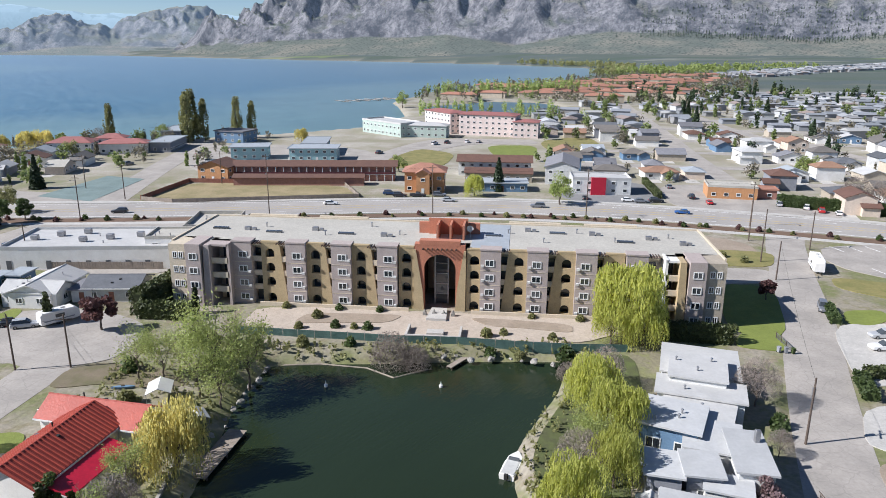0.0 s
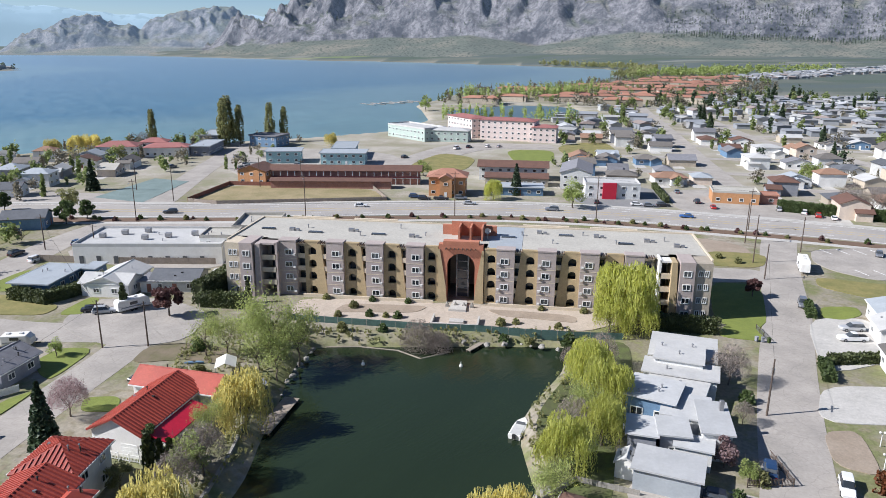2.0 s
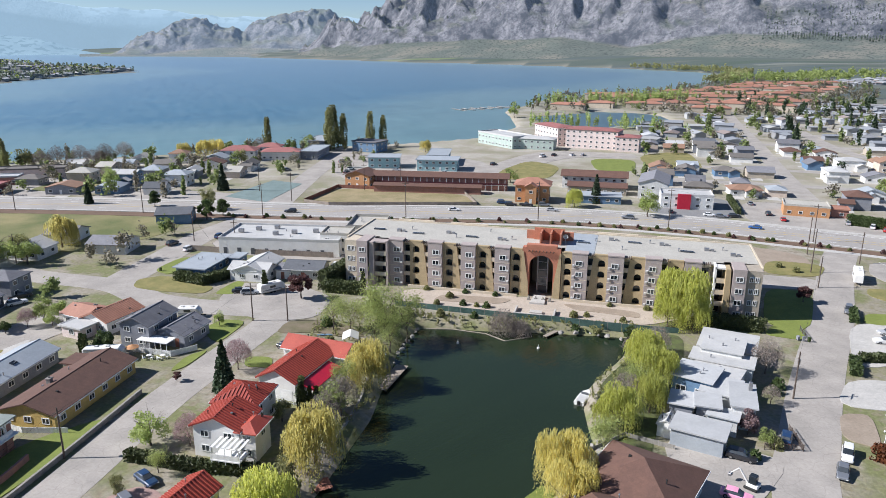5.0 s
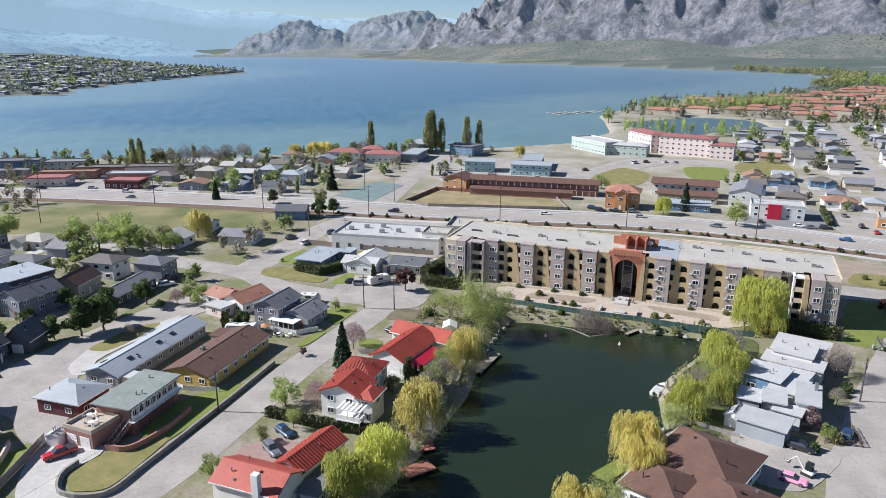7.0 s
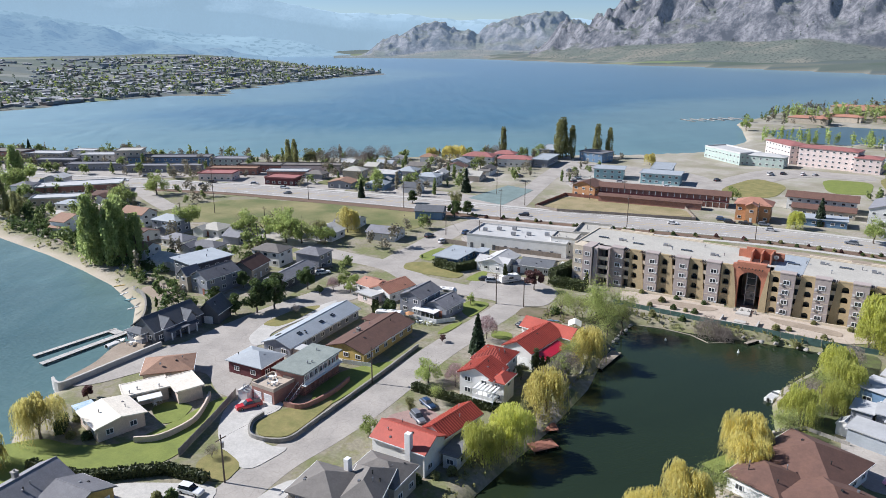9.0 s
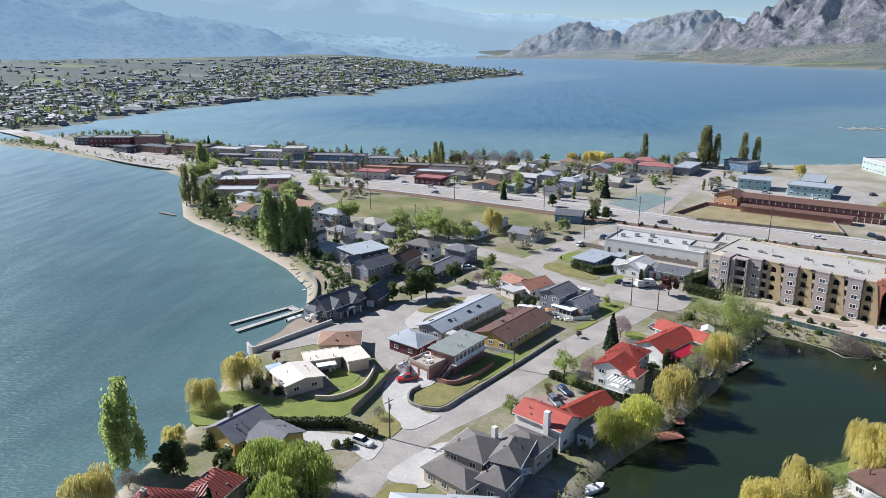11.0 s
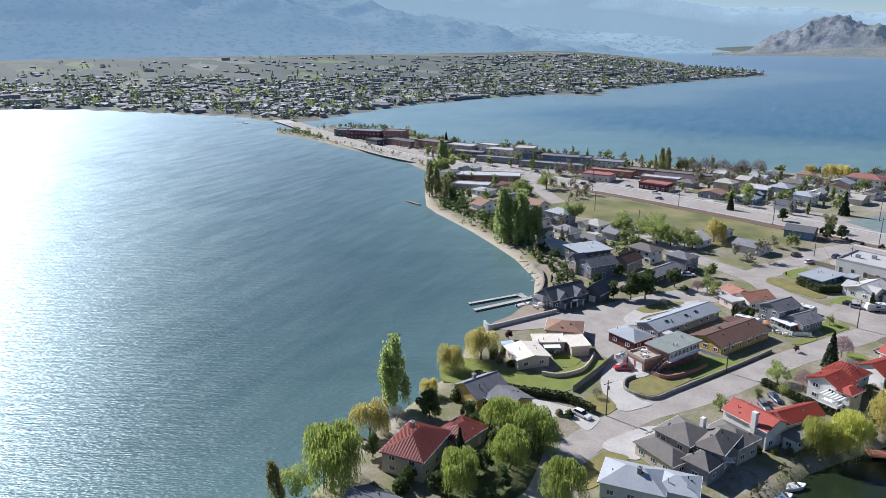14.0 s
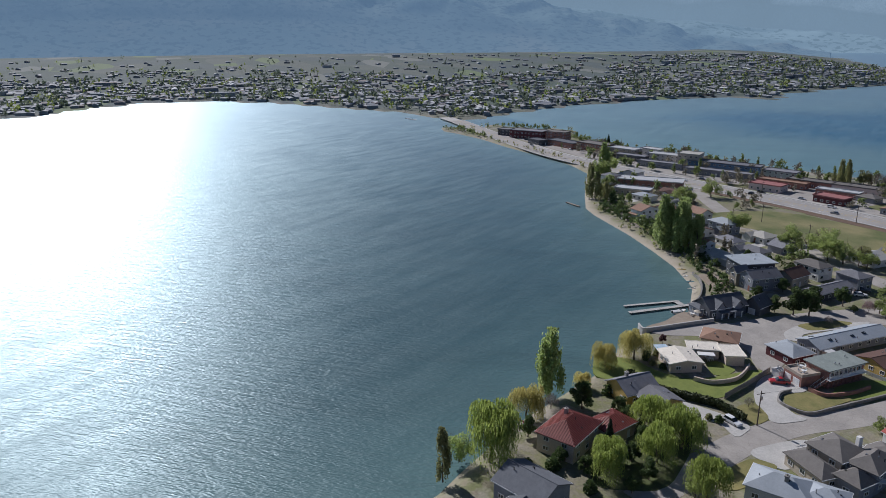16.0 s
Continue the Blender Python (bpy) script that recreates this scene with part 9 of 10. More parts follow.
# parking-bay lines and the driveway lamps
for i in range(9):
    a = pose(95 + i * 4.6, 60 + i * 0.5, 0.125, 0, 0, -72)
    tagged(part("bay_line", box(-2.6, -0.08, -0.02, 2.6, 0.08, 0.01), M["trim"]), "white painted parking bay line", "marking", "bay lines").matrix_basis = a
for i in range(7):
    a = pose(97 + i * 4.6, 41 + i * 0.4, 0.125, 0, 0, -72)
    tagged(part("bay_line", box(-2.6, -0.08, -0.02, 2.6, 0.08, 0.01), M["trim"]), "white painted parking bay line", "marking", "bay lines").matrix_basis = a
for x, y in ((65.5, -45), (63.5, -51)):
    t = empty("yard_lamp", pose(x, y, 0), "white garden lamp post with two globes", "lamp post", "yard lamps")
    bm = bmesh.new()
    tube(bm, (0, 0, 0), (0, 0, 2.3), 0.07, 0.05, 8)
    part("post", bm, M["white"], t)
    for s in (-0.3, 0.3):
        bm = bmesh.new()
        bmesh.ops.create_uvsphere(bm, u_segments=10, v_segments=6, radius=0.18)
        bmesh.ops.translate(bm, verts=bm.verts[:], vec=(s, 0, 2.3))
        part("globe", bm, M["white"], t)


# ---- the wider town ----
PLAIN = True
WALLS = ("white", "pale", "beige", "cream", "white", "pale", "white", "pale", "white", "greywall", "bluewall")
ROOFS = ("greyroof", "darkroof", "brownroof", "warmroof", "greyroof", "whiteroof", "metalroof", "tanroof", "flatroof", "warmroof")
rng = random.Random(21)
KEEP_OFF = [(x, y, 14) for x, y in shifted(HIGHWAY, 0)]
for ln, wd in STREETS.values():
    KEEP_OFF += [(x, y, wd / 2 + 3.5) for x, y in smooth_line(ln)]
KEEP_OFF += [(-29.8, 308, 26), (-3.5, 290, 26), (16, 283, 16), (-56, 276, 26), (42, 128, 16), (30, 150, 16), (4, 158, 20), (7, 145, 18), (6, 127, 14), (87, 127, 20), (40, 250, 22), (10, 225, 22), (-30, 195, 24), (-5, 258, 12), (-139, 108, 24), (90, 115, 16)]
KEEP_OFF += [(o.matrix_basis.translation.x, o.matrix_basis.translation.y, 11) for o in scene.collection.objects if o.parent is None and o.name.split(".")[0] in ("house", "motel", "shop", "store", "hotel")]
taken = []
DRIVES = []


def free(x, y, r):
    if any((x - a) ** 2 + (y - b) ** 2 < (r * 0.55 + c) ** 2 for a, b, c in KEEP_OFF):
        return False
    if any((x - a) ** 2 + (y - b) ** 2 < (r + c) ** 2 * 0.9 for a, b, c in taken):
        return False
    return land_at(x, y) > 14


def free_many(x, y, r):
    ok = np.ones(len(x), bool)
    for a, b, c in KEEP_OFF:
        ok &= (x - a) ** 2 + (y - b) ** 2 >= (r * 0.55 + c) ** 2
    for a, b, c in taken:
        ok &= (x - a) ** 2 + (y - b) ** 2 >= (r + c) ** 2 * 0.9
    return ok


def suburb(x0, x1, y0, y1, step, turn, windows, group):
    y = y0
    while y < y1:
        x = x0
        while x < x1:
            px, py = x + rng.uniform(-2.5, 2.5), y + rng.uniform(-2.5, 2.5)
            a = radians(turn)
            qx, qy = x0 + (px - x0) * math.cos(a) - (py - y0) * math.sin(a), y0 + (px - x0) * math.sin(a) + (py - y0) * math.cos(a)
            w, d = rng.uniform(10, 14), rng.uniform(8, 11)
            if free(qx, qy, 6.6):
                taken.append((qx, qy, 6.6))
                DRIVES.append((qx, qy, turn, w))
                two = rng.random() < 0.3
                rf = rng.choice(ROOFS)
                wings = [W(qx, qy, turn + rng.choice((0, 90, 0)) + rng.uniform(-4, 4), w, d, 5.2 if two else 2.9, rng.choice(("gable", "gable", "hip")), rng.uniform(1.5, 2.3), wall=rng.choice(WALLS), top=rf, ridge=rng.choice("xy"), wins=windows, win=(1.7, 1.3))]
                if rng.random() < 0.4:
                    wings.append(W(qx + rng.uniform(-5, 5), qy - 4.5, wings[0]["rot"], 6, 6, 2.7, "gable", 1.4, wall=wings[0]["wall"], top=rf, wins="", gdoor=""))
                tone = {"greyroof": "grey", "darkroof": "charcoal", "brownroof": "brown", "warmroof": "taupe", "whiteroof": "white", "metalroof": "pale metal", "tanroof": "faded brown", "flatroof": "pale beige"}[rf]
                house(f"{'two-storey' if two else 'single-storey'} suburban house with a {tone} roof", wings, group=group)
            x += step
        y += step * 0.95


suburb(34, 180, 158, 300, 16.5, 2, "s", "suburban houses")
suburb(104, 330, 110, 300, 17, -6, "s", "suburban houses")
suburb(-240, -150, 76, 178, 22, 14, "s", "houses between highway and lake")
suburb(-250, -165, -66, -18, 19, 8, "se", "houses by the beach")
suburb(-330, -262, -40, 40, 22, 20, "s", "houses by the beach")
suburb(-150, -122, -34, 30, 18, 10, "se", "houses by the cross street")

# concrete drives and yards of all these houses
verts, faces = [], []
for qx, qy, turn, w in DRIVES:
    m = pose(qx, qy, 0, 0, 0, turn + rng.uniform(-5, 5))
    side = rng.choice((-1, 1)) * rng.uniform(1.5, 4.0)
    for x0, y0, x1, y1 in ((side - 2.6, -11.5, side + 2.6, -2.0), (-w * 0.5, 3.5, w * 0.3, 7.0)):
        b = len(verts)
        zt = 0.03 + rng.random() * 0.02
        verts += [tuple(m @ Vector((x, y, z))) for z in (-0.2, zt) for x, y in ((x0, y0), (x1, y0), (x1, y1), (x0, y1))]
        faces += [tuple(b + i for i in f) for f in ((4, 5, 6, 7), (0, 1, 5, 4), (1, 2, 6, 5), (2, 3, 7, 6), (3, 0, 4, 7))]
tagged(mesh_ob("drives", verts, faces, M["concrete"]), "pale concrete drives and patios of the houses", "driveways", kind="stuff")

# resort of long terracotta-roofed rows
RESORT = np.array([(-60, 556), (55, 500), (150, 570), (262, 830), (318, 1062), (200, 1085), (60, 770), (-22, 690)], float)
for j in range(14):
    for i in range(10):
        x, y = -60 + i * 42 + (j % 2) * 20 + rng.uniform(-4, 4), 505 + j * 42 + rng.uniform(-6, 6)
        if land_at(x, y) < 16 or float(signed(np.array([x]), np.array([y]), RESORT)[0]) < 0:
            continue
        house("long resort villa row with terracotta roofs", [W(x, y, -4 + rng.uniform(-12, 12), 36, 13, rng.choice((5.0, 6.0, 7.5)), "hip", 2.2, wall=rng.choice(("cream", "beige", "beige")), top="orangeroof", ridge="x", wins="")], "villa_row", "villa", "resort villas")


def merged_houses(name, spots, material, label, sizes=(9, 16), heights=(3, 7), seed=3):
    """Far small buildings past counting, each with walls and a pitched or flat roof."""
    r = np.random.RandomState(seed)
    verts, faces = [], []
    for x, y, z in spots:
        w, d, h = r.uniform(*sizes), r.uniform(7, 11), r.uniform(*heights)
        a = r.choice((0.1, 1.67)) + r.normal() * 0.15
        c, s = math.cos(a), math.sin(a)
        rise = r.choice((0.2, 1.1, 1.5))
        for part_no in range(2):
            b = len(verts)
            if part_no == 0:
                loc = [(-w / 2, -d / 2, -1), (w / 2, -d / 2, -1), (w / 2, d / 2, -1), (-w / 2, d / 2, -1), (-w / 2, -d / 2, h), (w / 2, -d / 2, h), (w / 2, d / 2, h), (-w / 2, d / 2, h)]
                fs = [(0, 1, 5, 4), (1, 2, 6, 5), (2, 3, 7, 6), (3, 0, 4, 7)]
            else:
                e = 0.6
                loc = [(-w / 2 - e, -d / 2 - e, h), (w / 2 + e, -d / 2 - e, h), (w / 2 + e, d / 2 + e, h), (-w / 2 - e, d / 2 + e, h), (-w / 2 - e, 0, h + rise), (w / 2 + e, 0, h + rise)]
                fs = [(0, 1, 5, 4), (2, 3, 4, 5), (1, 2, 5), (3, 0, 4)]
            verts += [(x + c * p - s * q, y + s * p + c * q, z + t) for p, q, t in loc]
            faces += [tuple(b + i for i in f) for f in fs]
    return tagged(mesh_ob(name, verts, faces, material), label, "houses", kind="stuff")


def town_mat():
    m, nt, bsdf = nodes_of("hazed_walls_and_roofs")
    geo = nt.nodes.new("ShaderNodeNewGeometry")
    cr = nt.nodes.new("ShaderNodeValToRGB")
    cr.color_ramp.interpolation = "CONSTANT"
    # pale blue-grey tones of low contrast: distance haze put into the colours
    cols = ((0.0, (0.46, 0.47, 0.48)), (0.1, (0.25, 0.265, 0.29)), (0.34, (0.26, 0.26, 0.265)), (0.52, (0.33, 0.34, 0.355)), (0.68, (0.22, 0.235, 0.255)), (0.84, (0.38, 0.38, 0.37)), (0.92, (0.27, 0.22, 0.2)))
    while len(cr.color_ramp.elements) < len(cols):
        cr.color_ramp.elements.new(0.5)
    for el, (p, c) in zip(cr.color_ramp.elements, cols):
        el.position, el.color = p, (*c, 1)
    nt.links.new(geo.outputs["Random Per Island"], cr.inputs[0])
    nt.links.new(cr.outputs[0], bsdf.inputs["Base Color"])
    bsdf.inputs["Roughness"].default_value = 0.8
    return m


def far_trees(name, spots, mat, label, seed=5, clumps=16, lump=0.34, slim=0.25):
    """Far trees past counting, each a few tufts of small leaf clumps."""
    r = np.random.RandomState(seed)
    pts, sz = [], []
    for x, y, z, h in spots:
        k = clumps
        narrow = r.rand() < slim
        wd = h * (0.13 if narrow else 0.33) * (0.8 + 0.4 * r.rand())
        m = 6
        la, lu, lz = r.rand(m) * 6.283, r.rand(m) ** 0.5, 0.25 + 0.6 * r.rand(m)
        w = r.randint(0, m, k)
        d = r.normal(size=(k, 3)) * np.array([wd * 0.34, wd * 0.34, h * (0.17 if narrow else 0.11)])
        taper = 1.2 - lz[w] * 0.75
        pts.append(np.stack([x + wd * lu[w] * np.cos(la[w]) * taper + d[:, 0], y + wd * lu[w] * np.sin(la[w]) * taper + d[:, 1], z + np.maximum(h * lz[w] + d[:, 2], h * 0.04)], 1))
        sz.append(np.full(k, h * lump) * (0.6 + 0.7 * r.rand(k)))
    ob = new(name, leaf_mesh(name, np.concatenate(pts), np.concatenate(sz), r, mat))
    return tagged(ob, label, "trees", kind="stuff")


rs = np.random.RandomState(8)


def scatter(n, x0, x1, y0, y1, inside, extra=None):
    x, y = rs.uniform(x0, x1, n), rs.uniform(y0, y1, n)
    ok = inside(x, y)
    z = ground_height(x, y)
    return [(float(a), float(b), float(c)) for a, b, c, k in zip(x, y, z, ok) if k]


def dist(x, y):
    return np.hypot(x - 30, y + 190)


def town_zone(x, y):
    """Dense by the water, thinning into fields, in uneven blocks."""
    d = signed(x, y, TOWN)
    block = np.sin(x * 0.017 + 1.3 * np.sin(y * 0.011)) * np.sin(y * 0.021 + 0.7)
    return (d > 12) & (dist(x, y) < 2300) & (rs.rand(len(x)) < np.clip(1.0 - d / 620 + 0.35 * block, 0.025, 1))


def off_site(x, y):
    return free_many(x, y, 1.0) & (land(x, y) > 14)


def between_lakes(x, y):
    return (land(x, y) > 8) & free_many(x, y, 1.5) & ~((x > -250) & (x < -135) & (y > -25) & (y < 52))


def round_resort(x, y):
    return (land(x, y) > 5) & (signed(x, y, RESORT) > -45) & (y > 480)


merged_houses("far_town", scatter(13500, -2200, -700, -900, 1250, town_zone), town_mat(), "dense small town across the lake", (8, 15), (2.2, 3.4), 3)
merged_houses("far_town_halls", scatter(330, -2200, -700, -900, 1250, town_zone), town_mat(), "larger pale flat-roofed buildings of the far town", (22, 46), (4, 8), 4)
far_trees("far_town_trees", [(x, y, z, 5 + 6 * rs.rand()) for x, y, z in scatter(10500, -2200, -700, -900, 1250, town_zone)], M["fartree"], "scattered dark trees among the far town", 5, 12, 0.28)
far_trees("far_town_spring_trees", [(x, y, z, 5 + 6 * rs.rand()) for x, y, z in scatter(3600, -2200, -700, -900, 1250, town_zone)], M["leafwillow"], "scattered spring trees among the far town", 6, 14, 0.22)
far_trees("far_shore_trees", [(x, y, z, 6 + 7 * rs.rand()) for x, y, z in scatter(3400, -1300, -700, -700, 1250, lambda x, y: (signed(x, y, TOWN) > 4) & (signed(x, y, TOWN) < 36) & (np.sin(x * 0.03 + y * 0.02) > -0.35))], M["fartree"], "trees along the far town's shore", 7, 22, 0.17)
far_trees("resort_trees", [(x, y, z, 6 + 6 * rs.rand()) for x, y, z in scatter(900, -120, 420, 480, 1150, round_resort)], M["greyhaze"], "half-leafed trees round the resort", 9, 60, 0.11)
far_trees("resort_green_trees", [(x, y, z, 5 + 7 * rs.rand()) for x, y, z in scatter(560, -120, 420, 480, 1150, round_resort)], M["leafmid"], "green trees round the resort", 10, 60, 0.12)
far_trees("lagoon_poplars", [(-66 + 150 * q + 10 * rs.normal(), 565 + 110 * q + 9 * rs.normal(), 0.0, 10 + 6 * rs.rand()) for q in rs.rand(110)] + [(-60 + 110 * q + 5 * rs.normal(), 400 - 4 * q + 6 * rs.normal(), 0.0, 6 + 6 * rs.rand()) for q in rs.rand(60)], M["poplar"], "slender pale green poplars along a lagoon", 19, 90, 0.07, 0.9)
FAR_HOMES = []
for x0, x1, y0, y1, step in ((30, 330, 305, 500, 17.5), (175, 420, 505, 690, 19)):
    for y in np.arange(y0, y1, step):
        for x in np.arange(x0, x1, step):
            px, py = float(x + rs.uniform(-3, 3)), float(y + rs.uniform(-3, 3))
            if free(px, py, 6.6) and rs.rand() < 0.92:
                taken.append((px, py, 6.6))
                FAR_HOMES.append((px, py, 0.0))
merged_houses("far_suburb_houses", FAR_HOMES, town_mat(), "far suburban houses with grey, white and brown roofs", (10, 15), (2.8, 4.6), 12)
far_trees("suburb_trees", [(x, y, z, 3.5 + 6 * rs.rand()) for x, y, z in scatter(420, 20, 400, 150, 700, off_site)], M["leafmid"], "garden trees among the suburban houses", 11, 170, 0.12)
far_trees("suburb_conifers", [(x, y, z, 7 + 7 * rs.rand()) for x, y, z in scatter(170, 120, 420, 190, 720, off_site)], M["needle"], "dark conifers among the suburban houses", 20, 170, 0.1, 0.7)
far_trees("suburb_bare_trees", [(x, y, z, 3.5 + 4.5 * rs.rand()) for x, y, z in scatter(420, 20, 360, 150, 600, off_site)], M["greyhaze"], "half-leafed garden trees among the houses", 12, 150, 0.085)
far_trees("lakeside_garden_trees", [(x, y, z, 3 + 5 * rs.rand()) for x, y, z in scatter(760, -480, -120, -80, 260, between_lakes)], M["leafmid"], "garden trees and bushes between highway and lakes", 13, 170, 0.12)
far_trees("lakeside_bare_trees", [(x, y, z, 4 + 5 * rs.rand()) for x, y, z in scatter(520, -480, -120, -70, 260, between_lakes)], M["greyhaze"], "half-leafed trees between highway and lakes", 18, 170, 0.085)
far_trees("beach_garden_shrubs", [(x, y, z, 1.2 + 2.8 * rs.rand()) for x, y, z in scatter(1700, -330, -124, -100, -30, lambda x, y: (land(x, y) > 6) & (land(x, y) < 22) & free_many(x, y, 0.5))], M["leafdark"], "dark hedges and shrubs behind the beach", 23, 90, 0.15, 0.1)
far_trees("causeway_shrubs", [(x, y, z, 1.5 + 3.5 * rs.rand()) for x, y, z in scatter(2400, -640, -330, -60, 60, lambda x, y: (land(x, y) > 5) & (land(x, y) < 15) & free_many(x, y, -3.0))], M["leafmid"], "bushes along the causeway shore", 24, 90, 0.13, 0.2)
far_trees("flat_trees", [(190 + 420 * q + 25 * rs.normal(), 1150 + 330 * q + 45 * rs.normal(), 2.0, 9 + 9 * rs.rand()) for q in rs.rand(330)], M["leaf"], "line of green trees across the valley flat", 14, 40, 0.15, 0.1)
far_trees("far_beach_trees", [(x, y, z, 7 + 8 * rs.rand()) for x, y, z in scatter(2400, 0, 260, 850, 1800, lambda x, y: (land(x, y) > 4) & (land(x, y) < 45) & (y > 1090))], M["leafolive"], "yellow-green trees along the far beach", 21, 26, 0.17, 0.1)
far_trees("mountain_pines", [(x, y, z, 9 + 7 * rs.rand()) for x, y, z, k, b in CRAGS if (k < 0.07 and b < -8 and rs.rand() < 0.5) or (b < 22 and rs.rand() < 0.03)], M["pinefar"], "dark pines on the mountain's ledges and foot", 22, 12, 0.2, 0.8)
merged_houses("far_trailer_park", [(x, y, z) for x, y, z in scatter(3600, 330, 900, 1050, 1600, lambda x, y: (land(x, y) > 30) & (np.abs(y - 1075 - 0.78 * (x - 320)) < 55))], town_mat(), "far trailer park and farm buildings", (8, 14), (2.5, 4), 9)
far_trees("shore_shrubs", [(x, y, z, 1.5 + 3 * rs.rand()) for x, y, z in scatter(2600, -640, -100, -80, 120, lambda x, y: (land(x, y) > 1.5) & (land(x, y) < 9))], M["leafolive"], "scrub along the lake shores", 15, 34, 0.15)
far_trees("bank_grass", [(x, y, z, 0.6 + 0.9 * rs.rand()) for x, y, z in scatter(4600, -45, 40, -140, -8, lambda x, y: (signed(x, y, POND) < -0.3) & (signed(x, y, POND) > -4.5))], M["leafolive"], "rough grass and reeds on the pond banks", 16, 18, 0.22)
far_trees("west_bank_scrub", [(x, y, z, 0.4 + 0.8 * rs.rand()) for x, y, z in scatter(420, -50, -24, -46, -14, lambda x, y: (signed(x, y, POND) < -1.5) & (x > -49))], M["leafolive"], "scrub on the pond's west bank", 17, 34, 0.2)

# the bridge that carries the highway over the channel
bridge = empty("bridge", pose(-690, -9, 0), "low concrete road bridge over the channel", "bridge")
add_part(bridge, "deck", box(-45, -8, -0.4, 45, 8, 0.05), "concrete", pose(-690, -9, 0, 0, 0, 2))
for dx in (-30, 0, 30):
    add_part(bridge, "pier", box(-0.8, -6, -4, 0.8, 6, -0.4), "concrete", pose(-690 + dx, -9 + dx * 0.035, 0))


# ---- garden things ----
def patio_table(x, y, z=0.1, label="round white patio table with a single foot"):
    t = empty("patio_table", pose(x, y, z), label, "table", "patio furniture")
    bm = bmesh.new()
    tube(bm, (0, 0, 0.7), (0, 0, 0.75), 0.55, 0.55, 12)
    part("tabletop", bm, M["trim"], t)
    bm = bmesh.new()
    tube(bm, (0, 0, 0), (0, 0, 0.05), 0.3, 0.25, 10)
    tube(bm, (0, 0, 0.05), (0, 0, 0.7), 0.05, 0.05, 8)
    part("foot", bm, M["steel"], t)


def patio_chair(x, y, rot, z=0.1, mat="trim", label="white moulded patio chair"):
    t = empty("patio_chair", pose(x, y, z, 0, 0, rot), label, "chair", "patio furniture")
    part("seat", box(-0.28, -0.28, 0.42, 0.28, 0.28, 0.48, 0.02), M[mat], t)
    part("backrest", box(-0.28, 0.24, 0.48, 0.28, 0.3, 0.95, 0.02), M[mat], t)
    for i, j in ((-1, -1), (1, -1), (-1, 1), (1, 1)):
        part("leg", box(i * 0.25 - 0.03, j * 0.25 - 0.03, 0, i * 0.25 + 0.03, j * 0.25 + 0.03, 0.42), M[mat], t)


for x, y, z in ((-79.4, -105.4, 3.3), (-76.9, -107.2, 3.3), (-96.6, -122.4, 0.1), (-128.4, -106.2, 0.2), (-74.2, -54.6, 0.1), (-71.5, -53.8, 0.1), (30.4, -46.5, 0.1), (-131.5, -88.5, 0.1)):
    patio_table(x, y, z)
    for k in range(3):
        a = radians(k * 120 + x * 7)
        patio_chair(x + 0.95 * math.sin(a), y - 0.95 * math.cos(a), math.degrees(a) + 180, z)


def parasol(x, y, mat, label):
    t = empty("parasol", pose(x, y, 0.1), label, "parasol")
    bm = bmesh.new()
    tube(bm, (0, 0, 0), (0, 0, 2.5), 0.03, 0.03, 6)
    part("pole", bm, M["steel"], t)
    bm = bmesh.new()
    tube(bm, (0, 0, 2.0), (0, 0, 2.6), 1.45, 0.05, 10)
    part("canopy", bm, M[mat], t)


parasol(-78.2, -54.4, "orange", "orange garden parasol beside a white fence")
parasol(-126.5, -105.0, "beige", "beige garden parasol on the shore terrace")


def wheelie_bin(x, y, rot, mat, label):
    t = empty("wheelie_bin", pose(x, y, 0.08, 0, 0, rot), label, "bin", "wheelie bins")
    bm = box(-0.26, -0.3, 0.05, 0.26, 0.3, 0.95)
    for v in bm.verts:
        if v.co.z < 0.5:
            v.co.x *= 0.8
            v.co.y *= 0.8
    part("body", bm, M[mat], t)
    part("lid", box(-0.29, -0.34, 0.95, 0.29, 0.33, 1.03, 0.02), M[mat], t)
    for s in (-0.22, 0.22):
        bm = bmesh.new()
        tube(bm, (s - 0.03, 0.24, 0.1), (s + 0.03, 0.24, 0.1), 0.1, 0.1, 8)
        part("wheel", bm, M["rubber"], t)


for i, (x, y) in enumerate(((59.5, -8.4), (60.6, -8.6), (58.4, -8.2), (-83.5, -101.5), (-82.8, -102.3), (-108.5, -3.0))):
    wheelie_bin(x, y, 15 * i, "leafdark" if i % 2 else "greywall", "green plastic wheelie bin" if i % 2 else "grey plastic wheelie bin")


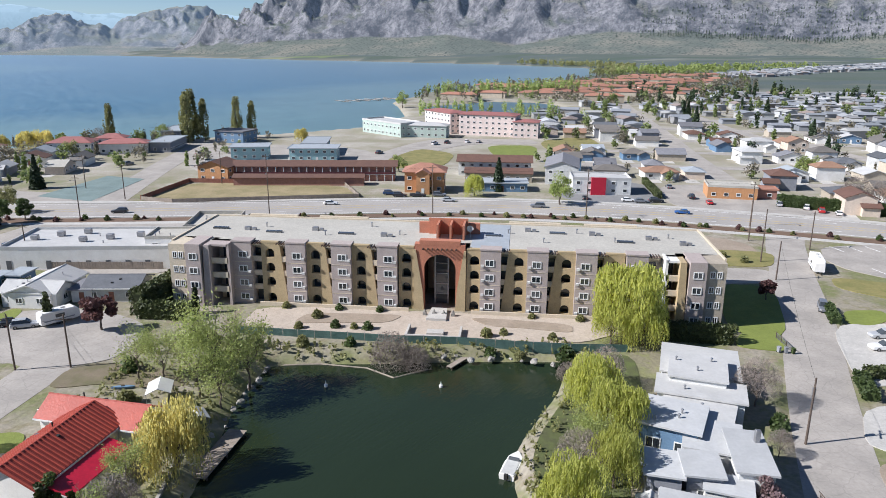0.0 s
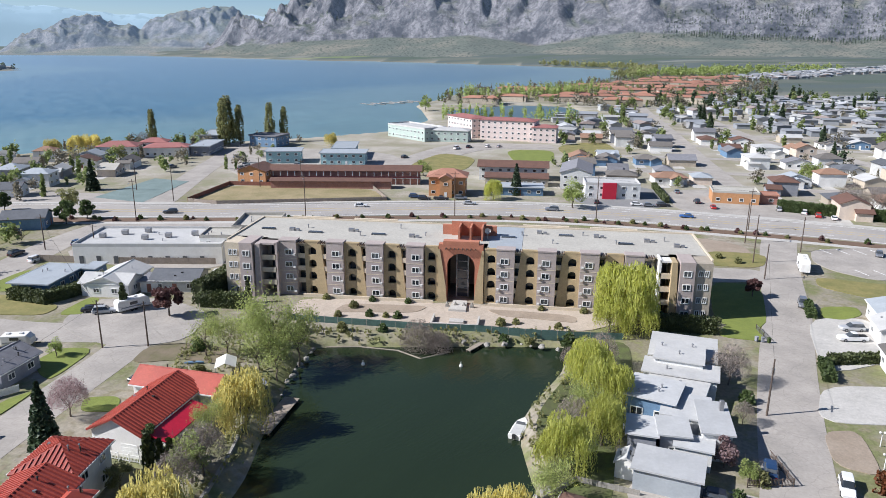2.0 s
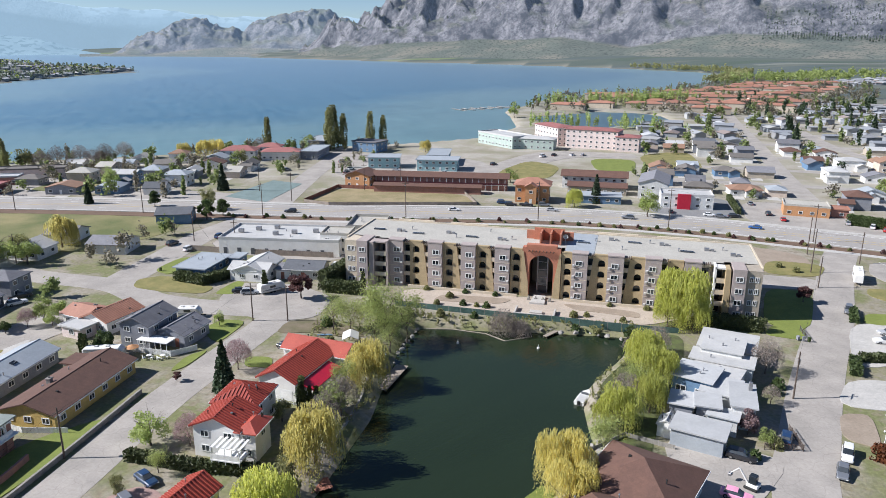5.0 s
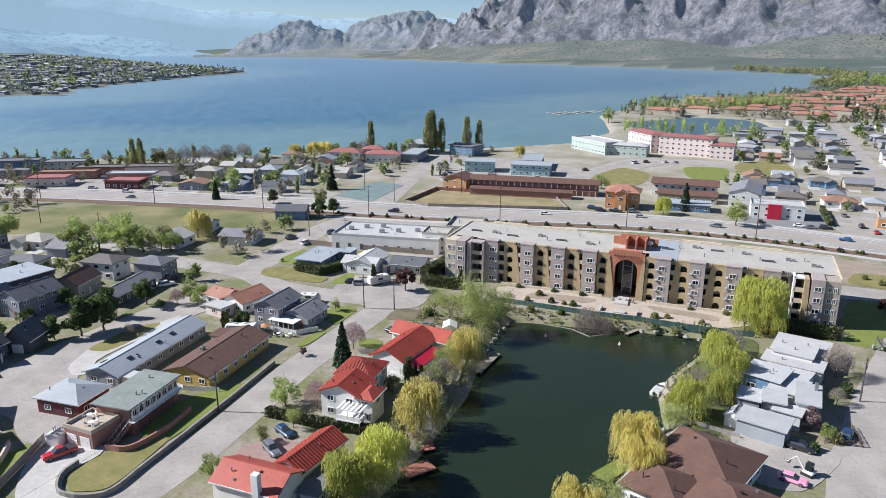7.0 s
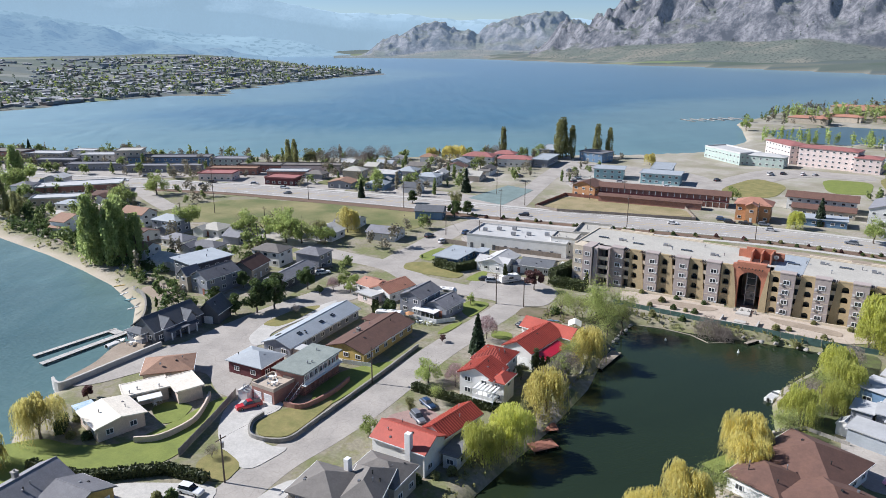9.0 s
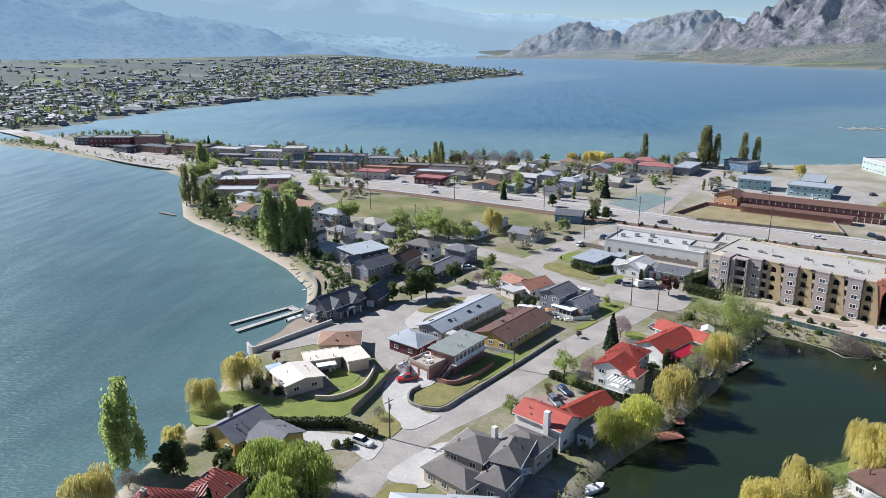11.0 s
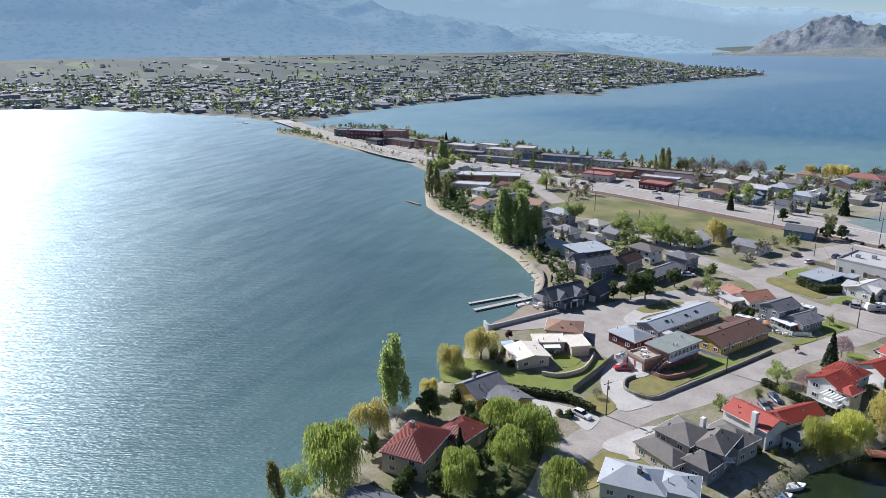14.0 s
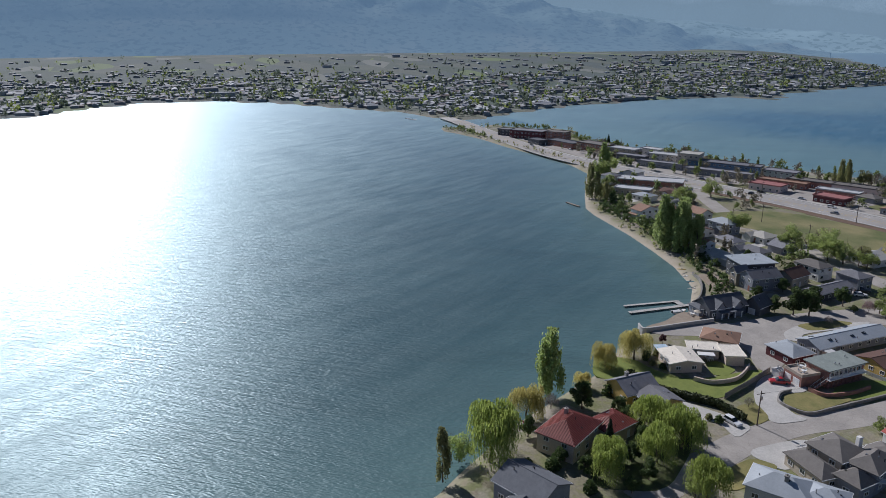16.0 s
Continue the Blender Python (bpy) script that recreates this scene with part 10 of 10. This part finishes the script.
def canopy_tent(x, y, rot, mat, label, w=1.6, d=1.9, h=1.9):
    t = empty("canopy_tent", pose(x, y, 0.05, 0, 0, rot), label, "tent")
    bm = bmesh.new()
    for i, j in ((-1, -1), (1, -1), (-1, 1), (1, 1)):
        tube(bm, (i * w, j * d, 0), (i * w, j * d, h), 0.04, 0.04, 5)
    part("frame", bm, M["steel"], t)
    part("roof", gable_roof(2 * w + 0.3, 2 * d + 0.3, h, 0.8, 0.06), M[mat], t)


canopy_tent(-36.6, -36.6, 20, "white", "white fabric garden canopy by the pond")
canopy_tent(-27.9, -43.6, 40, "pale", "pale fabric shelter beside a dock", 1.3, 1.5)


def canoe(x, y, rot, mat, label, z=0.15):
    t = empty("kayak", pose(x, y, z, 0, 0, rot), label, "kayak")
    bm = bmesh.new()
    secs = [(-1.7, 0.05, 0.22), (-1.0, 0.28, 0.3), (0, 0.36, 0.3), (1.0, 0.28, 0.3), (1.7, 0.05, 0.22)]
    rows = [[bm.verts.new((x2, -w2, h2)), bm.verts.new((x2, -w2 * 0.5, 0)), bm.verts.new((x2, w2 * 0.5, 0)), bm.verts.new((x2, w2, h2)), bm.verts.new((x2, 0, h2 + 0.05))] for x2, w2, h2 in secs]
    for r, q in zip(rows, rows[1:]):
        for i in range(5):
            bm.faces.new((r[i], r[(i + 1) % 5], q[(i + 1) % 5], q[i]))
    bm.faces.new(rows[0])
    bm.faces.new(rows[-1][::-1])
    bmesh.ops.recalc_face_normals(bm, faces=bm.faces[:])
    part("hull", bm, M[mat], t)
    part("seat", box(-0.25, -0.18, 0.32, 0.25, 0.18, 0.4, 0.02), M["rubber"], t)


canoe(-82.5, -190.5, 30, "orange", "orange kayak on the narrow beach")
canoe(-80.9, -189.2, 36, "redroof", "red kayak on the narrow beach")
canoe(-43.9, -33.9, 15, "bluewall", "blue tarpaulined rowing boat on the bank")
canoe(-151, -90, 80, "white", "white kayak on the sandy beach")
canoe(-158, -86, 70, "turq", "pale blue kayak on the sandy beach")
canoe(-164, -84, 100, "white", "white kayak on the sandy beach")
canoe(-172, -80, 60, "yellow", "yellow kayak on the sandy beach")
